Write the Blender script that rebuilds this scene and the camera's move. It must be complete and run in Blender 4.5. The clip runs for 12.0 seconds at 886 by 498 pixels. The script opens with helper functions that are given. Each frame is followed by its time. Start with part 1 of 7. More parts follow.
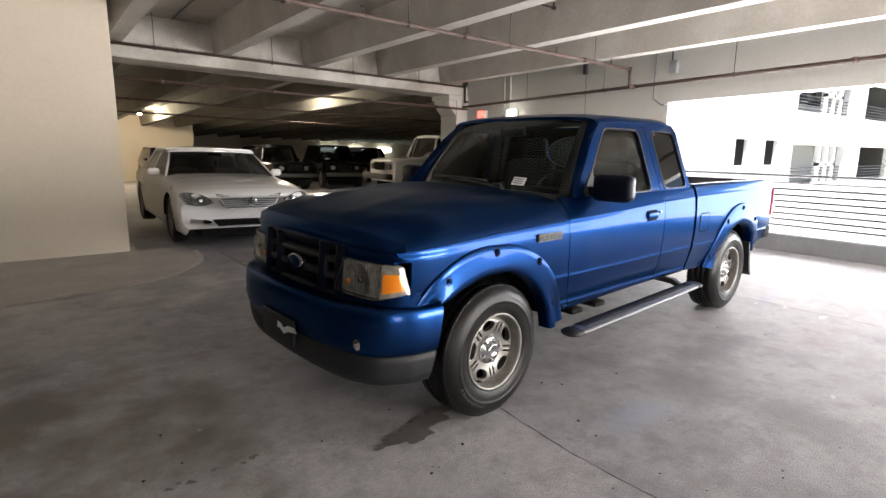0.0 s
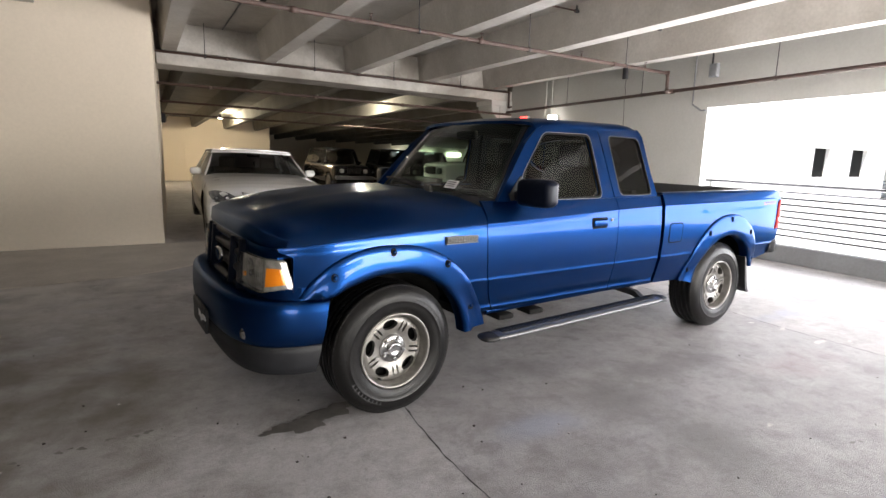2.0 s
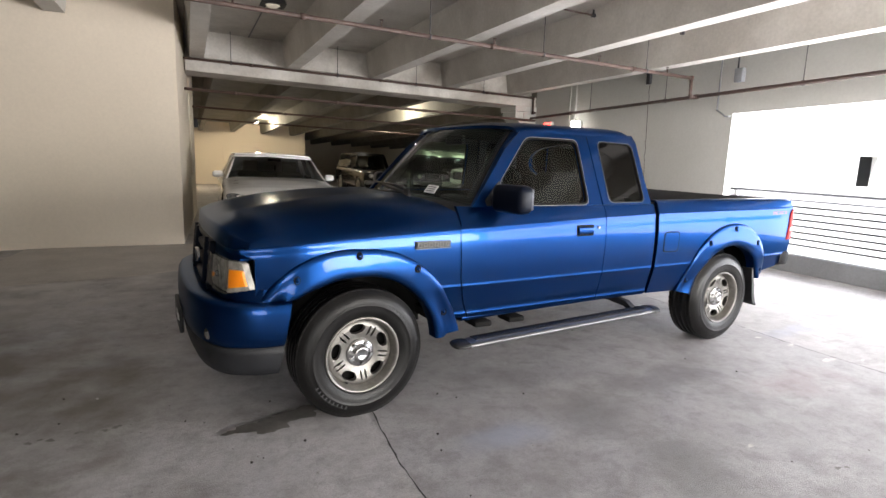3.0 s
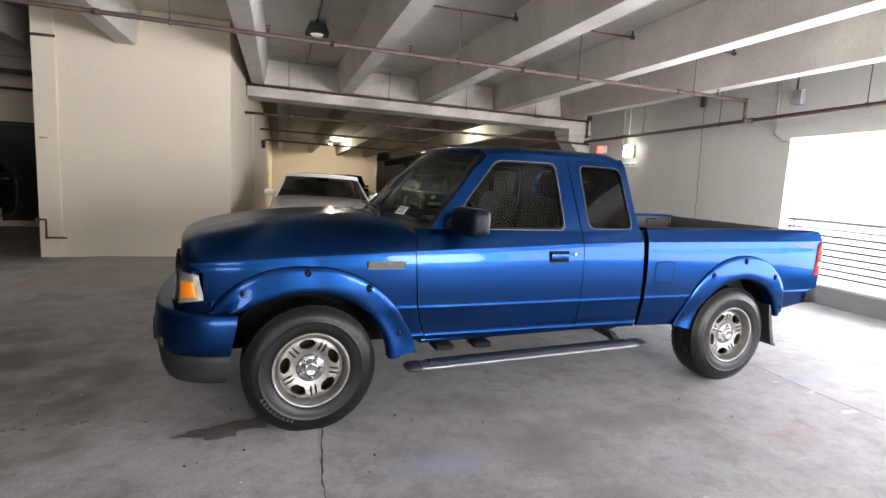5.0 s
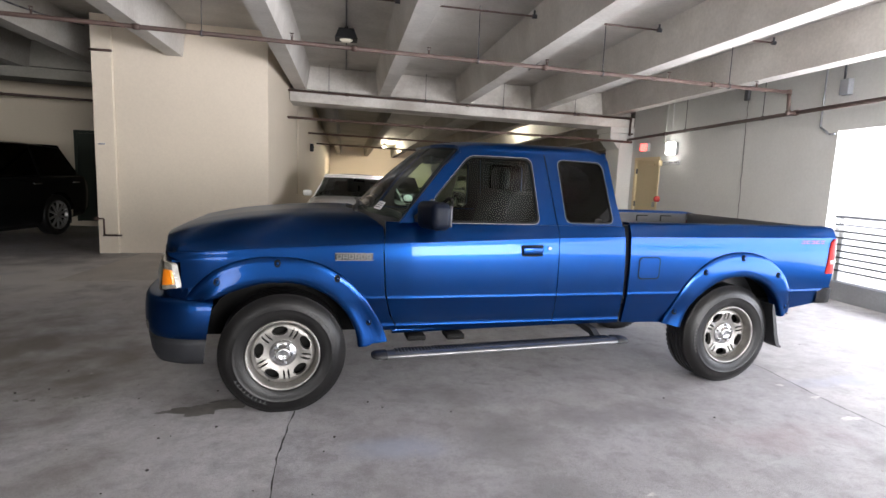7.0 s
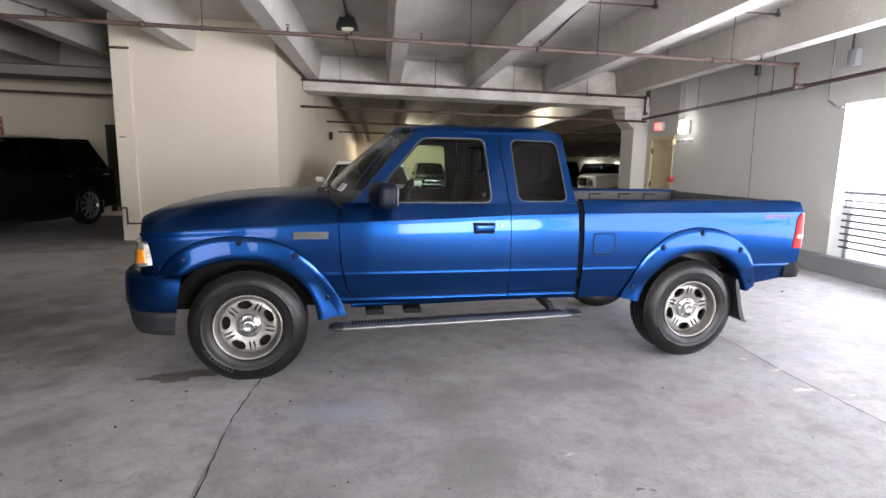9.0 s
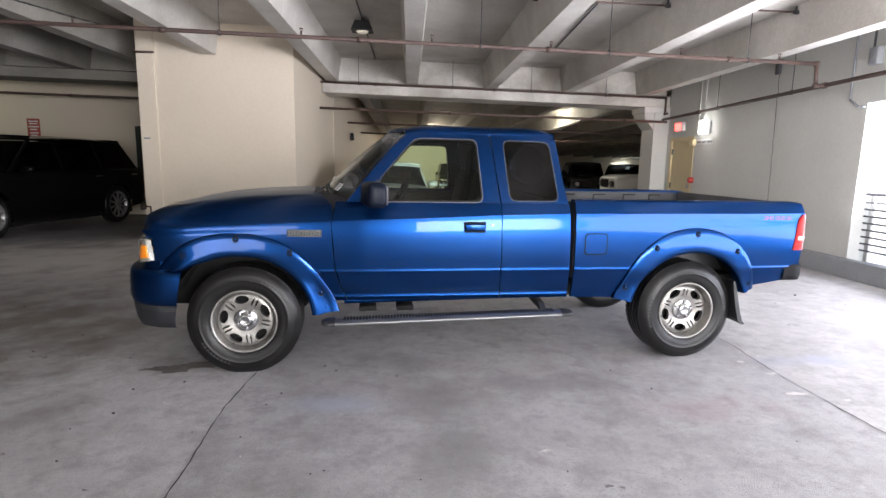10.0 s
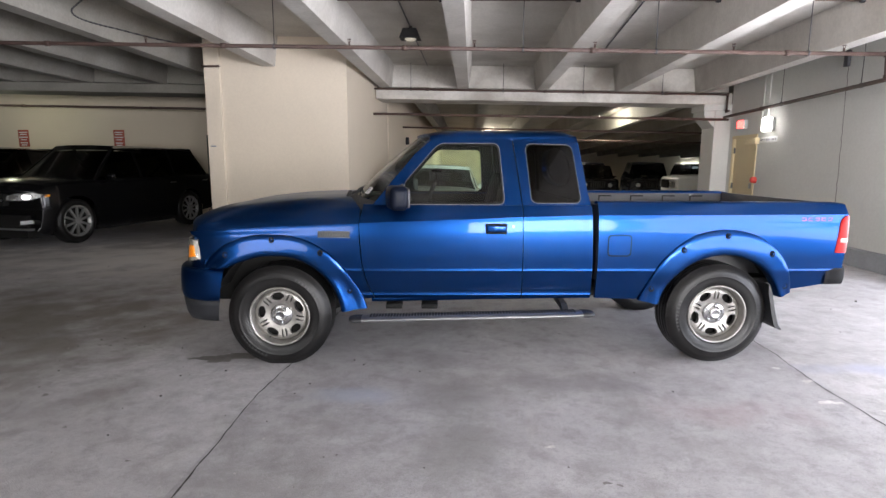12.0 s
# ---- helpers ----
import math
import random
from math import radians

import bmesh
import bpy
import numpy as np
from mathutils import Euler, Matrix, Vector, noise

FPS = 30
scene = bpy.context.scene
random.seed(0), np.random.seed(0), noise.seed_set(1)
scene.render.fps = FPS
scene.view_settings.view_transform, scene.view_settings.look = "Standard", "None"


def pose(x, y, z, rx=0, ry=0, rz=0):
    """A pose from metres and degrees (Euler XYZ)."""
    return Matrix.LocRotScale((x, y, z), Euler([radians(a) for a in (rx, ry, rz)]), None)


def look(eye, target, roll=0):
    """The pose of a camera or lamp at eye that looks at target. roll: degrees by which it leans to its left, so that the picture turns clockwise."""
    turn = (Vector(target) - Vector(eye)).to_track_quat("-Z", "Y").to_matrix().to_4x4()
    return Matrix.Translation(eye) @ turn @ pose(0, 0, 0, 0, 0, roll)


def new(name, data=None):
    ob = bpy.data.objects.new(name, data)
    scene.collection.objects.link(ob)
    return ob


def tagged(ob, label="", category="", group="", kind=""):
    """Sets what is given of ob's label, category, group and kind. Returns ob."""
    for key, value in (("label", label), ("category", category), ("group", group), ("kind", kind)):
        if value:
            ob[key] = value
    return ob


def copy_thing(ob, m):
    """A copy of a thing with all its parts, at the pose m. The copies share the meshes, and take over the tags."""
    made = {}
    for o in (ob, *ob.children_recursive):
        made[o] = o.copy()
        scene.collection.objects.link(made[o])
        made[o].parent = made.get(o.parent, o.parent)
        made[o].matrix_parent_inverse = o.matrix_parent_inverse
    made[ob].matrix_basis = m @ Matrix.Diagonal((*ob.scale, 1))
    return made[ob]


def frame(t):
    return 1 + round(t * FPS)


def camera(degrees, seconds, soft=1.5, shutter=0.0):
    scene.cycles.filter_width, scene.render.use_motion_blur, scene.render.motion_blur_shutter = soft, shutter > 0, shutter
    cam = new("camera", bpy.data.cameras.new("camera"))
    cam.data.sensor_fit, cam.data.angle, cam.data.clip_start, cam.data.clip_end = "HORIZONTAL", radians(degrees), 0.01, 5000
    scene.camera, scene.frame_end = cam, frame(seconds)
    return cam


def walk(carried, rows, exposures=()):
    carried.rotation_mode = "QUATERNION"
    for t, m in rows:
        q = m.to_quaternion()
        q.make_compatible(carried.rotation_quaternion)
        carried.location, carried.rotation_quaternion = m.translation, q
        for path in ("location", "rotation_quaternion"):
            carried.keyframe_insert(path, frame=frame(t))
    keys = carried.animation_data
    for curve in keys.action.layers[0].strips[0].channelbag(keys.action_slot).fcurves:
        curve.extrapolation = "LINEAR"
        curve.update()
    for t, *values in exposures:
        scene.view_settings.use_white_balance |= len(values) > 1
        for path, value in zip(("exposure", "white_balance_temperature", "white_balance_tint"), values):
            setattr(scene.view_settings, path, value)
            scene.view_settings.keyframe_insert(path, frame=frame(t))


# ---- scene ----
cam = camera(78.9, 12.0)
METRES, EYE, TILT, LEAN, TURN = 3.73, 1.445, 0.0, 0.0, -37.3
ROWS = [
    (0.0, 0.0, 0.0, 0.0, 0.13, -10.54, -0.72),
    (0.5, 0.0618, -0.0004, -0.0071, 2.3, -10.41, -0.95),
    (1.0, 0.1235, 0.0056, -0.0015, 4.36, -10.35, -1.15),
    (1.5, 0.1842, 0.0067, -0.0009, 6.4, -10.22, -1.33),
    (2.0, 0.2509, 0.0055, -0.0004, 8.41, -10.12, -1.53),
    (2.5, 0.3043, 0.0127, 0.0045, 10.36, -9.96, -1.68),
    (3.0, 0.3467, 0.0302, 0.0003, 12.34, -9.62, -1.92),
    (5.0, 0.5248, 0.0828, 0.0075, 20.61, -7.63, -2.83),
    (5.5, 0.5604, 0.0942, 0.0057, 22.68, -7.56, -2.75),
    (6.0, 0.5936, 0.1092, 0.0026, 24.68, -7.61, -2.6),
    (6.5, 0.6314, 0.1197, 0.0055, 25.98, -7.64, -2.45),
    (7.0, 0.6744, 0.1212, 0.0026, 27.16, -7.69, -2.27),
    (9.0, 0.8245, 0.1487, -0.0012, 30.89, -9.26, -0.98),
    (9.5, 0.8541, 0.1612, 0.0008, 31.86, -9.19, -1.02),
    (10.0, 0.889, 0.1682, -0.0012, 33.79, -9.22, -1.04),
    (10.5, 0.9251, 0.1756, -0.0002, 35.93, -9.26, -0.94),
    (11.0, 0.9483, 0.1815, 0.0003, 37.81, -9.23, -0.76),
    (11.5, 0.963, 0.1851, 0.0019, 39.28, -9.15, -0.45),
    (12.0, 0.9695, 0.1855, 0.0023, 40.41, -9.04, -0.24),
]
walk(cam, [(t, pose(0, 0, EYE, TILT, LEAN, TURN) @ pose(METRES * x, METRES * y, METRES * z, 90 + pitch, roll, yaw)) for t, x, y, z, yaw, pitch, roll in ROWS],
     exposures=[(0.0, 1.99, 6800, 11), (3.0, 2.03, 6600, 10), (6.5, 2.16, 6330, 11), (10.0, 2.15, 6260, 12), (12.0, 2.14, 6260, 12)])

# ---- light ----
scene.view_settings.exposure = 1.25
world = bpy.data.worlds.new("sky")
scene.world = world
world.use_nodes = True
wn = world.node_tree.nodes
sky = wn.new("ShaderNodeTexSky")
sky.sky_type, sky.sun_disc = "NISHITA", False
sky.sun_elevation, sky.sun_rotation = radians(70), radians(234.5)
wn["Background"].inputs["Strength"].default_value = 0.085
world.node_tree.links.new(sky.outputs[0], wn["Background"].inputs["Color"])
sun = new("sun", bpy.data.lights.new("sun", "SUN"))
sun.data.energy, sun.data.angle, sun.data.color = 3.4, radians(0.5), (1.0, 0.95, 0.88)
sun.matrix_world = look((-7, -5, 24), (0, 0, 0))


def area(name, eye, target, sx, sy, watts, colour):
    ob = new(name, bpy.data.lights.new(name, "AREA"))
    ob.data.shape, ob.data.size, ob.data.size_y, ob.data.energy, ob.data.color = "RECTANGLE", sx, sy, watts, colour
    ob.matrix_world = look(eye, target)
    return ob


# openings added to the unseen south wall for fill: x0, x1, brightness
ADDED_OPENINGS = ((-2.2, 0.6, 0.36), (4.7, 8.8, 1.28))
# daylight in the long side opening; fill light in the openings added behind the camera
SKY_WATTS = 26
for y0, y1 in ((-1.0, 5.3), (-7.8, -1.0)):
    area("daylight_side", (9.32, (y0 + y1) / 2, 1.25), (0, (y0 + y1) / 2, 7.6), y1 - y0, 2.0, 0.46 * SKY_WATTS * (y1 - y0) * 2.0, (0.95, 0.95, 1.0))
for x0, x1, bright in ADDED_OPENINGS:
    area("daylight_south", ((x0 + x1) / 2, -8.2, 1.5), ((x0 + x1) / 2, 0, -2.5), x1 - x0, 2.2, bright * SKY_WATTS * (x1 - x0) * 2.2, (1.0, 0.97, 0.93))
# lamps of the garage
def bulb(name, eye, watts, colour, radius=0.12):
    ob = new(name, bpy.data.lights.new(name, "POINT"))
    ob.data.energy, ob.data.color, ob.data.shadow_soft_size = watts, colour, radius
    ob.location = eye
    return ob


bulb("ramp_lamp_light", (4.36, 29.4, 2.77), 160, (1.0, 0.86, 0.62), 0.12)
bulb("bay_lamp_light", (7.75, 18.6, 3.05), 80, (1.0, 0.9, 0.72))
bulb("wall_lamp_light", (8.5, 9.08, 2.16), 0.4, (1.0, 0.95, 0.8), 0.1)
# unseen source with no fixture, added to light the north wall
bulb("north_bay_lamp_light", (-9.0, 12.0, 2.75), 4, (0.95, 1.0, 0.65))

# ---- materials ----
def mat(name, colour, rough=0.6, metal=0.0, tint=None, mix=0.35, big=1.2, fine=60.0, bump=0.0, bump_scale=80.0, coat=0.0, rough_var=0.08):
    """A surface with a broad and a fine variation of colour, uneven gloss and fine relief."""
    m = bpy.data.materials.new(name)
    m.use_nodes = True
    n, l = m.node_tree.nodes, m.node_tree.links
    b = n["Principled BSDF"]
    b.inputs["Metallic"].default_value = metal
    b.inputs["Coat Weight"].default_value = coat
    b.inputs["Coat Roughness"].default_value = 0.04
    co = n.new("ShaderNodeTexCoord")
    a = n.new("ShaderNodeTexNoise")
    a.inputs["Scale"].default_value, a.inputs["Detail"].default_value, a.inputs["Roughness"].default_value = big, 6, 0.62
    f = n.new("ShaderNodeTexNoise")
    f.inputs["Scale"].default_value, f.inputs["Detail"].default_value = fine, 3
    l.new(co.outputs["Object"], a.inputs["Vector"])
    l.new(co.outputs["Object"], f.inputs["Vector"])
    ra = n.new("ShaderNodeValToRGB")
    ra.color_ramp.elements[0].position, ra.color_ramp.elements[1].position = 0.38, 0.66
    l.new(a.outputs["Fac"], ra.inputs["Fac"])
    tint = tint or tuple(c * 0.72 for c in colour)
    m1 = n.new("ShaderNodeMix")
    m1.data_type = "RGBA"
    m1.inputs[6].default_value, m1.inputs[7].default_value = (*tint, 1), (*colour, 1)
    mul = n.new("ShaderNodeMath")
    mul.operation = "MULTIPLY_ADD"
    mul.inputs[1].default_value, mul.inputs[2].default_value = mix * 1.6, 1 - mix * 1.3
    mul.use_clamp = True
    l.new(ra.outputs["Color"], mul.inputs[0])
    l.new(mul.outputs[0], m1.inputs["Factor"])
    m2 = n.new("ShaderNodeMix")
    m2.data_type, m2.blend_type = "RGBA", "MULTIPLY"
    m2.inputs["Factor"].default_value = mix * 0.6
    l.new(m1.outputs[2], m2.inputs[6])
    l.new(f.outputs["Fac"], m2.inputs[7])
    l.new(m2.outputs[2], b.inputs["Base Color"])
    rr = n.new("ShaderNodeMapRange")
    rr.inputs["To Min"].default_value, rr.inputs["To Max"].default_value = max(0.02, rough - rough_var), min(1, rough + rough_var)
    l.new(a.outputs["Fac"], rr.inputs["Value"])
    l.new(rr.outputs[0], b.inputs["Roughness"])
    if bump:
        g = n.new("ShaderNodeTexNoise")
        g.inputs["Scale"].default_value, g.inputs["Detail"].default_value = bump_scale, 5
        l.new(co.outputs["Object"], g.inputs["Vector"])
        bu = n.new("ShaderNodeBump")
        bu.inputs["Strength"].default_value, bu.inputs["Distance"].default_value = bump, 0.01
        l.new(g.outputs["Fac"], bu.inputs["Height"])
        l.new(bu.outputs["Normal"], b.inputs["Normal"])
    return m


def glow(name, colour, strength):
    m = bpy.data.materials.new(name)
    m.use_nodes = True
    b = m.node_tree.nodes["Principled BSDF"]
    b.inputs["Base Color"].default_value = (*colour, 1)
    b.inputs["Emission Color"].default_value = (*colour, 1)
    b.inputs["Emission Strength"].default_value = strength
    return m


def glass(name, colour, rough=0.02, ior=1.45):
    """Thin tinted glass: a clear film under a mirror-like surface."""
    m = bpy.data.materials.new(name)
    m.use_nodes = True
    n, l = m.node_tree.nodes, m.node_tree.links
    n.remove(n["Principled BSDF"])
    t = n.new("ShaderNodeBsdfTransparent")
    t.inputs["Color"].default_value = (*colour, 1)
    g = n.new("ShaderNodeBsdfGlossy")
    g.inputs["Roughness"].default_value = rough
    fr = n.new("ShaderNodeFresnel")
    fr.inputs["IOR"].default_value = ior
    mx = n.new("ShaderNodeMixShader")
    l.new(fr.outputs[0], mx.inputs[0])
    l.new(t.outputs[0], mx.inputs[1])
    l.new(g.outputs[0], mx.inputs[2])
    l.new(mx.outputs[0], n["Material Output"].inputs["Surface"])
    return m


def plain(name, colour, rough=0.5, metal=0.0, coat=0.0):
    return mat(name, colour, rough, metal, mix=0.12, big=6.0, fine=120.0, coat=coat, rough_var=0.05)


def floor_concrete():
    """Trowelled concrete: broad brown and pale clouds, scuffs, dark specks and pale flecks."""
    m = mat("floor_concrete", (0.60, 0.58, 0.595), 0.66, tint=(0.42, 0.40, 0.402), mix=0.55, big=0.55, fine=9, bump=0.55, bump_scale=150, rough_var=0.16)
    n, l = m.node_tree.nodes, m.node_tree.links
    b = n["Principled BSDF"]
    last = b.inputs["Base Color"].links[0].from_socket
    co = n["Texture Coordinate"].outputs["Object"]
    # broad smudges, clouds, scuffs, then grain, dark specks, pale flecks
    marks = ((0.42, 7, 0.52, 0.68, (0.25, 0.228, 0.215), 0.55), (1.3, 9, 0.46, 0.66, (0.25, 0.23, 0.225), 0.6), (0.8, 5, 0.52, 0.72, (0.56, 0.548, 0.56), 0.6), (2.6, 9, 0.50, 0.74, (0.56, 0.545, 0.55), 0.5),
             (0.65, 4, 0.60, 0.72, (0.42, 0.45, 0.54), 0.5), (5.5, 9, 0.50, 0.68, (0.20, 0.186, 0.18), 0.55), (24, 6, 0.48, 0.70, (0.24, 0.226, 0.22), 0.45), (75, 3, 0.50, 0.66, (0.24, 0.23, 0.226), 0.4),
             (210, 2, 0.50, 0.70, (0.20, 0.19, 0.186), 0.55), (180, 2, 0.55, 0.72, (0.66, 0.65, 0.65), 0.45), (95, 2, 0.70, 0.73, (0.12, 0.112, 0.105), 0.5), (130, 2, 0.71, 0.74, (0.66, 0.64, 0.63), 0.5))
    for scale, detail, lo, hi, colour, amount in marks:
        t = n.new("ShaderNodeTexNoise")
        t.inputs["Scale"].default_value, t.inputs["Detail"].default_value, t.inputs["Roughness"].default_value = scale, detail, 0.65
        t.inputs["Distortion"].default_value = 0.15 if scale < 10 else 0.0
        shift = n.new("ShaderNodeVectorMath")
        shift.inputs[1].default_value = (scale * 3.1, scale * 1.7, 0.4)
        l.new(co, shift.inputs[0])
        l.new(shift.outputs[0], t.inputs["Vector"])
        r = n.new("ShaderNodeMapRange")
        r.inputs["From Min"].default_value, r.inputs["From Max"].default_value, r.inputs["To Max"].default_value = lo, hi, amount
        l.new(t.outputs["Fac"], r.inputs["Value"])
        x = n.new("ShaderNodeMix")
        x.data_type = "RGBA"
        x.inputs[7].default_value = (*colour, 1)
        l.new(last, x.inputs[6])
        l.new(r.outputs[0], x.inputs["Factor"])
        last = x.outputs[2]
    # soft patches, each at its own place, the last two with light and shade in their colour: x, y, half length, half
    # width, colour, amount
    # the last pale patch paints in light, the brown one dirt and shade
    tone_and_light_patches = ((2.96, 2.22, 0.42, 0.22, (0.17, 0.16, 0.155), 0.42), (3.24, 1.60, 0.34, 0.26, (0.17, 0.16, 0.16), 0.45), (3.93, 1.81, 0.6, 0.2, (0.17, 0.16, 0.165), 0.5),
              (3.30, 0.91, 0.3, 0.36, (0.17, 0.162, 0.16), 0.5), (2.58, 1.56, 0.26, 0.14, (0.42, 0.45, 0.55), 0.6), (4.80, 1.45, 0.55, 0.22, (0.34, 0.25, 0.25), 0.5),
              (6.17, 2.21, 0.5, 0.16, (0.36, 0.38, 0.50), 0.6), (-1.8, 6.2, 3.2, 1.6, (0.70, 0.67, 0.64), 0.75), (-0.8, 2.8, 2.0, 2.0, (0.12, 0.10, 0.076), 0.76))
    warp = n.new("ShaderNodeTexNoise")
    warp.inputs["Scale"].default_value, warp.inputs["Detail"].default_value = 2.4, 6
    l.new(co, warp.inputs["Vector"])
    for px, py, rx, ry, colour, amount in tone_and_light_patches:
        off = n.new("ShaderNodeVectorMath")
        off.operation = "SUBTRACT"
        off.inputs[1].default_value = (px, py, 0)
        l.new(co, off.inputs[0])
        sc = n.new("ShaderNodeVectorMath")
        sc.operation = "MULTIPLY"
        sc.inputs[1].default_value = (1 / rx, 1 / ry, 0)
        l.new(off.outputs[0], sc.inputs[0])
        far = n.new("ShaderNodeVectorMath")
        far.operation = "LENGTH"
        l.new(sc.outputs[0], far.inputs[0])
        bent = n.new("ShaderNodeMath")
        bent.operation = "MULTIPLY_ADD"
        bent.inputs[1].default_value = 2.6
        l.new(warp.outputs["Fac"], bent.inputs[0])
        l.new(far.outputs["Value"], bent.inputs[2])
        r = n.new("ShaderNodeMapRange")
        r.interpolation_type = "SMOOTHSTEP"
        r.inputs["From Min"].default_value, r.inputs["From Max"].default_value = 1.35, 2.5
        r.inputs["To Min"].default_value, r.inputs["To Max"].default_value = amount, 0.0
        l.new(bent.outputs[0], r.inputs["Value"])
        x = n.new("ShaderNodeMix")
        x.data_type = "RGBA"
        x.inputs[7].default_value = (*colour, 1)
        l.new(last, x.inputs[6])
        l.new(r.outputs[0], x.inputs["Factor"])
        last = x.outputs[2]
    # the slab between the two joints was poured darker
    sep = n.new("ShaderNodeSeparateXYZ")
    l.new(co, sep.inputs[0])
    step = []
    for op, edge in (("GREATER_THAN", 1.96), ("LESS_THAN", 5.65)):
        g = n.new("ShaderNodeMath")
        g.operation = op
        g.inputs[1].default_value = edge
        l.new(sep.outputs["X"], g.inputs[0])
        step.append(g)
    both = n.new("ShaderNodeMath")
    both.operation = "MULTIPLY"
    l.new(step[0].outputs[0], both.inputs[0])
    l.new(step[1].outputs[0], both.inputs[1])
    x = n.new("ShaderNodeMix")
    x.data_type, x.blend_type = "RGBA", "MULTIPLY"
    x.inputs[7].default_value = (0.86, 0.86, 0.87, 1)
    l.new(last, x.inputs[6])
    l.new(both.outputs[0], x.inputs["Factor"])
    l.new(x.outputs[2], b.inputs["Base Color"])
    return m


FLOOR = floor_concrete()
BAND = mat("worn_floor_concrete", (0.64, 0.60, 0.56), 0.7, tint=(0.48, 0.45, 0.42), mix=0.5, big=1.6, fine=30, bump=0.3, bump_scale=50)
CONC = mat("painted_ceiling_concrete", (0.66, 0.63, 0.585), 0.75, tint=(0.42, 0.39, 0.35), mix=0.45, big=0.9, fine=25, bump=0.25, bump_scale=30)


def leak_stains(m, colour, y0, y1, amount):
    """Brown water stains where the deck meets the girder, broken up by noise."""
    n, l = m.node_tree.nodes, m.node_tree.links
    b = n["Principled BSDF"]
    last = b.inputs["Base Color"].links[0].from_socket
    co = n["Texture Coordinate"].outputs["Object"]
    sep = n.new("ShaderNodeSeparateXYZ")
    l.new(co, sep.inputs[0])
    t = n.new("ShaderNodeTexNoise")
    t.inputs["Scale"].default_value, t.inputs["Detail"].default_value, t.inputs["Roughness"].default_value = 1.3, 4, 0.5
    l.new(co, t.inputs["Vector"])
    band = n.new("ShaderNodeMapRange")
    band.inputs["From Min"].default_value, band.inputs["From Max"].default_value = y0, y1
    l.new(sep.outputs["Y"], band.inputs["Value"])
    wet = n.new("ShaderNodeMapRange")
    wet.inputs["From Min"].default_value, wet.inputs["From Max"].default_value, wet.inputs["To Max"].default_value = 0.42, 0.66, amount
    l.new(t.outputs["Fac"], wet.inputs["Value"])
    k = n.new("ShaderNodeMath")
    k.operation = "MULTIPLY"
    l.new(band.outputs[0], k.inputs[0])
    l.new(wet.outputs[0], k.inputs[1])
    x = n.new("ShaderNodeMix")
    x.data_type = "RGBA"
    x.inputs[7].default_value = (*colour, 1)
    l.new(last, x.inputs[6])
    l.new(k.outputs[0], x.inputs["Factor"])
    l.new(x.outputs[2], b.inputs["Base Color"])


leak_stains(CONC, (0.15, 0.12, 0.09), 9.4, 10.97, 0.6)
# the ceiling's concrete again, with the west bay's shade put into the colour
SHADED_CONC = mat("shaded_ceiling_concrete", (0.36, 0.34, 0.305), 0.8, tint=(0.22, 0.205, 0.18), mix=0.5, big=0.8, fine=25, bump=0.25, bump_scale=30)
# dark concrete, which also carries the shade on the west girder
DARK_CONC = mat("dark_concrete", (0.30, 0.285, 0.25), 0.8, tint=(0.17, 0.16, 0.14), mix=0.4, big=1.0, fine=25, bump=0.25, bump_scale=30)
CREAM = mat("cream_wall_paint", (0.73, 0.64, 0.52), 0.7, tint=(0.64, 0.555, 0.445), mix=0.2, big=0.7, fine=30, bump=0.12, bump_scale=25)
GREY_WALL = mat("pale_grey_wall_paint", (0.65, 0.65, 0.62), 0.7, tint=(0.53, 0.53, 0.50), mix=0.25, big=0.6, fine=25, bump=0.15, bump_scale=28)
WHITE_OUT = mat("white_stucco", (0.84, 0.83, 0.8), 0.8, mix=0.1, big=0.4, fine=20, bump=0.1)
KERB = mat("kerb_concrete", (0.33, 0.34, 0.36), 0.8, mix=0.4, big=2, fine=40, bump=0.3)
RUST = mat("rusty_red_pipe_paint", (0.10, 0.058, 0.047), 0.6, tint=(0.06, 0.038, 0.032), mix=0.5, big=5, fine=60, bump=0.2)
STEEL = mat("galvanised_steel", (0.5, 0.5, 0.5), 0.4, 0.9, mix=0.3, big=8)
DARK_STEEL = mat("dark_steel", (0.09, 0.09, 0.1), 0.5, 0.6, mix=0.3, big=8)
BLACK = plain("black_plastic", (0.014, 0.014, 0.016), 0.5)
BLACK.node_tree.nodes["Principled BSDF"].inputs["Specular IOR Level"].default_value = 0.3
DOOR = mat("cream_door_paint", (0.72, 0.6, 0.36), 0.5, mix=0.15, big=1.5)
LINE = mat("rubbed_pale_paint", (0.78, 0.735, 0.68), 0.75, tint=(0.52, 0.48, 0.44), mix=0.6, big=5, fine=40)
CRACK = mat("dirt_in_joint", (0.05, 0.048, 0.045), 0.9, mix=0.4, big=6)

# ---- building blocks ----
def box(bm, x0, x1, y0, y1, z0, z1, lift=None):
    """A closed block; lift(x, y) is added to every corner's height."""
    v = []
    for z in (z0, z1):
        for x, y in ((x0, y0), (x1, y0), (x1, y1), (x0, y1)):
            v.append(bm.verts.new((x, y, z + (lift(x, y) if lift else 0))))
    for q in ((3, 2, 1, 0), (4, 5, 6, 7), (0, 1, 5, 4), (1, 2, 6, 5), (2, 3, 7, 6), (3, 0, 4, 7)):
        bm.faces.new([v[i] for i in q])


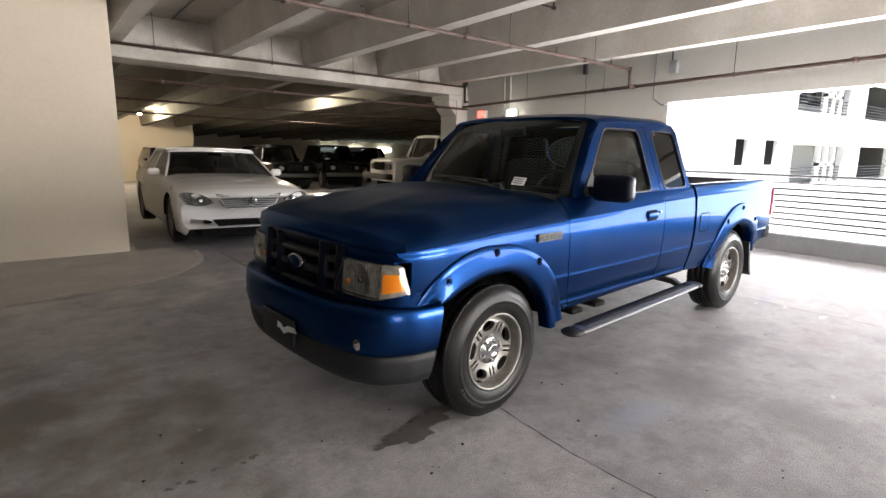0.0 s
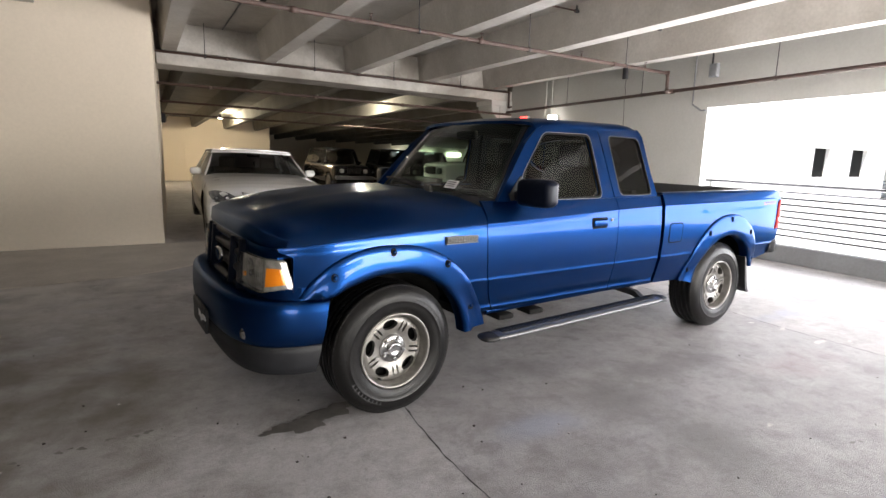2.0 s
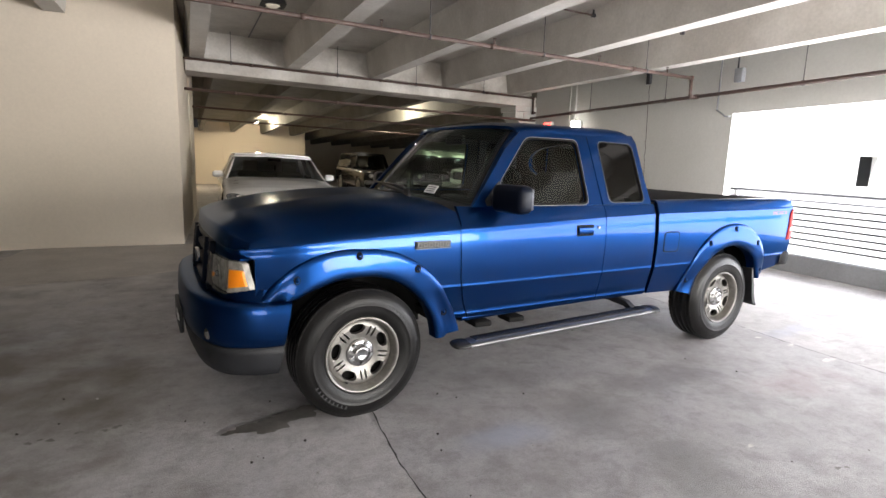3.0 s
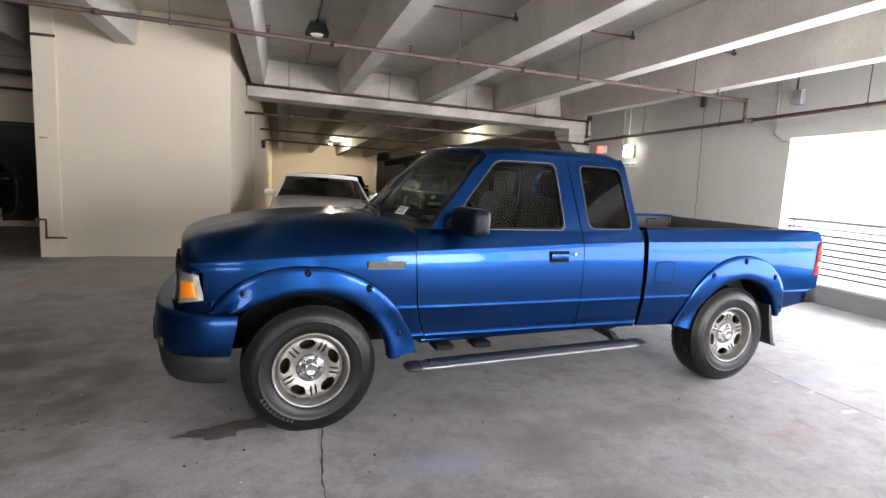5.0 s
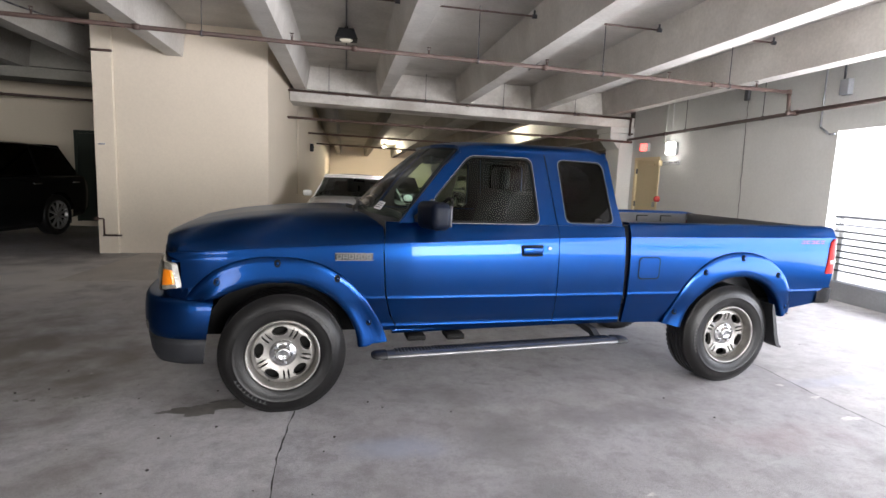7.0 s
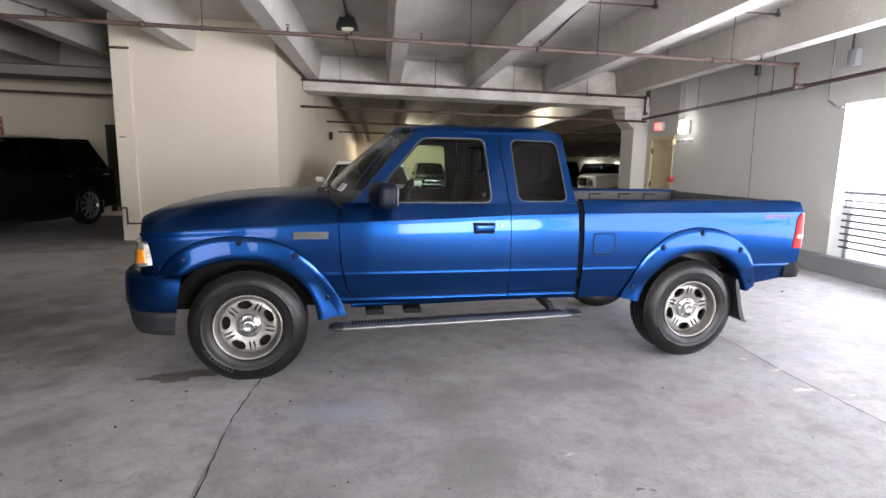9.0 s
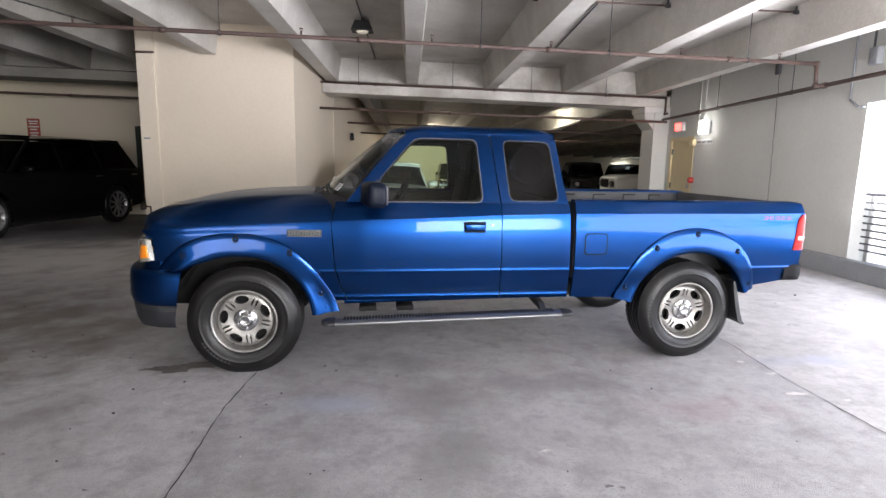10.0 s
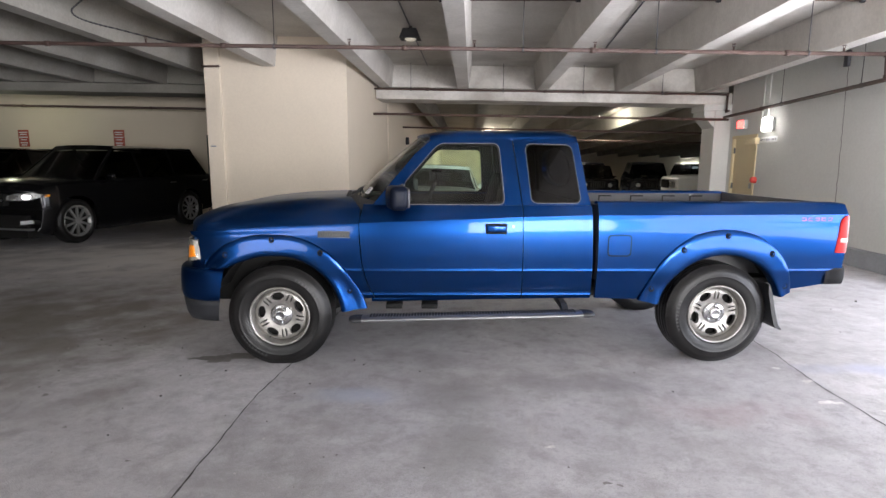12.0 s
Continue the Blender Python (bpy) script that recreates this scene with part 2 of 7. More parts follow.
def prism(bm, pts, a, b, place):
    """A closed prism of an outline of (p, q) between a and b; place(p, q, s) gives the corner."""
    va = [bm.verts.new(place(p, q, a)) for p, q in pts]
    vb = [bm.verts.new(place(p, q, b)) for p, q in pts]
    k = len(pts)
    bm.faces.new(va[::-1])
    bm.faces.new(vb)
    for i in range(k):
        bm.faces.new((va[i], va[(i + 1) % k], vb[(i + 1) % k], vb[i]))


def tube(bm, a, b, r, sides=10, r2=None, caps=True):
    a, b = Vector(a), Vector(b)
    d = (b - a).normalized()
    s = d.orthogonal().normalized()
    u = d.cross(s)
    rings = []
    for p, rad in ((a, r), (b, r if r2 is None else r2)):
        rings.append([bm.verts.new(p + rad * (math.cos(2 * math.pi * i / sides) * s + math.sin(2 * math.pi * i / sides) * u)) for i in range(sides)])
    for i in range(sides):
        j = (i + 1) % sides
        f = bm.faces.new((rings[0][i], rings[0][j], rings[1][j], rings[1][i]))
        f.smooth = True
    if caps:
        bm.faces.new(rings[0][::-1])
        bm.faces.new(rings[1])


def lathe(bm, profile, place, sides=32, smooth=True, closed=False):
    """Turns (radius, along) round an axis; place(x, along, z) gives the corner."""
    rings = []
    for r, s in profile:
        rings.append([bm.verts.new(place(r * math.cos(2 * math.pi * i / sides), s, r * math.sin(2 * math.pi * i / sides))) for i in range(sides)])
    pairs = list(zip(rings, rings[1:])) + ([(rings[-1], rings[0])] if closed else [])
    for ra, rb in pairs:
        for i in range(sides):
            j = (i + 1) % sides
            f = bm.faces.new((ra[i], ra[j], rb[j], rb[i]))
            f.smooth = smooth
    return rings


def mesh(name, bm, material, bevel=0.0, smooth=False):
    bmesh.ops.recalc_face_normals(bm, faces=bm.faces[:])
    if bevel:
        bmesh.ops.bevel(bm, geom=bm.edges[:], offset=bevel, segments=2, profile=0.6, affect="EDGES", clamp_overlap=True)
    if smooth:
        for f in bm.faces:
            f.smooth = True
    me = bpy.data.meshes.new(name)
    bm.to_mesh(me)
    bm.free()
    me.materials.append(material)
    return me


def part(name, bm, material, parent, label="", bevel=0.0, smooth=False):
    ob = new(name, mesh(name, bm, material, bevel, smooth))
    ob.parent = parent
    if label:
        ob["label"] = label
    return ob


def chaikin_open(pts, rounds=2):
    for _ in range(rounds):
        out = [pts[0]]
        for a, b in zip(pts, pts[1:]):
            out += [tuple(0.75 * p + 0.25 * q for p, q in zip(a, b)), tuple(0.25 * p + 0.75 * q for p, q in zip(a, b))]
        pts = out + [pts[-1]]
    return pts


def solid(name, bm, material, label, category="", kind="", group="", bevel=0.0, smooth=False):
    return tagged(new(name, mesh(name, bm, material, bevel, smooth)), label, category, group, kind)


def thing(name, m, label, category, group="", kind=""):
    ob = tagged(new(name), label, category, group, kind)
    ob.empty_display_size = 0.2
    ob.matrix_world = m
    return ob


def boxes(*sizes, lift=None):
    bm = bmesh.new()
    for s in sizes:
        box(bm, *s, lift=lift)
    return bm


# ---- the garage ----
def fall(x, y):
    """The deck above falls towards the outer wall, and with the ramp beyond the girder."""
    return -0.019 * (x - 4.8) + 0.007 * (11 - y if y < 11 else 0) - 0.022 * max(0, y - 11)


def ramp(y):
    return -0.022 * max(0, y - 8)


WALL_X = 8.95

bm = bmesh.new()
xs, ys = (-26, -12, -4, 0, 4, 8, 9.25, 20, 34), (-8.3, -4, 0, 4, 8, 12, 18, 26, 34, 46)
grid = [[bm.verts.new((x, y, ramp(y))) for y in ys] for x in xs]
low = [[bm.verts.new((x, y, ramp(y) - 0.3)) for y in ys] for x in xs]
for i in range(len(xs) - 1):
    for j in range(len(ys) - 1):
        if xs[i] >= 9.25 and ys[j] < 12:
            continue
        bm.faces.new((grid[i][j], grid[i + 1][j], grid[i + 1][j + 1], grid[i][j + 1]))
        bm.faces.new((low[i][j + 1], low[i + 1][j + 1], low[i + 1][j], low[i][j]))
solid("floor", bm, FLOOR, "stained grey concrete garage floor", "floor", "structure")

# ceiling: deck, joists with tapering stems, all one mesh
bm = bmesh.new()
box(bm, -1.298, 9.3, -8.3, 11, 3.6, 3.85, lift=fall)
k = -14
far_bm = bmesh.new()
box(far_bm, -26, 34.2, 11.002, 46.2, 3.6, 3.85, lift=fall)
# west deck, a mesh of its own to carry the shaded colour
west_bm = bmesh.new()
box(west_bm, -26, -1.3, -8.3, 11, 3.6, 3.85, lift=fall)
while k <= 16:
    for bm_, y0, y1 in ((bm, -8.0, 10.98), (far_bm, 11.3, 46)):
        xc = (4.82 if y0 < 0 else 5.32) + 1.755 * k
        if xc < 0.5 and y0 > 0:
            continue
        if xc < -1.7 and y0 < 0:
            bm_ = west_bm
        if k > 2 and y0 < 0:
            continue
        if -1.7 < xc < 0.6 and y0 < 0:
            y1 = 8.4
        va = []
        for y in (y0, y1):
            for dx, z in ((-0.12, 3.07), (0.12, 3.07), (0.19, 3.601), (-0.19, 3.601)):
                va.append(bm_.verts.new((xc + dx, y, z + fall(xc, y))))
        for q in ((0, 1, 2, 3), (7, 6, 5, 4), (0, 4, 5, 1), (1, 5, 6, 2), (2, 6, 7, 3), (3, 7, 4, 0)):
            bm_.faces.new([va[i] for i in q])
    k += 1
solid("ceiling_ramp", far_bm, DARK_CONC, "dark concrete deck over the ramp", "ceiling", "structure")
solid("ceiling_west", west_bm, SHADED_CONC, "grey concrete deck with deep joists, shade put into its colour", "ceiling", "structure")
solid("ceiling", bm, CONC, "off-white painted concrete deck with deep joists", "ceiling", "structure")

# girder with a ledge that carries the joists
bm = bmesh.new()
box(bm, 1.1, 8.93, 10.98, 11.42, 3.1, 3.598, lift=lambda x, y: fall(x, 11))
box(bm, 1.1, 8.93, 10.78, 11.6, 2.82, 3.06, lift=lambda x, y: fall(x, 11))
solid("girder", bm, CONC, "white painted concrete ledge girder across the bay", "beam", "structure", bevel=0.015)
# girder west of the block; its shade is put into the darker concrete
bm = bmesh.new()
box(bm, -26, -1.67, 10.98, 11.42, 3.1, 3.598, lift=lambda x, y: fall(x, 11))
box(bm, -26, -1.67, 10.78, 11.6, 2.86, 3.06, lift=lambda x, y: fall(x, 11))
solid("girder", bm, DARK_CONC, "dark grey concrete ledge girder before the parked black cars, shade put into its colour", "beam", "structure", bevel=0.015)

# right-hand outer wall with the wide opening and a doorway
bm = bmesh.new()
lintel = lambda x, y: 0.02 * (5.34 - y) if y < 5 else 0
for y0, y1, z0, z1 in ((5.34, 9.65, -0.3, 3.7), (9.65, 10.57, 2.0, 3.7), (10.57, 10.8, -0.3, 3.7), (-8.3, -7.8, -0.3, 4.0)):
    box(bm, WALL_X, WALL_X + 0.3, y0, y1, z0, z1)
box(bm, WALL_X, WALL_X + 0.3, -7.8, 5.34, 2.29, 3.95, lift=lintel)
box(bm, WALL_X + 0.3, 34.0, 10.5, 10.8, -0.3, 3.7)
solid("wall_east", bm, GREY_WALL, "pale grey painted concrete wall with a wide opening", "wall", "structure")
bm = bmesh.new()
rounded_col = [(8.6, 10.80), (9.12, 10.80), (9.12, 11.45), (8.6, 11.45)]
prism(bm, rounded_col, -0.2, 2.62, lambda p, q, s: (p, q, s))
hz = [(8.6, 2.25), (8.6, 2.62), (8.37, 2.62), (8.37, 2.50)]
prism(bm, hz, 10.82, 11.43, lambda p, q, s: (p, s, q))
prism(bm, [(8.35, 2.622), (9.12, 2.622), (9.12, 2.76), (8.35, 2.76)], 10.79, 11.5, lambda p, q, s: (p, s, q))
solid("column", bm, GREY_WALL, "pale concrete column with a corbel under the girder", "column", "structure", bevel=0.012)

bm = bmesh.new()
box(bm, WALL_X - 0.14, WALL_X - 0.003, -7.8, 9.4, 0.0, 0.25)
solid("kerb", bm, KERB, "grey concrete kerb along the outer wall", "kerb", "structure", bevel=0.01)
bm = boxes((WALL_X, WALL_X + 0.3, -7.8, 5.338, -0.3, 0.2))
solid("upstand", bm, KERB, "grey concrete upstand below the railing", "kerb", "structure")

# cream block with its pilaster
bm = bmesh.new()
prism(bm, [(-1.36, 8.42), (0.985, 8.42), (1.25, 15.0), (1.25, 36), (0.0, 36), (0.0, 10.6), (-1.36, 10.6)], -0.7, 3.75, lambda p, q, s: (p, q, s))
solid("wall_block", bm, CREAM, "cream painted wall block between the bays", "wall", "structure")
bm = boxes((-1.66, -1.362, 8.38, 10.0, -0.02, 3.75))
solid("pilaster", bm, CREAM, "cream painted pilaster at the block's corner", "wall", "structure", bevel=0.012)

# far walls and closing walls
bm = boxes((1.25, 7.6, 35, 35.3, -0.8, 3.2), (7.6, 7.9, 35, 46.3, -0.8, 3.2))
solid("wall_far", bm, CREAM, "cream wall at the foot of the ramp", "wall", "structure")
bm = boxes((7.9, 34.3, 46, 46.3, -1.2, 3.2), (34, 34.3, 10.8, 46, -1.2, 3.6))
solid("wall_ramp_end", bm, CREAM, "cream painted end walls of the lower bay", "wall", "structure")
bm = boxes((-26, 0.0, 13.6, 13.9, -0.3, 4.2))
solid("wall_north", bm, CREAM, "cream painted wall behind the black cars", "wall", "structure")
bm = boxes((-26.3, -26, -8.3, 13.9, -0.3, 4.4))
solid("wall_west", bm, DARK_CONC, "plain concrete wall", "wall", "structure")
# unseen south wall, kept dark; its openings are added to let fill in
edges = [-26.0] + [x for pair in ADDED_OPENINGS for x in pair[:2]] + [9.25]
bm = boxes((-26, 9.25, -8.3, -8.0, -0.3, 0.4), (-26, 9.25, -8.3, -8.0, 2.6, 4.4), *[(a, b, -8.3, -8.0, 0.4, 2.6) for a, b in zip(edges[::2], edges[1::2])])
solid("wall_south", bm, DARK_CONC, "dark unseen concrete wall with two openings added for fill light", "wall", "structure")

# worn darker strip of floor before the cream block, edged by a rubbed pale line
arc = [(-1.2, 6.0), (-0.9, 6.02), (-0.35, 6.07), (0.6, 6.22), (1.15, 6.5), (1.5, 6.95), (1.68, 7.4), (1.72, 8.0)]
arc = chaikin_open(arc)
bm = bmesh.new()
top = [bm.verts.new((x, y, 0.004)) for x, y in arc] + [bm.verts.new((1.66, 8.4, 0.004)), bm.verts.new((-1.0, 8.4, 0.004))]
bm.faces.new(top)
solid("floor_band", bm, BAND, "worn darker strip of concrete floor", "floor", "structure")
bm = bmesh.new()
for (x0, y0), (x1, y1) in zip(arc, arc[1:]):
    d = Vector((x1 - x0, y1 - y0)).normalized()
    n = Vector((-d.y, d.x)) * 0.035
    bm.faces.new([bm.verts.new((x + k * n.x, y + k * n.y, 0.0075)) for x, y, k in ((x0, y0, -1), (x1, y1, -1), (x1, y1, 1), (x0, y0, 1))])
solid("floor_line", bm, LINE, "rubbed pale line on the floor", "marking", "structure")

# jagged joints in the slab
def crack(points, width, seed):
    rnd = random.Random(seed)
    bm = bmesh.new()
    pts = []
    for (x0, y0), (x1, y1) in zip(points, points[1:]):
        k = max(2, int(math.hypot(x1 - x0, y1 - y0) / 0.05))
        for i in range(k):
            f = i / k
            pts.append((x0 + (x1 - x0) * f + rnd.uniform(-0.0045, 0.0045), y0 + (y1 - y0) * f + rnd.uniform(-0.0045, 0.0045), width * rnd.uniform(0.35, 1.25)))
    rows = [[bm.verts.new((x - w, y, 0.003)), bm.verts.new((x + w, y, 0.003))] for x, y, w in pts]
    for a, b in zip(rows, rows[1:]):
        bm.faces.new((a[0], a[1], b[1], b[0]))
    return solid("floor_joint", bm, CRACK, "dark cracked joint in the concrete slab", "joint", "structure")


crack([(1.96, -8.8), (1.95, -1.0), (2.0, 0.3), (1.98, 0.9), (1.95, 1.5), (1.99, 2.1), (2.0, 4.0), (1.98, 7.9)], 0.0055, 3)
crack([(5.68, -8.8), (5.66, 1.0), (5.62, 1.9), (5.66, 2.5), (5.64, 3.2), (5.66, 6.0), (5.65, 10.0)], 0.0045, 5)

# ---- shaping helpers ----
def chaikin(pts, rounds=2, closed=True):
    """Rounds an outline's corners."""
    for _ in range(rounds):
        out = []
        k = len(pts)
        for i in range(k if closed else k - 1):
            a, b = pts[i], pts[(i + 1) % k]
            out.append(tuple(0.75 * p + 0.25 * q for p, q in zip(a, b)))
            out.append(tuple(0.25 * p + 0.75 * q for p, q in zip(a, b)))
        pts = out if closed else [pts[0], *out, pts[-1]]
    return pts


def fillet(pts, r):
    """Rounds each corner of a closed outline with a small arc of about that size."""
    out = []
    k = len(pts)
    for i in range(k):
        p, a, b = Vector(pts[i]), Vector(pts[i - 1]), Vector(pts[(i + 1) % k])
        da, db = (a - p), (b - p)
        p0, p1 = p + da.normalized() * min(r, da.length * 0.45), p + db.normalized() * min(r, db.length * 0.45)
        for t in (0, 0.2, 0.4, 0.6, 0.8, 1.0):
            q = p0 * (1 - t) ** 2 + p * 2 * t * (1 - t) + p1 * t * t
            out.append((q.x, q.y))
    return out


def lerp(t, table):
    """Straight interpolation in a table of (t, value)."""
    return float(np.interp(t, [a for a, _ in table], [b for _, b in table]))


def sheet(bm, rows, close=False):
    """A smooth skin through rows of points."""
    vs = [[bm.verts.new(p) for p in r] for r in rows]
    for a, b in zip(vs, vs[1:]):
        k = len(a)
        for i in range(k if close else k - 1):
            j = (i + 1) % k
            f = bm.faces.new((a[i], a[j], b[j], b[i]))
            f.smooth = True
    return vs


def hem(bm, move):
    """Turns the open border of a skin inwards, so that the panel shows its thickness."""
    edges = [e for e in bm.edges if e.is_boundary]
    for e in edges:
        e.smooth = False
    r = bmesh.ops.extrude_edge_only(bm, edges=edges)
    for v in [g for g in r["geom"] if isinstance(g, bmesh.types.BMVert)]:
        v.co += Vector(move(v.co))
    for f in [g for g in r["geom"] if isinstance(g, bmesh.types.BMFace)]:
        f.smooth = False


def cut_ray(poly, c, ang):
    """Where the ray from c at that angle leaves a closed outline."""
    dx, dy = math.cos(ang), math.sin(ang)
    best = 0.0
    for (ax, ay), (bx, by) in zip(poly, poly[1:] + poly[:1]):
        ex, ey = bx - ax, by - ay
        det = dx * -ey + ex * dy
        if abs(det) < 1e-9:
            continue
        s = ((ax - c[0]) * -ey + ex * (ay - c[1])) / det
        q = (dx * (ay - c[1]) - dy * (ax - c[0])) / det
        if -1e-6 <= q <= 1 + 1e-6 and s > best:
            best = s
    return c[0] + best * dx, c[1] + best * dy


def ring_panel(bm, outer, inner, place, count=72, steps=3):
    """A panel with a window in it, between two outlines."""
    c = tuple(sum(p[i] for p in inner) / len(inner) for i in (0, 1))
    angs = sorted([2 * math.pi * i / count - math.pi for i in range(count)] + [math.atan2(y - c[1], x - c[0]) for x, y in outer])
    o = [cut_ray(outer, c, a) for a in angs]
    n = [cut_ray(inner, c, a) for a in angs]
    rows = []
    for s in range(steps + 1):
        f = s / steps
        rows.append([place(p[0] + (q[0] - p[0]) * f, p[1] + (q[1] - p[1]) * f) for p, q in zip(o, n)])
    sheet(bm, rows, close=True)


def fill_panel(bm, outline, place, rings=3):
    """A filled panel, drawn in rings towards its middle."""
    c = tuple(sum(p[i] for p in outline) / len(outline) for i in (0, 1))
    rows = [[place(c[0] + (x - c[0]) * (1 - s / rings), c[1] + (y - c[1]) * (1 - s / rings)) for x, y in outline] for s in range(rings)]
    vs = sheet(bm, rows, close=True)
    mid = bm.verts.new(place(*c))
    k = len(vs[-1])
    for i in range(k):
        f = bm.faces.new((vs[-1][i], vs[-1][(i + 1) % k], mid))
        f.smooth = True


def rounded(bm, x0, x1, y0, y1, z0, z1, r, segs=3):
    """A block with rounded edges, added to bm."""
    b = bmesh.new()
    box(b, x0, x1, y0, y1, z0, z1)
    bmesh.ops.recalc_face_normals(b, faces=b.faces[:])
    bmesh.ops.bevel(b, geom=b.edges[:], offset=r, segments=segs, profile=0.5, affect="EDGES", clamp_overlap=True)
    for f in b.faces:
        f.smooth = True
    tmp = bpy.data.meshes.new("tmp")
    b.to_mesh(tmp)
    b.free()
    bm.from_mesh(tmp)
    bpy.data.meshes.remove(tmp)


# ---- pickup: materials ----
def car_paint(name, colour, flake, rough=0.32):
    m = mat(name, colour, rough, 0.0, tint=tuple(0.86 * c for c in colour), mix=0.06, big=3.0, fine=300, coat=0.22, rough_var=0.0)
    b = m.node_tree.nodes["Principled BSDF"]
    b.inputs["Metallic"].default_value = flake
    b.inputs["Specular IOR Level"].default_value = 0.5
    b.inputs["Specular Tint"].default_value = (0.44, 0.5, 0.55, 1)
    return m


PAINT = car_paint("metallic_blue_paint", (0.004, 0.0318, 0.134), 0.95, 0.29)
NAVY = plain("dark_navy", (0.0045, 0.0065, 0.014), 0.4)
NAVY.node_tree.nodes["Principled BSDF"].inputs["Specular IOR Level"].default_value = 0.1
TYRE = mat("dusty_black_rubber", (0.0095, 0.0088, 0.0086), 0.36, tint=(0.005, 0.0047, 0.0047), mix=0.5, big=9, fine=80, bump=0.15, bump_scale=200)
ALLOY = mat("worn_alloy", (0.32, 0.305, 0.285), 0.42, 0.75, tint=(0.17, 0.16, 0.147), mix=0.45, big=14, fine=150)
CHROME = plain("chrome", (0.66, 0.66, 0.67), 0.16, 1.0)
CAP_CHROME = mat("worn_chrome", (0.55, 0.55, 0.56), 0.24, 1.0, tint=(0.4, 0.4, 0.4), mix=0.3, big=20)
TRIM = mat("grained_black_trim", (0.022, 0.022, 0.024), 0.55, mix=0.3, big=20, fine=300, bump=0.2, bump_scale=400)
LINER = mat("black_bed_liner", (0.085, 0.085, 0.09), 0.65, mix=0.4, big=5, fine=200, bump=0.3, bump_scale=300)
TYRE.node_tree.nodes["Principled BSDF"].inputs["Specular IOR Level"].default_value = 0.28
BOARD = mat("dull_polished_steel", (0.24, 0.24, 0.25), 0.4, 0.85, mix=0.3, big=8)
VALANCE = mat("dusty_grey_valance", (0.009, 0.0095, 0.012), 0.6, tint=(0.017, 0.018, 0.022), mix=0.4, big=7, fine=150)
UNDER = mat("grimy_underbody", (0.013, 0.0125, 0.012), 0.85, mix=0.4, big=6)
MATT_BLACK = plain("matt_black_plastic", (0.009, 0.009, 0.01), 0.75)
# the window seal's highlight, as a pale colour
SEAL_HIGHLIGHT = plain("pale_seal_highlight", (0.20, 0.205, 0.215), 0.35, 0.5)
for dull in (UNDER, MATT_BLACK):
    dull.node_tree.nodes["Principled BSDF"].inputs["Specular IOR Level"].default_value = 0.12
GLASS = glass("clear_tinted_glass", (0.72, 0.86, 0.76))
PRIVACY = glass("dark_tinted_glass", (0.06, 0.065, 0.07), ior=1.33)
LENS = glass("lamp_lens", (0.96, 0.96, 0.95), 0.05)
AMBER = plain("amber_plastic", (1.0, 0.34, 0.015), 0.3, coat=0.5)
REFLECTOR = mat("hazy_reflector", (0.46, 0.445, 0.41), 0.25, 0.2, tint=(0.15, 0.14, 0.125), mix=0.4, big=30, fine=120)
RED_LENS = plain("red_plastic_lens", (0.36, 0.006, 0.006), 0.5)
RED_LENS.node_tree.nodes["Principled BSDF"].inputs["Specular IOR Level"].default_value = 0.2
WHITE_LENS = plain("clear_white_lens", (0.45, 0.42, 0.4), 0.15, coat=1.0)
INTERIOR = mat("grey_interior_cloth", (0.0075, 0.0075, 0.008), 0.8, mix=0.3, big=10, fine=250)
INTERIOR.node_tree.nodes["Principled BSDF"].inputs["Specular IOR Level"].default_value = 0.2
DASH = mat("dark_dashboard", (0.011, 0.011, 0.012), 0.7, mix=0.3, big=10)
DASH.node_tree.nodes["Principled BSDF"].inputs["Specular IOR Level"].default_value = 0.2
PAPER = plain("white_paper", (0.75, 0.75, 0.75), 0.7)
INK = plain("grey_ink", (0.12, 0.12, 0.13), 0.7)
GREY_SILVER = plain("brushed_badge", (0.11, 0.11, 0.105), 0.45, 0.6)

# ---- pickup: shape of the sides (u from the front axle to the rear, v across, z up) ----
CREASE = [(-0.62, 0.970), (-0.25, 0.996), (0.55, 1.037), (1.2, 1.062), (1.71, 1.084), (2.2, 1.097), (4.05, 1.108)]
LOW_W = [(0.40, 0.775), (0.47, 0.80), (0.512, 0.823), (0.518, 0.824), (0.526, 0.8205), (0.60, 0.842), (0.675, 0.8595), (0.697, 0.8665), (0.702, 0.8672), (0.710, 0.8652), (0.72, 0.866), (0.82, 0.876), (0.92, 0.879)]


def half(u, z):
    """Half of the body's width at that height."""
    zc = lerp(u, CREASE)
    if z <= 0.92:
        w = lerp(z, LOW_W)
    elif z <= zc:
        q = (z - 0.92) / (zc - 0.92)
        s = min(1.0, max(0.0, (q - 0.25) / 0.65))
        w = 0.879 - 0.006 * s * s * (3 - 2 * s)
    else:
        d = z - zc
        w = 0.8712 - 0.28 * d - lerp(u, [(0.3, 6.5), (1.0, 1.2)]) * d * d
    if u < -0.3:
        w -= 0.057 * ((-0.3 - u) / 0.35) ** 2
    if u < 0.75:
        w -= 0.04 * min(1.0, (0.75 - u) / 0.75)
    if u > 3.6:
        w -= 0.022 * ((u - 3.6) / 0.45) ** 2
    return w


def upper(z):
    """Half width of the cab above the belt."""
    return 0.829 - 0.305 * (z - 1.165) - 0.10 * max(0, z - 1.45) ** 2


FENDER_CUT = [(0.40, 0.70), (0.494, 0.664), (0.60, 0.615), (0.741, 0.581), (1.02, 0.563), (1.16, 0.585)]
DOOR_CUT = [(0.40, 1.726), (1.142, 1.715), (1.65, 1.65)]
CAB_END = [(0.40, 2.232), (0.49, 2.228), (1.18, 2.20), (1.64, 2.12)]
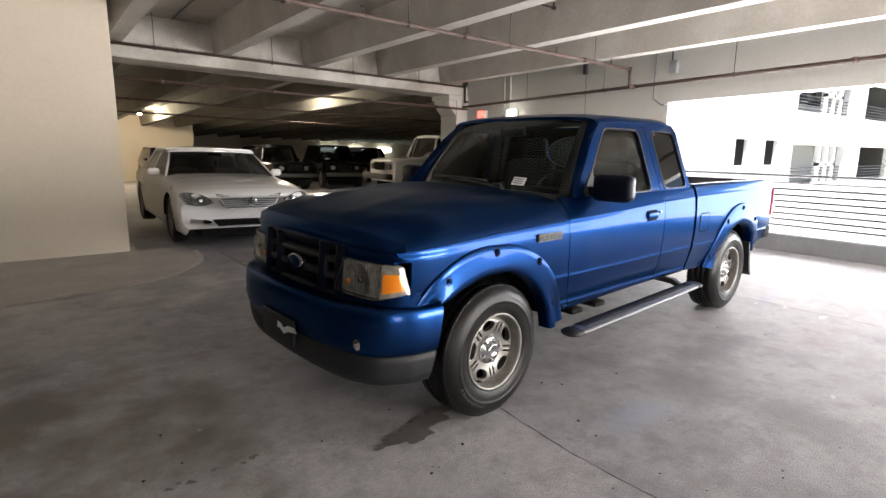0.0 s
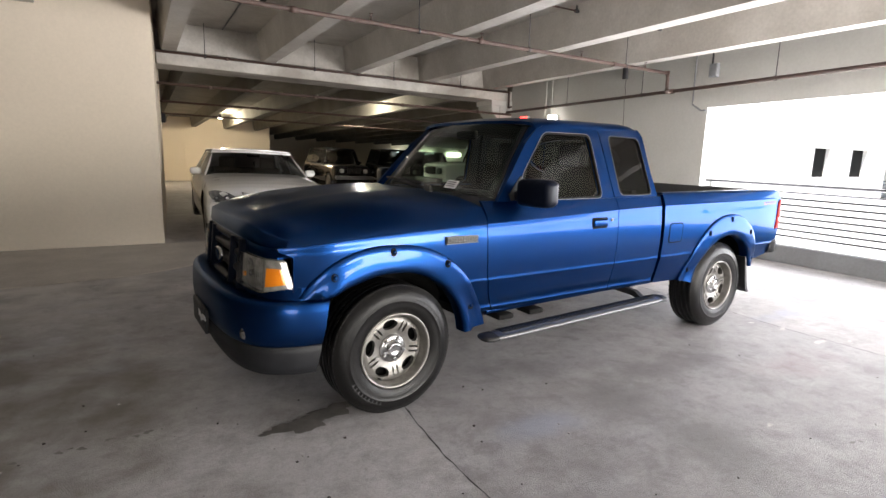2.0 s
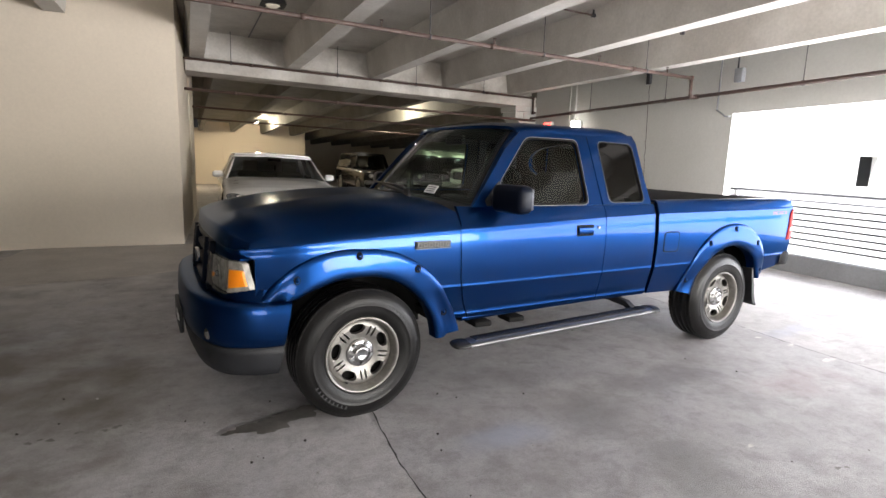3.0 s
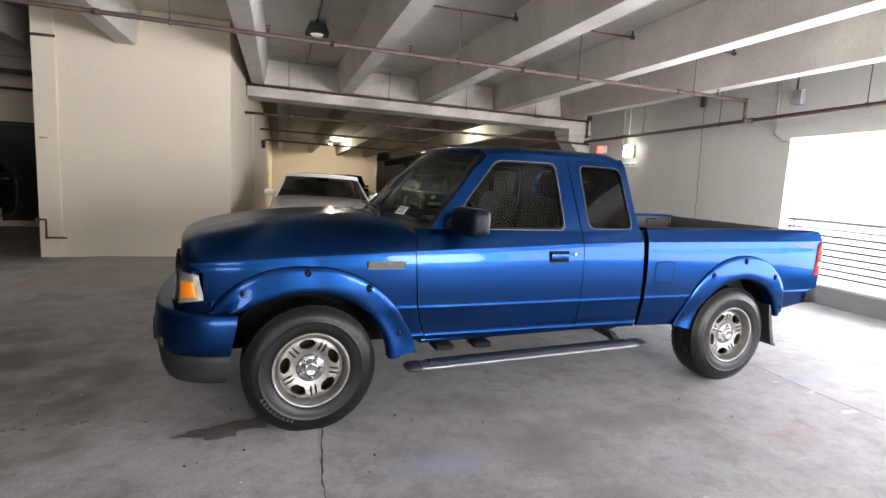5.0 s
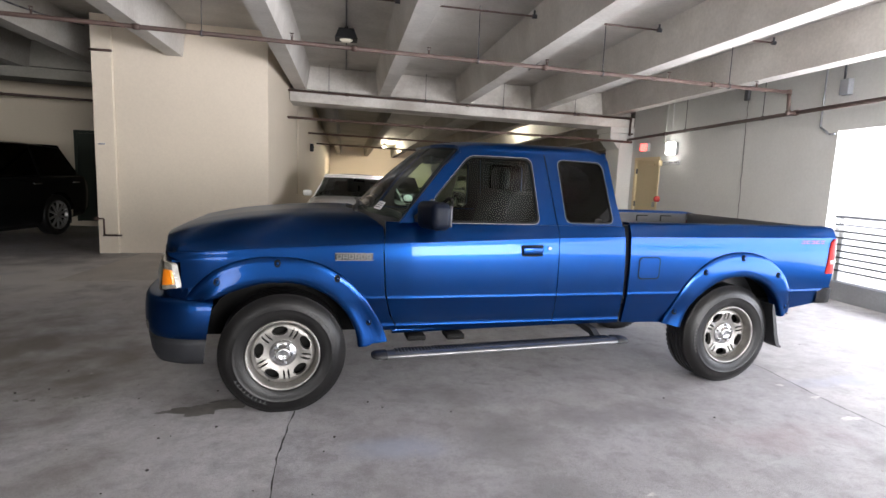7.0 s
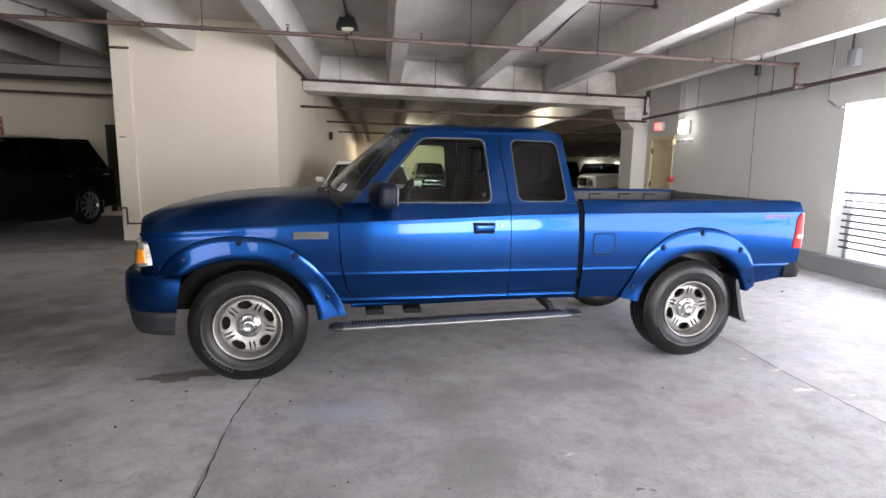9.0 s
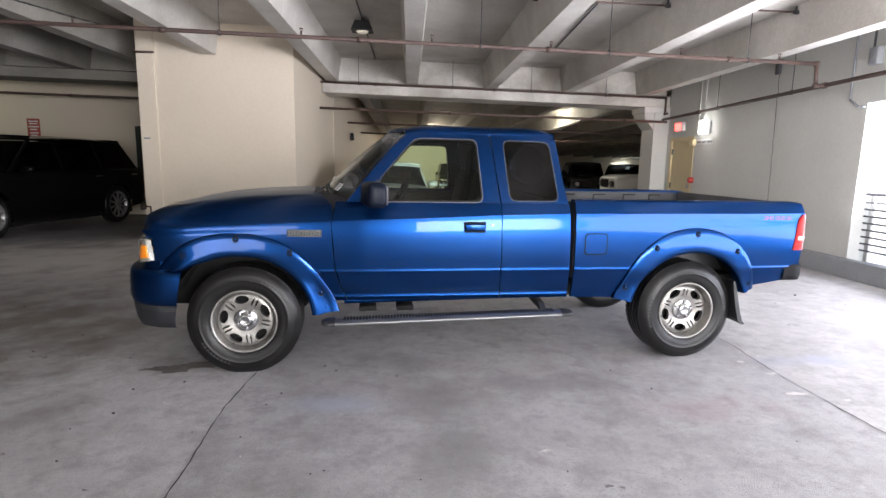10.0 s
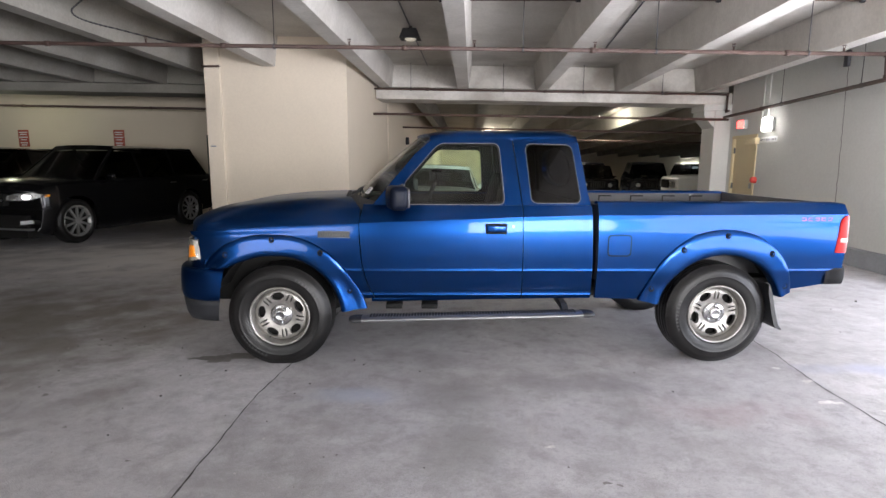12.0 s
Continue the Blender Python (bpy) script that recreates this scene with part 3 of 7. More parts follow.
AXLE_F, AXLE_R, HUB_Z = 0.0, 3.165, 0.362


def side_panel(sgn, front, rear, levels, cols, keep=None, hem_in=0.025):
    """A strip of the body's side between two upright edges; levels are given from the sill to the top."""
    bm = bmesh.new()
    rows = []
    for lv in levels:
        row = []
        for i in range(cols + 1):
            f = i / cols
            u = front(lv(0.0) if callable(lv) else lv)
            z = lv(u) if callable(lv) else lv
            ua, ub = front(z), rear(z)
            u = ua + (ub - ua) * f
            z = lv(u) if callable(lv) else lv
            row.append((u, sgn * half(u, z), z))
        rows.append(row)
    sheet(bm, rows)
    if keep:
        dead = [f for f in bm.faces if not keep(f.calc_center_median().x, f.calc_center_median().z)]
        bmesh.ops.delete(bm, geom=dead, context="FACES")
    hem(bm, lambda co: (0, -sgn * hem_in, 0))
    return bm


def levels_to(top, bottom=0.487, above=True):
    base = [z for z in (0.487, 0.505, 0.513, 0.518, 0.526, 0.545, 0.57, 0.60, 0.635, 0.665, 0.68, 0.69, 0.697, 0.702, 0.710, 0.72, 0.75, 0.80, 0.84, 0.88, 0.92) if z >= bottom]
    out = list(base)
    for k in (0.2, 0.4, 0.46, 0.52, 0.58, 0.64, 0.70, 0.76, 0.82, 0.88, 0.985, 1.0):
        out.append(lambda u, k=k: 0.92 + (lerp(u, CREASE) - 0.92) * k)
    for k in (0.08, 0.3, 0.6, 1.0) if above else (0.02,):
        out.append(lambda u, k=k: lerp(u, CREASE) + (top(u) - lerp(u, CREASE)) * k)
    return out


def outside_arch(axle, table):
    return lambda u, z: math.hypot(u - axle, z - HUB_Z) > lerp(math.degrees(math.atan2(z - HUB_Z, u - axle)), table)


TRUCK = pose(1.879, 2.877, 0, 0, 0, 4.3)
truck = thing("pickup_truck", TRUCK, "metallic blue extended-cab pickup truck with bolted flares, parked on concrete", "pickup truck")

SIDES = ((-1, "near"), (1, "far"))
FRONT_ARCH, REAR_ARCH = outside_arch(AXLE_F, [(90, 0.49), (118, 0.51), (141, 0.565)]), outside_arch(AXLE_R, [(0, 0.52), (180, 0.52)])
BELT = 1.165
fender_top = lambda u: lerp(u, [(-0.70, 0.945), (-0.64, 0.985), (-0.53, 1.03), (-0.35, 1.065), (0.0, 1.105), (0.4, 1.128), (0.62, 1.135)])

for sgn, _ in SIDES:
    # front fender
    bm = side_panel(sgn, lambda z: lerp(z, [(0.925, -0.572), (0.95, -0.632), (0.985, -0.652)]), lambda z: lerp(z, FENDER_CUT) - 0.0036, levels_to(fender_top, above=False), 44,
                    lambda u, z: FRONT_ARCH(u, z) and not (u < 0 and z < 0.70))
    fender = part("front_fender", bm, PAINT, truck, "blue front fender")
    # badge of raised strokes in a thin frame
    if sgn < 0:
        bm = bmesh.new()
        y = -half(0.39, 0.96) - 0.002
        rounded(bm, 0.278, 0.503, y - 0.004, y + 0.006, 0.937, 0.982, 0.002, 1)
        badge = part("badge", bm, TRIM, fender, "dark badge with silver strokes")
        bm = bmesh.new()
        for z in (0.9395, 0.9795):
            box(bm, 0.278, 0.503, y - 0.007, y - 0.003, z - 0.0025, z + 0.0025)
        for k in range(6):
            x = 0.289 + k * 0.0348
            for a, b, c, d in ((0, 0.006, 0.946, 0.973), (0.006, 0.024, 0.946 + 0.005 * (k % 2), 0.951 + 0.005 * (k % 2)), (0.006, 0.026, 0.968, 0.973), (0.021, 0.027, 0.946, 0.973)):
                box(bm, x + a, x + b, y - 0.007, y - 0.0035, c, d)
        part("badge_strokes", bm, GREY_SILVER, badge)
    # front door, lower skin and window frame in one pressing
    bm = side_panel(sgn, lambda z: lerp(z, FENDER_CUT) + 0.0036, lambda z: lerp(z, DOOR_CUT) - 0.0028, levels_to(lambda u: BELT), 30)
    door = part("front_door", bm, PAINT, truck, "blue front door")
    win = fillet([(0.888, 1.176), (0.882, 1.31), (1.128, 1.588), (1.548, 1.588), (1.583, 1.176)], 0.05)
    edge = [(0.66, BELT), (0.955, 1.52), (1.075, 1.622), (1.15, 1.637), (1.645, 1.64), (1.711, BELT)]
    put = lambda x, z, s=sgn: (x, s * upper(z), z)
    bm = bmesh.new()
    ring_panel(bm, edge, win, put)
    hem(bm, lambda co, s=sgn: (0, -s * 0.03, 0))
    part("window_frame", bm, PAINT, door)
    c = (1.25, 1.38)
    seal = [(c[0] + (x - c[0]) * 1.018, c[1] + (z - c[1]) * 1.03) for x, z in win]
    bm = bmesh.new()
    ring_panel(bm, seal, [(c[0] + (x - c[0]) * 0.985, c[1] + (z - c[1]) * 0.975) for x, z in win], lambda x, z, s=sgn: (x, s * (upper(z) + 0.004), z), 72, 1)
    hem(bm, lambda co, s=sgn: (0, -s * 0.02, 0))
    part("window_seal", bm, MATT_BLACK, door, "black window seal")
    around = lambda p, q: [(c[0] + (x - c[0]) * p, c[1] + (z - c[1]) * q) for x, z in win]
    # highlight on the black seal, painted as a thin pale ring
    bm = bmesh.new()
    ring_panel(bm, around(1.029, 1.050), around(1.0185, 1.031), lambda x, z, s=sgn: (x, s * (upper(z) + 0.0035), z), 72, 1)
    hem(bm, lambda co, s=sgn: (0, -s * 0.008, 0))
    part("window_bead", bm, SEAL_HIGHLIGHT, door, "thin pale ring painting the highlight on the window seal")
    bm = bmesh.new()
    fill_panel(bm, win, lambda x, z, s=sgn: (x, s * (upper(z) - 0.012), z))
    pane = part("window", bm, GLASS, door, "clear door window")
    pane.visible_shadow = False
    # mirror sail
    bm = bmesh.new()
    sail = chaikin([(0.72, 1.17), (0.885, 1.17), (0.88, 1.32), (0.85, 1.30)], 1)
    prism(bm, sail, upper(1.2) - 0.02, upper(1.2) + 0.008, lambda p, q, s, g=sgn: (p, g * (s - 0.29 * (q - 1.2)), q))
    part("mirror_sail", bm, TRIM, door)
    # mirror
    bm = bmesh.new()
    b0, b1 = sorted((sgn * 0.855, sgn * 1.095))
    rounded(bm, 0.755, 0.88, b0, b1, 1.142, 1.305, 0.04, 4)
    bmesh.ops.rotate(bm, cent=(0.82, sgn * 0.88, 1.2), matrix=pose(0, 0, 0, 0, 0, -sgn * 14).to_3x3(), verts=bm.verts[:])
    mirror = part("door_mirror", bm, NAVY, door, "dark blue door mirror", smooth=True)
    bm = bmesh.new()
    b0, b1 = sorted((sgn * 0.80, sgn * 0.91))
    rounded(bm, 0.79, 0.86, b0, b1, 1.165, 1.225, 0.02, 2)
    part("mirror_arm", bm, TRIM, mirror)
    bm = bmesh.new()
    b0, b1 = sorted((sgn * 0.875, sgn * 1.08))
    rounded(bm, 0.872, 0.886, b0, b1, 1.162, 1.288, 0.006, 2)
    bmesh.ops.rotate(bm, cent=(0.82, sgn * 0.88, 1.2), matrix=pose(0, 0, 0, 0, 0, -sgn * 14).to_3x3(), verts=bm.verts[:])
    part("mirror_glass", bm, DARK_STEEL, mirror, "dark mirror glass")
    # handle in a recess
    y = half(1.53, 1.0)
    bm = bmesh.new()
    b0, b1 = sorted((sgn * (y - 0.02), sgn * (y + 0.003)))
    rounded(bm, 1.447, 1.607, b0, b1, 0.957, 1.040, 0.018, 3)
    pull = part("handle_recess", bm, UNDER, door, "dark handle recess")
    bm = bmesh.new()
    b0, b1 = sorted((sgn * (y - 0.002), sgn * (y + 0.016)))
    rounded(bm, 1.458, 1.596, b0, b1, 0.978, 1.027, 0.012, 3)
    part("handle", bm, PAINT, pull, "blue pull handle")
    bm = bmesh.new()
    tube(bm, (1.648, sgn * (y - 0.01), 1.018), (1.648, sgn * (y + 0.006), 1.018), 0.011, 14)
    part("keyhole", bm, ALLOY, door, "dull metal lock")
    # dark post behind the gap between the doors
    bm = bmesh.new()
    sheet(bm, [[(u + d, sgn * (upper(z) - sunk), z) for d in (-0.05, 0.05)] for u, z, sunk in ((1.716, 1.05, 0.02), (1.716, BELT, 0.02), (1.68, 1.42, 0.02), (1.655, 1.58, 0.004), (1.65, 1.637, 0.002))])
    hem(bm, lambda co, s=sgn: (0, -s * 0.01, 0))
    part("door_post", bm, UNDER, truck, "dark post between the doors")
    # rocker below the doors
    bm = bmesh.new()
    sheet(bm, [[(u, sgn * (0.795 - d), z0 + dz) for d, dz in ((0.03, 0.05), (0.0, 0.035), (0.004, 0.01), (0.03, 0.0), (0.09, 0.0))] for u, z0 in ((0.64, 0.452), (1.2, 0.462), (1.8, 0.472), (2.225, 0.48))])
    hem(bm, lambda co, s=sgn: (0, -s * 0.01, 0))
    part("rocker_panel", bm, PAINT, truck, "dark blue rocker below the doors")
    # rear-hinged half door
    bm = side_panel(sgn, lambda z: lerp(z, DOOR_CUT) + 0.0028, lambda z: lerp(z, CAB_END), levels_to(lambda u: BELT), 14)
    rdoor = part("rear_door", bm, PAINT, truck, "blue rear half door")
    win = fillet([(1.745, 1.59), (2.072, 1.583), (2.128, 1.183), (1.783, 1.183)], 0.05)
    edge = [(1.719, BELT), (1.653, 1.64), (1.75, 1.647), (2.0, 1.647), (2.10, 1.635), (2.20, BELT)]
    bm = bmesh.new()
    ring_panel(bm, edge, win, put)
    hem(bm, lambda co, s=sgn: (0, -s * 0.03, 0))
    part("window_frame", bm, PAINT, rdoor)
    bm = bmesh.new()
    c = (1.93, 1.38)
    grow = lambda k: [(c[0] + (x - c[0]) * k, c[1] + (z - c[1]) * k) for x, z in win]
    ring_panel(bm, grow(1.02), grow(0.985), lambda x, z, s=sgn: (x, s * (upper(z) + 0.004), z), 72, 1)
    hem(bm, lambda co, s=sgn: (0, -s * 0.02, 0))
    part("window_seal", bm, MATT_BLACK, rdoor, "black window seal")
    # the same painted seal highlight round the rear side window
    bm = bmesh.new()
    ring_panel(bm, grow(1.034), grow(1.0205), lambda x, z, s=sgn: (x, s * (upper(z) + 0.0035), z), 72, 1)
    hem(bm, lambda co, s=sgn: (0, -s * 0.008, 0))
    part("window_bead", bm, SEAL_HIGHLIGHT, rdoor, "thin pale ring painting the highlight on the window seal")
    bm = bmesh.new()
    fill_panel(bm, win, lambda x, z, s=sgn: (x, s * (upper(z) - 0.006), z))
    pane = part("window", bm, PRIVACY, rdoor, "dark tinted side window")
    # bed side
    sill = lambda u: lerp(u, [(2.2, 0.49), (2.7, 0.475), (3.6, 0.545), (4.05, 0.617)])
    bm = side_panel(sgn, lambda z: lerp(z, [(0.4, 2.262), (1.2, 2.245)]), lambda z: lerp(z, [(0.5, 4.035), (0.84, 4.045), (1.1, 4.04), (1.2, 4.02)]),
                    [lambda u: sill(u)] + levels_to(lambda u: 1.172, 0.62) + [lambda u: 1.178], 60, lambda u, z: REAR_ARCH(u, z))
    bed = part("bed_side", bm, PAINT, truck, "blue bed side")
    # rolled rail on top
    bm = bmesh.new()
    prof = [(0.0, 1.172), (-0.006, 1.184), (-0.02, 1.192), (-0.05, 1.194), (-0.085, 1.19), (-0.092, 1.17)]
    rows = []
    for u in (2.246, 2.26, 2.7, 3.2, 3.7, 3.95, 4.01, 4.03):
        drop = 0.0 if u < 3.9 else 0.10 * ((u - 3.9) / 0.13) ** 2 * 0.12
        rows.append([(u, sgn * (half(u, 1.172) + a), z - drop) for a, z in prof])
    sheet(bm, rows)
    part("bed_rail", bm, PAINT, bed)
    # tail lamp wrapping the corner
    bm = bmesh.new()
    rows = []
    for z, u0 in ((0.832, 3.962), (0.90, 3.968), (0.96, 3.974), (1.02, 3.978), (1.07, 3.99), (1.098, 4.02)):
        w = half(4.0, z) + 0.006
        rows.append([(u0, sgn * (w - 0.002), z), (u0 + 0.004, sgn * (w + 0.004), z), (4.03, sgn * (w + 0.001), z), (4.052, sgn * (w - 0.012), z), (4.058, sgn * (w - 0.04), z), (4.058, sgn * (w - 0.10), z)])
    sheet(bm, rows)
    hem(bm, lambda co, s=sgn: (-0.02 if co.x > 4.04 else 0.0, -s * 0.012, 0))
    tail = part("tail_lamp", bm, RED_LENS, truck, "red tail lamp with a white reversing light")
    bm = bmesh.new()
    w = half(4.0, 0.94) + 0.009
    b0, b1 = sorted((sgn * (w - 0.01), sgn * (w + 0.003)))
    rounded(bm, 3.988, 4.042, b0, b1, 0.905, 0.938, 0.006, 2)
    part("reversing_light", bm, WHITE_LENS, tail, "white reversing light")
    # fuel door, on the driver's side alone
    if sgn < 0:
        bm = bmesh.new()
        outl = fillet([(2.318, 0.806), (2.488, 0.806), (2.488, 0.962), (2.318, 0.962)], 0.03)
        ring_panel(bm, outl, [(2.403 + (x - 2.403) * 0.895, 0.884 + (z - 0.884) * 0.885) for x, z in outl], lambda x, z: (x, -half(x, z) - 0.0025, z), 48, 1)
        hem(bm, lambda co: (0, 0.01, 0))
        gap = part("fuel_door_gap", bm, UNDER, bed, "dark gap round the fuel door")
        bm = bmesh.new()
        fill_panel(bm, [(2.403 + (x - 2.403) * 0.905, 0.884 + (z - 0.884) * 0.895) for x, z in outl], lambda x, z: (x, -half(x, z) - 0.003, z))
        hem(bm, lambda co: (0, 0.006, 0))
        part("fuel_door", bm, PAINT, gap, "blue fuel door")
        # faded red decal of unreadable letters
        DECAL = plain("faded_red_decal", (0.30, 0.02, 0.02), 0.6)
        bm = bmesh.new()
        for k in range(5):
            u = 3.69 + k * 0.048
            z = 1.062
            for a, b, c, d in ((0, 0.034, 0, 0.005), (0, 0.034, 0.018, 0.023), (0.0 if k % 2 else 0.028, 0.006 if k % 2 else 0.034, 0.004, 0.02)):
                q = [(u + a, z + c), (u + b, z + c), (u + b + 0.004, z + d), (u + a + 0.004, z + d)]
                bm.faces.new([bm.verts.new((x, -half(x, zz) - 0.0015, zz)) for x, zz in q])
        part("decal", bm, DECAL, bed, "faded red lettering decal")


# ---- pickup: hood, nose, windscreen, roof ----
NOSE = [(0.0, -0.765), (0.25, -0.761), (0.40, -0.752), (0.52, -0.741), (0.62, -0.726), (0.69, -0.705), (0.74, -0.675), (0.775, -0.638), (0.802, -0.578), (0.85, -0.47)]
NOSE = chaikin(NOSE, 2, closed=False)
ARC = [0.0]
for (v0, u0), (v1, u1) in zip(NOSE, NOSE[1:]):
    ARC.append(ARC[-1] + math.hypot(v1 - v0, u1 - u0))
arc_of = lambda v: lerp(v, [(p[0], s) for p, s in zip(NOSE, ARC)])
at_arc = lambda s: lerp(s, [(s_, p[0]) for p, s_ in zip(NOSE, ARC)])
nose = lambda v, z: lerp(abs(v), NOSE) + (z - 0.72) * 0.10


def hood_z(u, v):
    mid = lerp(u, [(-0.77, 0.975), (-0.755, 1.015), (-0.72, 1.052), (-0.62, 1.098), (-0.50, 1.128), (-0.30, 1.165), (0.0, 1.196), (0.3, 1.208), (0.6, 1.205)])
    edge = fender_top(u)
    a = min(1.0, abs(v) / (half(u, edge) - 0.002))
    dome = 0.012 * max(0.0, 1 - abs(abs(v) - 0.30) / 0.12) if u > -0.6 else 0.0
    return edge + (mid - edge) * (1 - a ** 5.2) + dome * 0.5


bm = bmesh.new()
rows = []
for f in (0, 0.008, 0.02, 0.035, 0.055, 0.08, 0.11, 0.15, 0.2, 0.26, 0.33, 0.41, 0.5, 0.6, 0.7, 0.8, 0.9, 1.0):
    row = []
    ue = -0.655 + 1.26 * f
    wide = half(ue, fender_top(ue)) - 0.001
    for j in range(41):
        g = -1 + 2 * j / 40
        v = g * wide
        front = nose(v, 0.95) + 0.017
        back = 0.40 + 0.168 * (abs(v) / wide) ** 2
        u = front + (back - front) * f
        z = hood_z(u, v)
        if f == 0:
            z = min(z - 0.006, 0.953 + 0.03 * (1 - (v / 0.85) ** 2))
        row.append((u, v, z))
    # the panel rolls over and down to the crease along the fender
    for sgn in (-1, 1):
        ue, _, zt = row[0] if sgn < 0 else row[-1]
        zc = min(zt - 0.002, lerp(ue, CREASE) + 0.005)
        roll = [(ue, sgn * half(ue, zt + (zc - zt) * k), zt + (zc - zt) * k) for k in (0.2, 0.45, 0.7, 0.9, 1.0)]
        row = roll[::-1] + row if sgn < 0 else row + roll
    rows.append(row)
sheet(bm, rows)
hem(bm, lambda co: (0.03 if co.x < -0.6 else 0.0, 0.006 if co.y < 0 else -0.006, -0.02))
part("hood", bm, PAINT, truck, "dark blue hood with a raised middle")

# fascia below the hood, round lamps and grille
bm = bmesh.new()
rows = []
for z in (0.66, 0.69, 0.70, 0.71, 0.72, 0.73, 0.74, 0.75, 0.76, 0.77, 0.80, 0.85, 0.89, 0.90, 0.91, 0.92, 0.93, 0.95):
    rows.append([(nose(v, z) + 0.022, v, z + (0.03 * (1 - (v / 0.85) ** 2) if z > 0.94 else 0)) for v in [-0.81 + 1.62 * j / 48 for j in range(49)]])
rows.append([(nose(v, 0.95) + 0.07, v, min(1.0, hood_z(nose(v, 0.95) + 0.07, v) - 0.012)) for v in [-0.81 + 1.62 * j / 48 for j in range(49)]])
sheet(bm, rows)
dead = [f for f in bm.faces if (abs(f.calc_center_median().y) < 0.40 and 0.69 < f.calc_center_median().z < 0.95) or (0.43 < abs(f.calc_center_median().y) < 0.80 and lerp(abs(f.calc_center_median().y), [(0.43, 0.713), (0.70, 0.743), (0.79, 0.770)]) < f.calc_center_median().z < lerp(abs(f.calc_center_median().y), [(0.43, 0.896), (0.79, 0.919)]))]
bmesh.ops.delete(bm, geom=dead, context="FACES")
hem(bm, lambda co: (0.05, 0, 0))
part("front_fascia", bm, PAINT, truck, "dark blue front panel")

# grille: recessed back, three bars, upright columns, an oval emblem
bm = bmesh.new()
sheet(bm, [[(nose(v, z) + 0.075, v, z) for v in [-0.41 + 0.82 * j / 12 for j in range(13)]] for z in (0.67, 0.8, 0.97)])
hem(bm, lambda co: (0.02, 0, 0))
grille = part("grille", bm, UNDER, truck, "dark grille with body-coloured bars")
for z in (0.71, 0.80, 0.885, 0.955):
    bm = bmesh.new()
    rows = []
    for j in range(25):
        v = -0.385 + 0.77 * j / 24
        u = nose(v, z) + 0.012
        rows.append([(u + 0.05, v, z - 0.024), (u + 0.01, v, z - 0.022), (u, v, z - 0.012), (u - 0.002, v, z), (u + 0.004, v, z + 0.014), (u + 0.05, v, z + 0.02)])
    sheet(bm, rows)
    part("grille_bar", bm, NAVY if z > 0.9 or z < 0.72 else TRIM, grille)
# body-coloured columns; the shade below the hood lip is put into the navy
for v in (-0.405, -0.25, 0.25, 0.405):
    bm = bmesh.new()
    tube(bm, (nose(v, 0.67) + 0.03, v, 0.67), (nose(v, 0.97) + 0.03, v, 0.965), 0.036, 14)
    part("grille_column", bm, NAVY, grille)
bm = bmesh.new()
rings = lathe(bm, [(0.0001, -0.012), (0.06, -0.010), (0.074, -0.004), (0.078, 0.006)], lambda x, s, z: (nose(0, 0.83) - 0.004 + s, x * 1.05, 0.825 + z * 0.55), 32)
emblem = part("emblem", bm, PAINT, grille, "blue oval emblem")
bm = bmesh.new()
lathe(bm, [(0.066, -0.010), (0.074, -0.008), (0.080, 0.0), (0.080, 0.008)], lambda x, s, z: (nose(0, 0.83) - 0.006 + s, x * 1.05, 0.825 + z * 0.55), 32)
part("emblem_rim", bm, CHROME, emblem, "chrome rim")


def lamp_patch(v0, v1, z0, z1, off, n=14, m=6, rnd=0.0, lean=0.0, taper=0.0):
    """A patch that follows the nose; z0 and z1 may slope from v0 to v1; lean and taper draw its edges in."""
    rows = []
    for j in range(m + 1):
        row = []
        for i in range(n + 1):
            f = i / n
            inner = arc_of(abs(v0) - lean * (0.6 - j / m))
            v = math.copysign(at_arc(inner + (arc_of(abs(v1) - taper * j / m) - inner) * f), v0)
            a, b = z0[0] + (z0[1] - z0[0]) * f, z1[0] + (z1[1] - z1[0]) * f - rnd * max(0.0, (f - 0.65) / 0.35) ** 2
            z = a + (b - a) * j / m
            k = min(1.0, max(0.0, (abs(v) - 0.66) / 0.12))
            row.append((nose(v, z) - off * (1 - 0.5 * k), v + math.copysign(off * 0.9 * k, v), z))
        rows.append(row)
    return rows


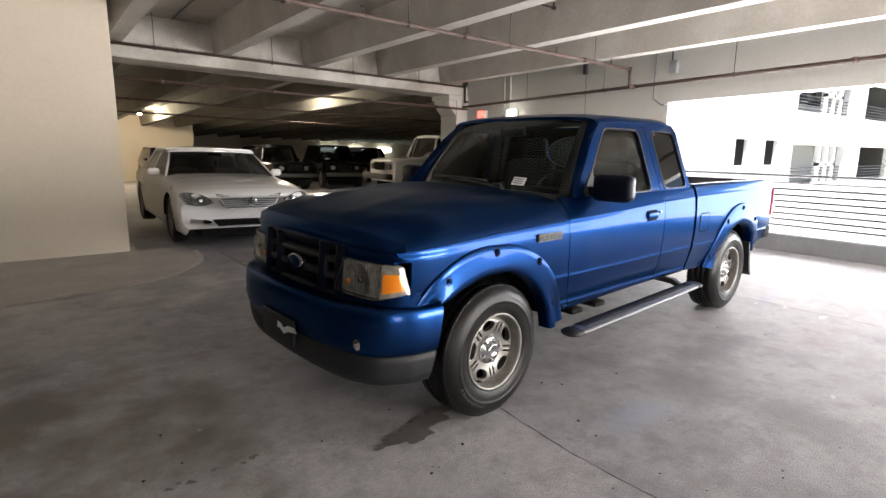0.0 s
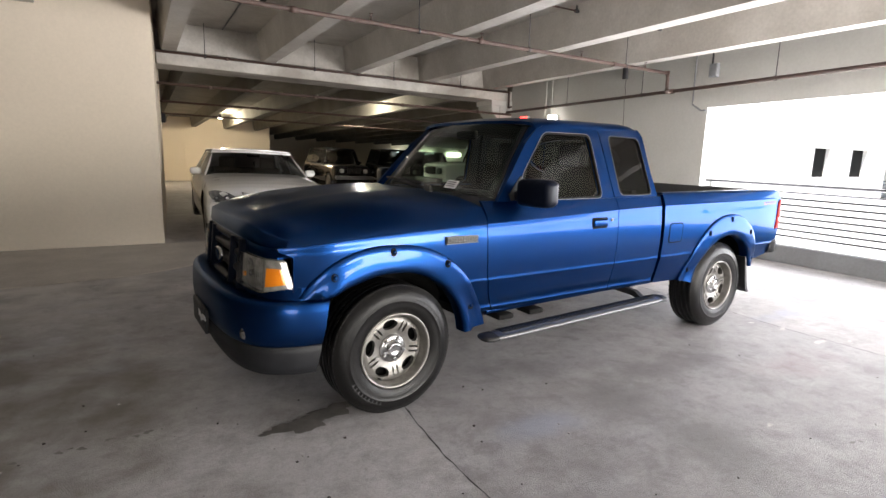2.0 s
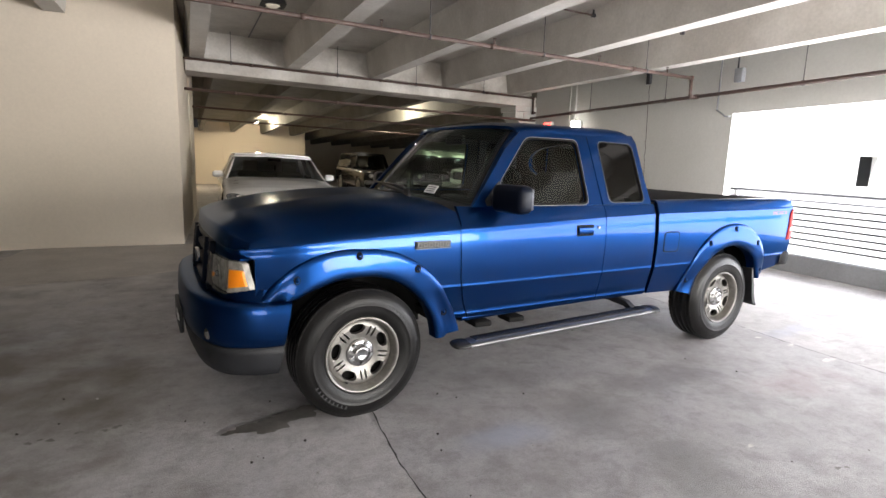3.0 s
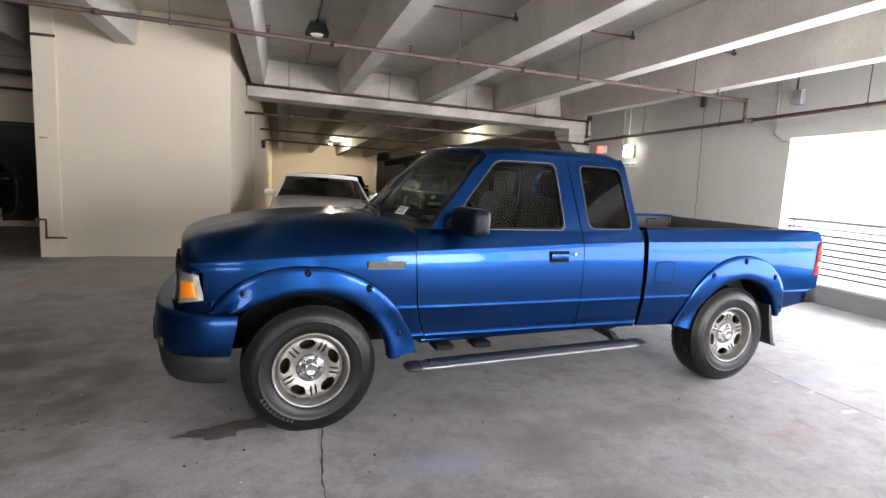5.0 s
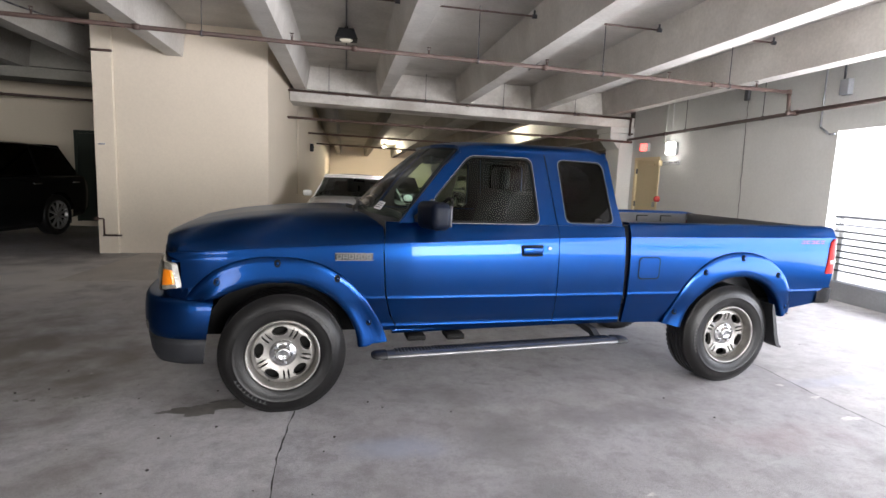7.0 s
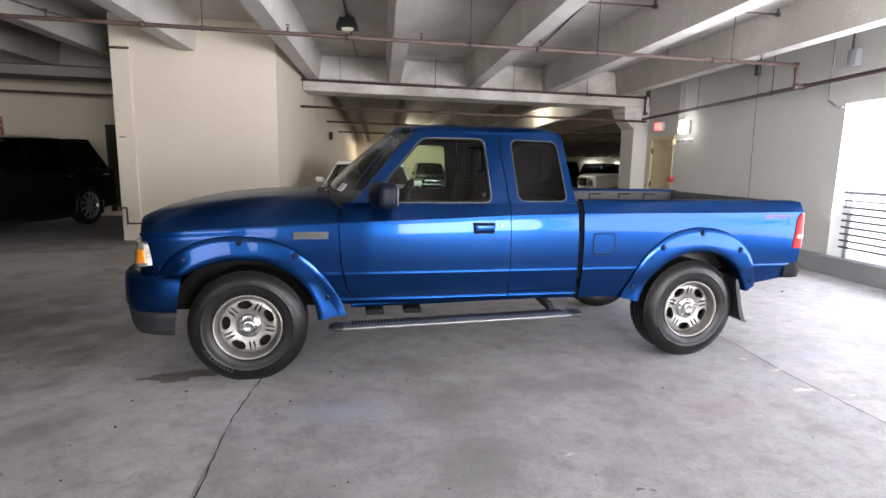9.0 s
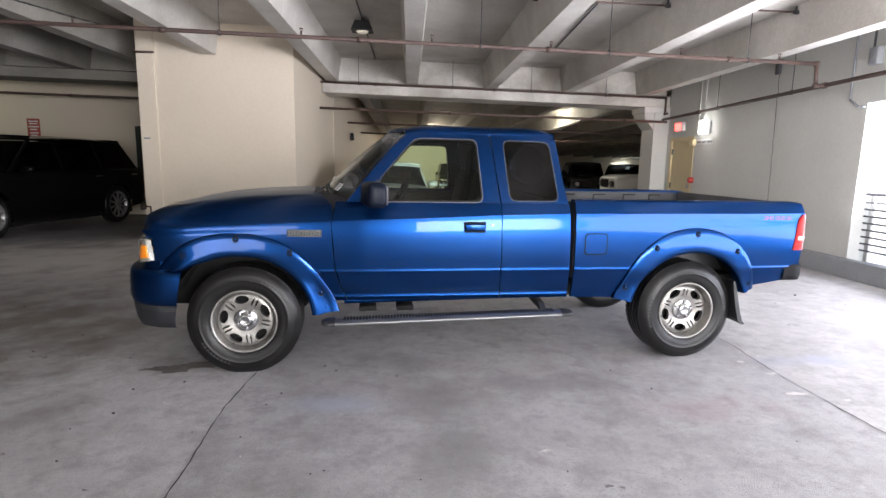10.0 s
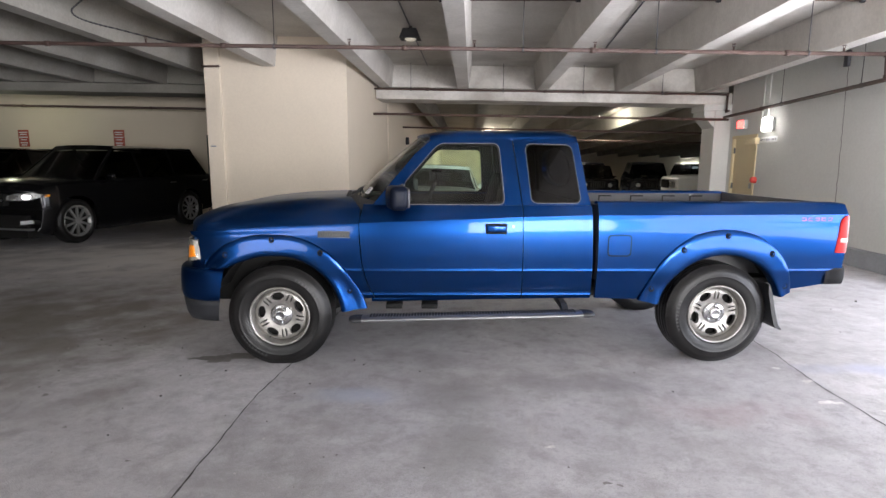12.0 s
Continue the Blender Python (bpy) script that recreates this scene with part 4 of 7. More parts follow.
for sgn, _ in SIDES:
    bm = bmesh.new()
    sheet(bm, lamp_patch(sgn * 0.435, sgn * 0.700, (0.748, 0.744), (0.910, 0.907), -0.018, lean=0.055))
    hem(bm, lambda co: (0.01, 0, 0))
    back = part("headlight", bm, REFLECTOR, truck, "hazy clear headlight")
    bm = bmesh.new()
    lathe(bm, [(0.075, 0.012), (0.06, 0.03), (0.03, 0.045), (0.0001, 0.05)], lambda x, s, z, g=sgn: (nose(0.59, 0.82) - 0.004 + 0.4 * s, g * 0.59 + x, 0.825 + z), 24)
    bowl = part("reflector_bowl", bm, REFLECTOR, back, "bright reflector bowl")
    bm = bmesh.new()
    tube(bm, (nose(0.59, 0.82) - 0.006, sgn * 0.59, 0.825), (nose(0.59, 0.82) + 0.02, sgn * 0.59, 0.825), 0.016, 14)
    part("bulb_cap", bm, CHROME, bowl, "chrome bulb cap")
    for k in range(13):
        v = 0.447 + 0.0195 * k
        bm = bmesh.new()
        z0, z1 = 0.757, 0.900
        tube(bm, (nose(v, z0) + 0.017, sgn * v, z0), (nose(v, z1) + 0.017, sgn * v, z1), 0.0065, 6)
        part("reflector_flute", bm, REFLECTOR, back)
    bm = bmesh.new()
    tube(bm, (nose(0.49, 0.8) + 0.002, sgn * 0.49, 0.80), (nose(0.49, 0.8) + 0.05, sgn * 0.49, 0.80), 0.013, 12)
    part("marker_bulb", bm, AMBER, back, "amber marker bulb")
    bm = bmesh.new()
    sheet(bm, lamp_patch(sgn * 0.432, sgn * 0.702, (0.744, 0.740), (0.914, 0.911), 0.008, lean=0.055))
    hem(bm, lambda co: (0.04, 0, 0))
    part("lens", bm, LENS, back, "clear lens").visible_shadow = False
    # corner lamp: amber block in a clear frame
    bm = bmesh.new()
    sheet(bm, lamp_patch(sgn * 0.708, sgn * 0.792, (0.745, 0.772), (0.909, 0.908), 0.002, rnd=0.012, taper=0.022))
    hem(bm, lambda co: (0.03, 0, 0))
    corner = part("corner_lamp", bm, REFLECTOR, truck, "clear corner lamp with an amber block")
    bm = bmesh.new()
    sheet(bm, lamp_patch(sgn * 0.719, sgn * 0.783, (0.772, 0.790), (0.866, 0.868), 0.010, rnd=0.006, taper=0.012))
    hem(bm, lambda co: (0.012, 0, 0))
    part("turn_signal", bm, AMBER, corner, "amber turn signal")
    bm = bmesh.new()
    sheet(bm, lamp_patch(sgn * 0.705, sgn * 0.794, (0.741, 0.768), (0.913, 0.912), 0.014, rnd=0.012, taper=0.022))
    hem(bm, lambda co: (0.016, 0, 0))
    part("lens", bm, LENS, corner, "clear lens").visible_shadow = False

# windscreen
base = lambda v: (0.455 + 0.27 * (v / 0.74) ** 2, 1.205 - 0.035 * (v / 0.74) ** 2)
head = lambda v: (0.965 + 0.10 * (v / 0.62) ** 2, 1.662 - 0.04 * (v / 0.62) ** 2)
rows, rim = [], []
for i in range(9):
    f = i / 8
    row = []
    for j in range(25):
        g = -1 + 2 * j / 24
        a, b = base(g * 0.735), head(g * 0.615)
        sag = 0.012 * math.sin(math.pi * f)
        row.append((a[0] + (b[0] - a[0]) * f - sag, g * (0.735 + (0.615 - 0.735) * f), a[1] + (b[1] - a[1]) * f + sag))
    rows.append(row)
bm = bmesh.new()
sheet(bm, rows)
screen = part("windscreen", bm, GLASS, truck, "clear windscreen")
screen.visible_shadow = False
for sgn, _ in SIDES:
    # black border printed on the glass
    bm = bmesh.new()
    sheet(bm, [[tuple(Vector(r[0 if sgn < 0 else -1]).lerp(Vector(r[12]), k) + Vector((-0.003, 0, 0.003))) for k in (0.0, 0.04, 0.08)] for r in rows])
    part("glass_border", bm, BLACK, screen, "black printed border of the windscreen")
    # A-pillar between windscreen and door
    bm = bmesh.new()
    strip = []
    for i in range(9):
        f = i / 8
        k = -1 if sgn > 0 else 0
        p = Vector(rows[i][k])
        z = BELT + (1.622 - BELT) * f
        u = 0.66 + (1.075 - 0.66) * f
        q = Vector((u, sgn * upper(z), z))
        m = (p + q) / 2 + Vector((-0.006, sgn * 0.012, 0.008))
        strip.append([tuple(p), tuple(m), tuple(q)])
    sheet(bm, strip)
    hem(bm, lambda co, s=sgn: (0.02, -s * 0.02, 0))
    part("a_pillar", bm, PAINT, truck, "blue windscreen pillar")
    # wiper
    bm = bmesh.new()
    a = Vector((0.44, sgn * 0.02 - 0.40, 1.212))
    b = Vector((0.50, sgn * 0.02 + 0.12, 1.245))
    tube(bm, a, b, 0.011, 6)
    tube(bm, a - Vector((0.01, 0.03, 0.03)), a + Vector((0.0, 0.02, 0.022)), 0.02, 10, 0.014)
    tube(bm, b + Vector((-0.012, -0.35, 0.0)), b + Vector((-0.004, 0.14, 0.012)), 0.009, 6)
    part("wiper", bm, TRIM, truck, "black wiper")
# cowl
bm = bmesh.new()
sheet(bm, [[(0.39 + 0.20 * (abs(v) / 0.8) ** 2, v, hood_z(0.5, v) - 0.015) for v in [-0.78 + 1.56 * j / 20 for j in range(21)]],
           [(base(v * 0.94)[0] + 0.02, v, base(v * 0.94)[1] - 0.004) for v in [-0.78 + 1.56 * j / 20 for j in range(21)]]])
hem(bm, lambda co: (0, 0, -0.05))
part("cowl", bm, TRIM, truck, "black cowl below the windscreen")
# paper on the windscreen
bm = bmesh.new()
def on_screen(f, g):
    i, j = f * 8, g * 24
    a, b = int(i), int(j)
    p = Vector(rows[a][b]).lerp(Vector(rows[a + 1][b]), i - a)
    q = Vector(rows[a][b + 1]).lerp(Vector(rows[a + 1][b + 1]), i - a)
    return p.lerp(q, j - b)
pts = [on_screen(f, g) + Vector((-0.003, 0, 0.004)) for f, g in ((0.055, 0.172), (0.055, 0.225), (0.15, 0.225), (0.15, 0.172))]
back4 = [p + Vector((0.002, 0, -0.002)) for p in pts]
va, vb = [bm.verts.new(p) for p in pts], [bm.verts.new(p) for p in back4]
bm.faces.new(va)
bm.faces.new(vb[::-1])
for i in range(4):
    bm.faces.new((va[i], va[(i + 1) % 4], vb[(i + 1) % 4], vb[i]))
sticker = part("sticker", bm, PAPER, screen, "white paper sticker with grey print")
bm = bmesh.new()
for k in range(3):
    f0 = 0.07 + 0.025 * k
    q = [on_screen(f, g) + Vector((-0.0045, 0, 0.0055)) for f, g in ((f0, 0.178), (f0, 0.219), (f0 + 0.012, 0.219), (f0 + 0.012, 0.178))]
    bm.faces.new([bm.verts.new(p) for p in q])
part("print", bm, INK, sticker)

# roof
bm = bmesh.new()
section = [(-0.684, 1.628), (-0.682, 1.645), (-0.672, 1.662), (-0.65, 1.676), (-0.60, 1.688), (-0.45, 1.70), (-0.25, 1.707), (0, 1.709)]
section += [(-v, z) for v, z in section[-2::-1]]
rrows = []
for i in range(13):
    f = i / 12
    row = []
    for v, z in section:
        g = min(1, abs(v) / 0.62)
        uf = 0.955 + 0.105 * g * g
        ur = 2.125 - 0.015 * g
        u = uf + (ur - uf) * f
        dz = -0.042 * (1 - f * 4) ** 2 * (1 - 0.4 * g) if f < 0.25 else 0
        dz -= 0.03 * ((f - 0.86) / 0.14) ** 2 if f > 0.86 else 0
        row.append((u, v, z + dz))
    rrows.append(row)
sheet(bm, rrows)
hem(bm, lambda co: (0, 0, -0.02))
part("roof", bm, PAINT, truck, "blue roof")
# rear wall of the cab with its window
bm = bmesh.new()
back_u = lambda z: lerp(z, [(1.1, 2.205), (1.64, 2.118)])
win = chaikin([(-0.55, 1.27), (0.55, 1.27), (0.5, 1.58), (-0.5, 1.58)], 2)
ring_panel(bm, [(-0.80, 1.0), (0.80, 1.0), (0.822, 1.165), (0.70, 1.60), (0.66, 1.65), (-0.66, 1.65), (-0.70, 1.60), (-0.822, 1.165)], win, lambda v, z: (back_u(z), v, z))
hem(bm, lambda co: (-0.03, 0, 0))
wall = part("cab_rear_wall", bm, PAINT, truck, "blue rear wall of the cab")
bm = bmesh.new()
fill_panel(bm, win, lambda v, z: (back_u(z) - 0.01, v, z))
pane = part("rear_window", bm, PRIVACY, wall, "dark rear window")
pane.visible_shadow = False

# ---- pickup: bed, tailgate, bumpers, underbody ----
bm = bmesh.new()
box(bm, 2.262, 2.30, -0.80, 0.80, 0.62, 1.165)
for u0, u1, v in ((2.30, 2.62, 0.76), (2.62, 3.71, 0.545), (3.71, 3.98, 0.76)):
    box(bm, u0, u1, -v, v, 0.62, 0.66)
for sgn, _ in SIDES:
    across = lambda a, b: sorted((sgn * a, sgn * b))
    # side wall, raised over the hump of the wheel
    for u0, u1, z in ((2.30, 2.60, 0.64), (2.60, 3.73, 0.90), (3.73, 3.98, 0.64)):
        box(bm, u0, u1, *across(0.755, 0.785), z, 1.168)
    for k in range(7):
        x = 2.42 + 0.22 * k
        box(bm, x, x + 0.11, *across(0.735, 0.757), 0.66 if x < 2.5 or x > 3.7 else 0.925, 1.05)
    box(bm, 2.60, 3.73, *across(0.545, 0.757), 0.90, 0.925)
    box(bm, 2.60, 3.73, *across(0.532, 0.547), 0.62, 0.925)
    for u in (2.60, 3.715):
        box(bm, u, u + 0.015, *across(0.547, 0.757), 0.62, 0.90)
part("bed_liner", bm, LINER, truck, "black ribbed plastic bed liner")
bm = bmesh.new()
rounded(bm, 3.985, 4.042, -0.745, 0.745, 0.62, 1.175, 0.015, 2)
gate = part("tailgate", bm, PAINT, truck, "blue tailgate")
bm = bmesh.new()
rounded(bm, 3.972, 3.983, -0.74, 0.74, 0.64, 1.178, 0.004, 1)
part("tailgate_liner", bm, LINER, gate, "black inner panel of the tailgate")
for u in (2.42, 2.74, 3.06, 3.38, 3.66):
    bm = bmesh.new()
    box(bm, u, u + 0.13, 0.7505, 0.7545, 1.135, 1.147)
    box(bm, u, u + 0.012, 0.7505, 0.7545, 1.085, 1.135)
    part("liner_slot", bm, UNDER, gate.parent, "dark slot in the bed liner")
bm = bmesh.new()
plan = [(0.0, 4.17), (0.4, 4.165), (0.65, 4.14), (0.80, 4.10), (0.85, 4.06), (0.86, 4.0), (0.855, 3.95)]
prof = [(-0.06, 0.715), (-0.01, 0.72), (0.0, 0.70), (0.0, 0.64), (-0.01, 0.60), (-0.07, 0.585)]
full = [(v, u) for v, u in plan[::-1]] + [(-v, u) for v, u in plan[1:]]
rows = []
for i, (v, u) in enumerate(full):
    f = abs(v) / 0.86
    rows.append([(u + a * (1 - 0.8 * f ** 3), v + (a * f ** 3 if v > 0 else -a * f ** 3), z) for a, z in prof])
sheet(bm, rows)
hem(bm, lambda co: (-0.03, 0, 0))
part("rear_bumper", bm, MATT_BLACK, truck, "black rear step bumper")
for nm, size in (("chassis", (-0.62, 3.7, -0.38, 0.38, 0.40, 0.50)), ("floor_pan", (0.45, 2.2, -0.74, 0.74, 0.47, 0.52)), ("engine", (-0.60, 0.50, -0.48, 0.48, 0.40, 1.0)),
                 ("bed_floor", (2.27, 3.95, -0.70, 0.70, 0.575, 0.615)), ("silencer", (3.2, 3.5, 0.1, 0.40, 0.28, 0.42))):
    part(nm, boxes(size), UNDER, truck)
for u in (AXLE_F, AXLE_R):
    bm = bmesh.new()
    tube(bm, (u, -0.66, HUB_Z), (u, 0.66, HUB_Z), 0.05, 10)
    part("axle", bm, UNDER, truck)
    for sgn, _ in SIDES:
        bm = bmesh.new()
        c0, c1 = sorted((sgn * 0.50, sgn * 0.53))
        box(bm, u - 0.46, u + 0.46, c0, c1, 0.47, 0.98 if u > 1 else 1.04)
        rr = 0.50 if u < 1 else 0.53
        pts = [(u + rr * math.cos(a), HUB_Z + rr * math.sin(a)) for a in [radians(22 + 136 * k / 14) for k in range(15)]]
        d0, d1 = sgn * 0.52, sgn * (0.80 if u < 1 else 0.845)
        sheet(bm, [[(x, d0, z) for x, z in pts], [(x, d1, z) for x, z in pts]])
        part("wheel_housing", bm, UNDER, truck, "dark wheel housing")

# front bumper swept round the nose, with its valance
PLAN = [(0.0, -0.855), (0.2, -0.852), (0.4, -0.84), (0.53, -0.82), (0.64, -0.785), (0.725, -0.735), (0.780, -0.665), (0.812, -0.58), (0.828, -0.49), (0.836, -0.40)]
PLAN_S = chaikin(PLAN, 1, closed=False)
whole = [(v, u) for v, u in PLAN_S[::-1]] + [(-v, u) for v, u in PLAN_S[1:]]


def sweep(prof, slant):
    rows = []
    k = len(whole)
    for i, (v, u) in enumerate(whole):
        a, b = whole[max(0, i - 1)], whole[min(k - 1, i + 1)]
        t = Vector((b[0] - a[0], b[1] - a[1])).normalized()
        n = Vector((-t[1], t[0]))
        if n.dot(Vector((v, u + 0.3))) < 0:
            n = -n
        end = max(0, abs(v) - 0.80) / 0.088
        rows.append([(u + n[1] * o + slant * (z - 0.70) * end * -1, v + n[0] * o, z) for o, z in prof])
    return rows


bm = bmesh.new()
sheet(bm, sweep([(-0.10, 0.702), (-0.02, 0.707), (-0.004, 0.700), (0.004, 0.685), (0.010, 0.64), (0.012, 0.57), (0.010, 0.525), (0.004, 0.487), (-0.012, 0.470)], -0.44))
bumper = part("front_bumper", bm, PAINT, truck, "dark blue front bumper")
hem_bm = bmesh.new()
sheet(hem_bm, sweep([(-0.012, 0.472), (-0.002, 0.464), (-0.006, 0.43), (-0.016, 0.365), (-0.035, 0.318), (-0.09, 0.305)], -0.44))
part("valance", hem_bm, VALANCE, bumper, "dusty grey lower valance")
bm = bmesh.new()
rounded(bm, -0.885, -0.862, -0.19, 0.19, 0.40, 0.545, 0.008, 2)
holder = part("plate_holder", bm, TRIM, bumper, "black empty plate holder")
bm = bmesh.new()
shred = [(-0.15, 0.512), (-0.06, 0.50), (0.0, 0.475), (0.05, 0.50), (0.075, 0.49), (0.07, 0.53), (0.03, 0.525), (0.0, 0.508), (-0.05, 0.53), (-0.13, 0.535)]
prism(bm, shred, -0.889, -0.886, lambda p, q, s: (s, p - 0.09, q - 0.02))
part("torn_label", bm, PAPER, holder, "torn white remnant")
for sgn, _ in SIDES:
    bm = bmesh.new()
    lathe(bm, [(0.0001, -0.01), (0.026, -0.008), (0.032, 0.0), (0.034, 0.02)], lambda x, s, z, g=sgn: (-0.782 + s + 0.35 * abs(x) * (1 if g * x > 0 else -1), g * 0.655 + x * 0.55, 0.53 + z), 20)
    part("fog_lamp", bm, CHROME, bumper, "small round fog lamp")

# ---- pickup: flares with bolts, steps, mudflaps ----
FLARES = {
    AXLE_F: ([(5, 0.425), (60, 0.43), (95, 0.44), (120, 0.47), (141, 0.525), (147, 0.54)],
             [(4, 0.612), (28, 0.572), (53, 0.578), (67, 0.585), (93, 0.592), (116, 0.630), (128, 0.648), (137, 0.653), (147, 0.656)], (5, 147), ((21, 0.522), (58, 0.55), (95, 0.558), (130, 0.588))),
    AXLE_R: ([(0, 0.455), (180, 0.455)], [(8, 0.55), (25, 0.56), (47, 0.606), (70, 0.634), (93, 0.638), (111, 0.637), (134, 0.613), (156, 0.585), (171, 0.602)], (18, 169), ((26, 0.515), (55, 0.57), (90, 0.593), (122, 0.58), (158, 0.545))),
}
for axle, (inner, outer, (a0, a1), bolts) in FLARES.items():
    for sgn, _ in SIDES:
        bm = bmesh.new()
        rows = []
        for i in range(41):
            ang = a0 + (a1 - a0) * i / 40
            ro, r0 = lerp(ang, outer), lerp(ang, inner)
            ca, sa = math.cos(radians(ang)), math.sin(radians(ang))
            row = []
            for f, bulge in ((0, 0.001), (0.015, 0.009), (0.05, 0.013), (0.25, 0.017), (0.5, 0.0215), (0.72, 0.0255), (0.86, 0.026), (0.94, 0.023), (0.985, 0.014), (1.0, 0.003), (1.0, -0.04)):
                r = ro + (r0 - ro) * f
                u, z = axle + r * ca, HUB_Z + r * sa
                if u < -0.3:
                    z = max(z, 0.712)
                y = max(half(u, max(0.5, z)), 0.838 if f > 0.6 else 0) + bulge
                row.append((u, sgn * y, z))
            rows.append(row)
        sheet(bm, rows)
        hem(bm, lambda co, s=sgn: (0, -s * 0.02, 0))
        flare = part("wheel_arch_flare", bm, PAINT, truck, "blue bolted wheel-arch flare")
        for ang, r in bolts:
            u, z = axle + r * math.cos(radians(ang)), HUB_Z + r * math.sin(radians(ang))
            y = half(u, max(0.5, z)) + 0.0205
            bm = bmesh.new()
            lathe(bm, [(0.0001, -0.002), (0.016, -0.002), (0.019, 0.003), (0.022, 0.002), (0.024, -0.008)], lambda x, s, zz, g=sgn, uu=u, q=z, yy=y: (uu + x * 0.8, g * (yy + s), q + zz), 14)
            part("bolt_pit", bm, UNDER, flare, "dark pit round the bolt")
            bm = bmesh.new()
            lathe(bm, [(0.0001, 0.008), (0.010, 0.007), (0.0125, 0.0)], lambda x, s, zz, g=sgn, uu=u, q=z, yy=y: (uu + x * 0.8, g * (yy + s), q + zz), 8)
            part("flare_bolt", bm, PAINT, flare, "blue bolt head")

for sgn, _ in SIDES:
    bm = bmesh.new()
    rows = []
    for i in range(21):
        f = i / 20
        u = 0.55 + 1.62 * f
        k = 1.0 if 0.04 < f < 0.96 else 0.78
        z0 = 0.372 + 0.035 * f
        rows.append([(u, sgn * (0.935 + 0.068 * k * math.cos(a)), z0 + 0.021 * k * math.sin(a)) for a in [2 * math.pi * q / 16 for q in range(16)]])
    sheet(bm, rows, close=True)
    step = part("running_board", bm, BOARD, truck, "oval steel running board with black treads")
    for f in (0.0, 1.0):
        bm = bmesh.new()
        way = 2 * f - 1
        sheet(bm, [[(0.55 + 1.62 * f + way * d, sgn * (0.935 + 0.070 * k * math.cos(a)), 0.372 + 0.035 * f + 0.023 * k * math.sin(a)) for a in [2 * math.pi * q / 16 for q in range(16)]] for d, k in ((-0.035, 1.0), (0.0, 1.02), (0.025, 0.95), (0.045, 0.75), (0.055, 0.4), (0.057, 0.05))], close=True)
        part("end_cap", bm, TRIM, step, "black end cap")
    for k in range(70):
        u = 0.64 + 0.0208 * k
        bm = bmesh.new()
        z0 = 0.3925 + 0.035 * (u - 0.55) / 1.62
        rounded(bm, u, u + 0.015, *sorted((sgn * 0.888, sgn * 0.968)), z0 - 0.008, z0 + 0.002, 0.002, 1)
        part("tread", bm, TRIM, step)
    for u in (2.03,):
        bm = bmesh.new()
        z0 = 0.372 + 0.035 * (u - 0.55) / 1.62
        prism(bm, [(0.62, 0.43), (0.62, 0.475), (0.84, 0.46), (0.93, z0 + 0.005), (0.93, z0 - 0.02), (0.82, 0.42)], u - 0.022, u + 0.022, lambda p, q, s, g=sgn: (s, g * p, q))
        part("step_bracket", bm, TRIM, step, "black bracket")
    for u in (0.74, 1.0):
        bm = bmesh.new()
        rounded(bm, u, u + 0.12, *sorted((sgn * 0.66, sgn * 0.80)), 0.405, 0.44, 0.008, 2)
        part("step_clamp", bm, UNDER, step, "dark clamp under the sill")
    bm = bmesh.new()
    y0, y1 = sorted((sgn * 0.61, sgn * 0.865))
    prism(bm, chaikin([(3.50, 0.60), (3.525, 0.60), (3.60, 0.30), (3.64, 0.26), (3.60, 0.262), (3.565, 0.31)], 1), y0, y1, lambda p, q, s: (p, s, q))
    part("mudflap", bm, TRIM, truck, "black rubber mudflap")


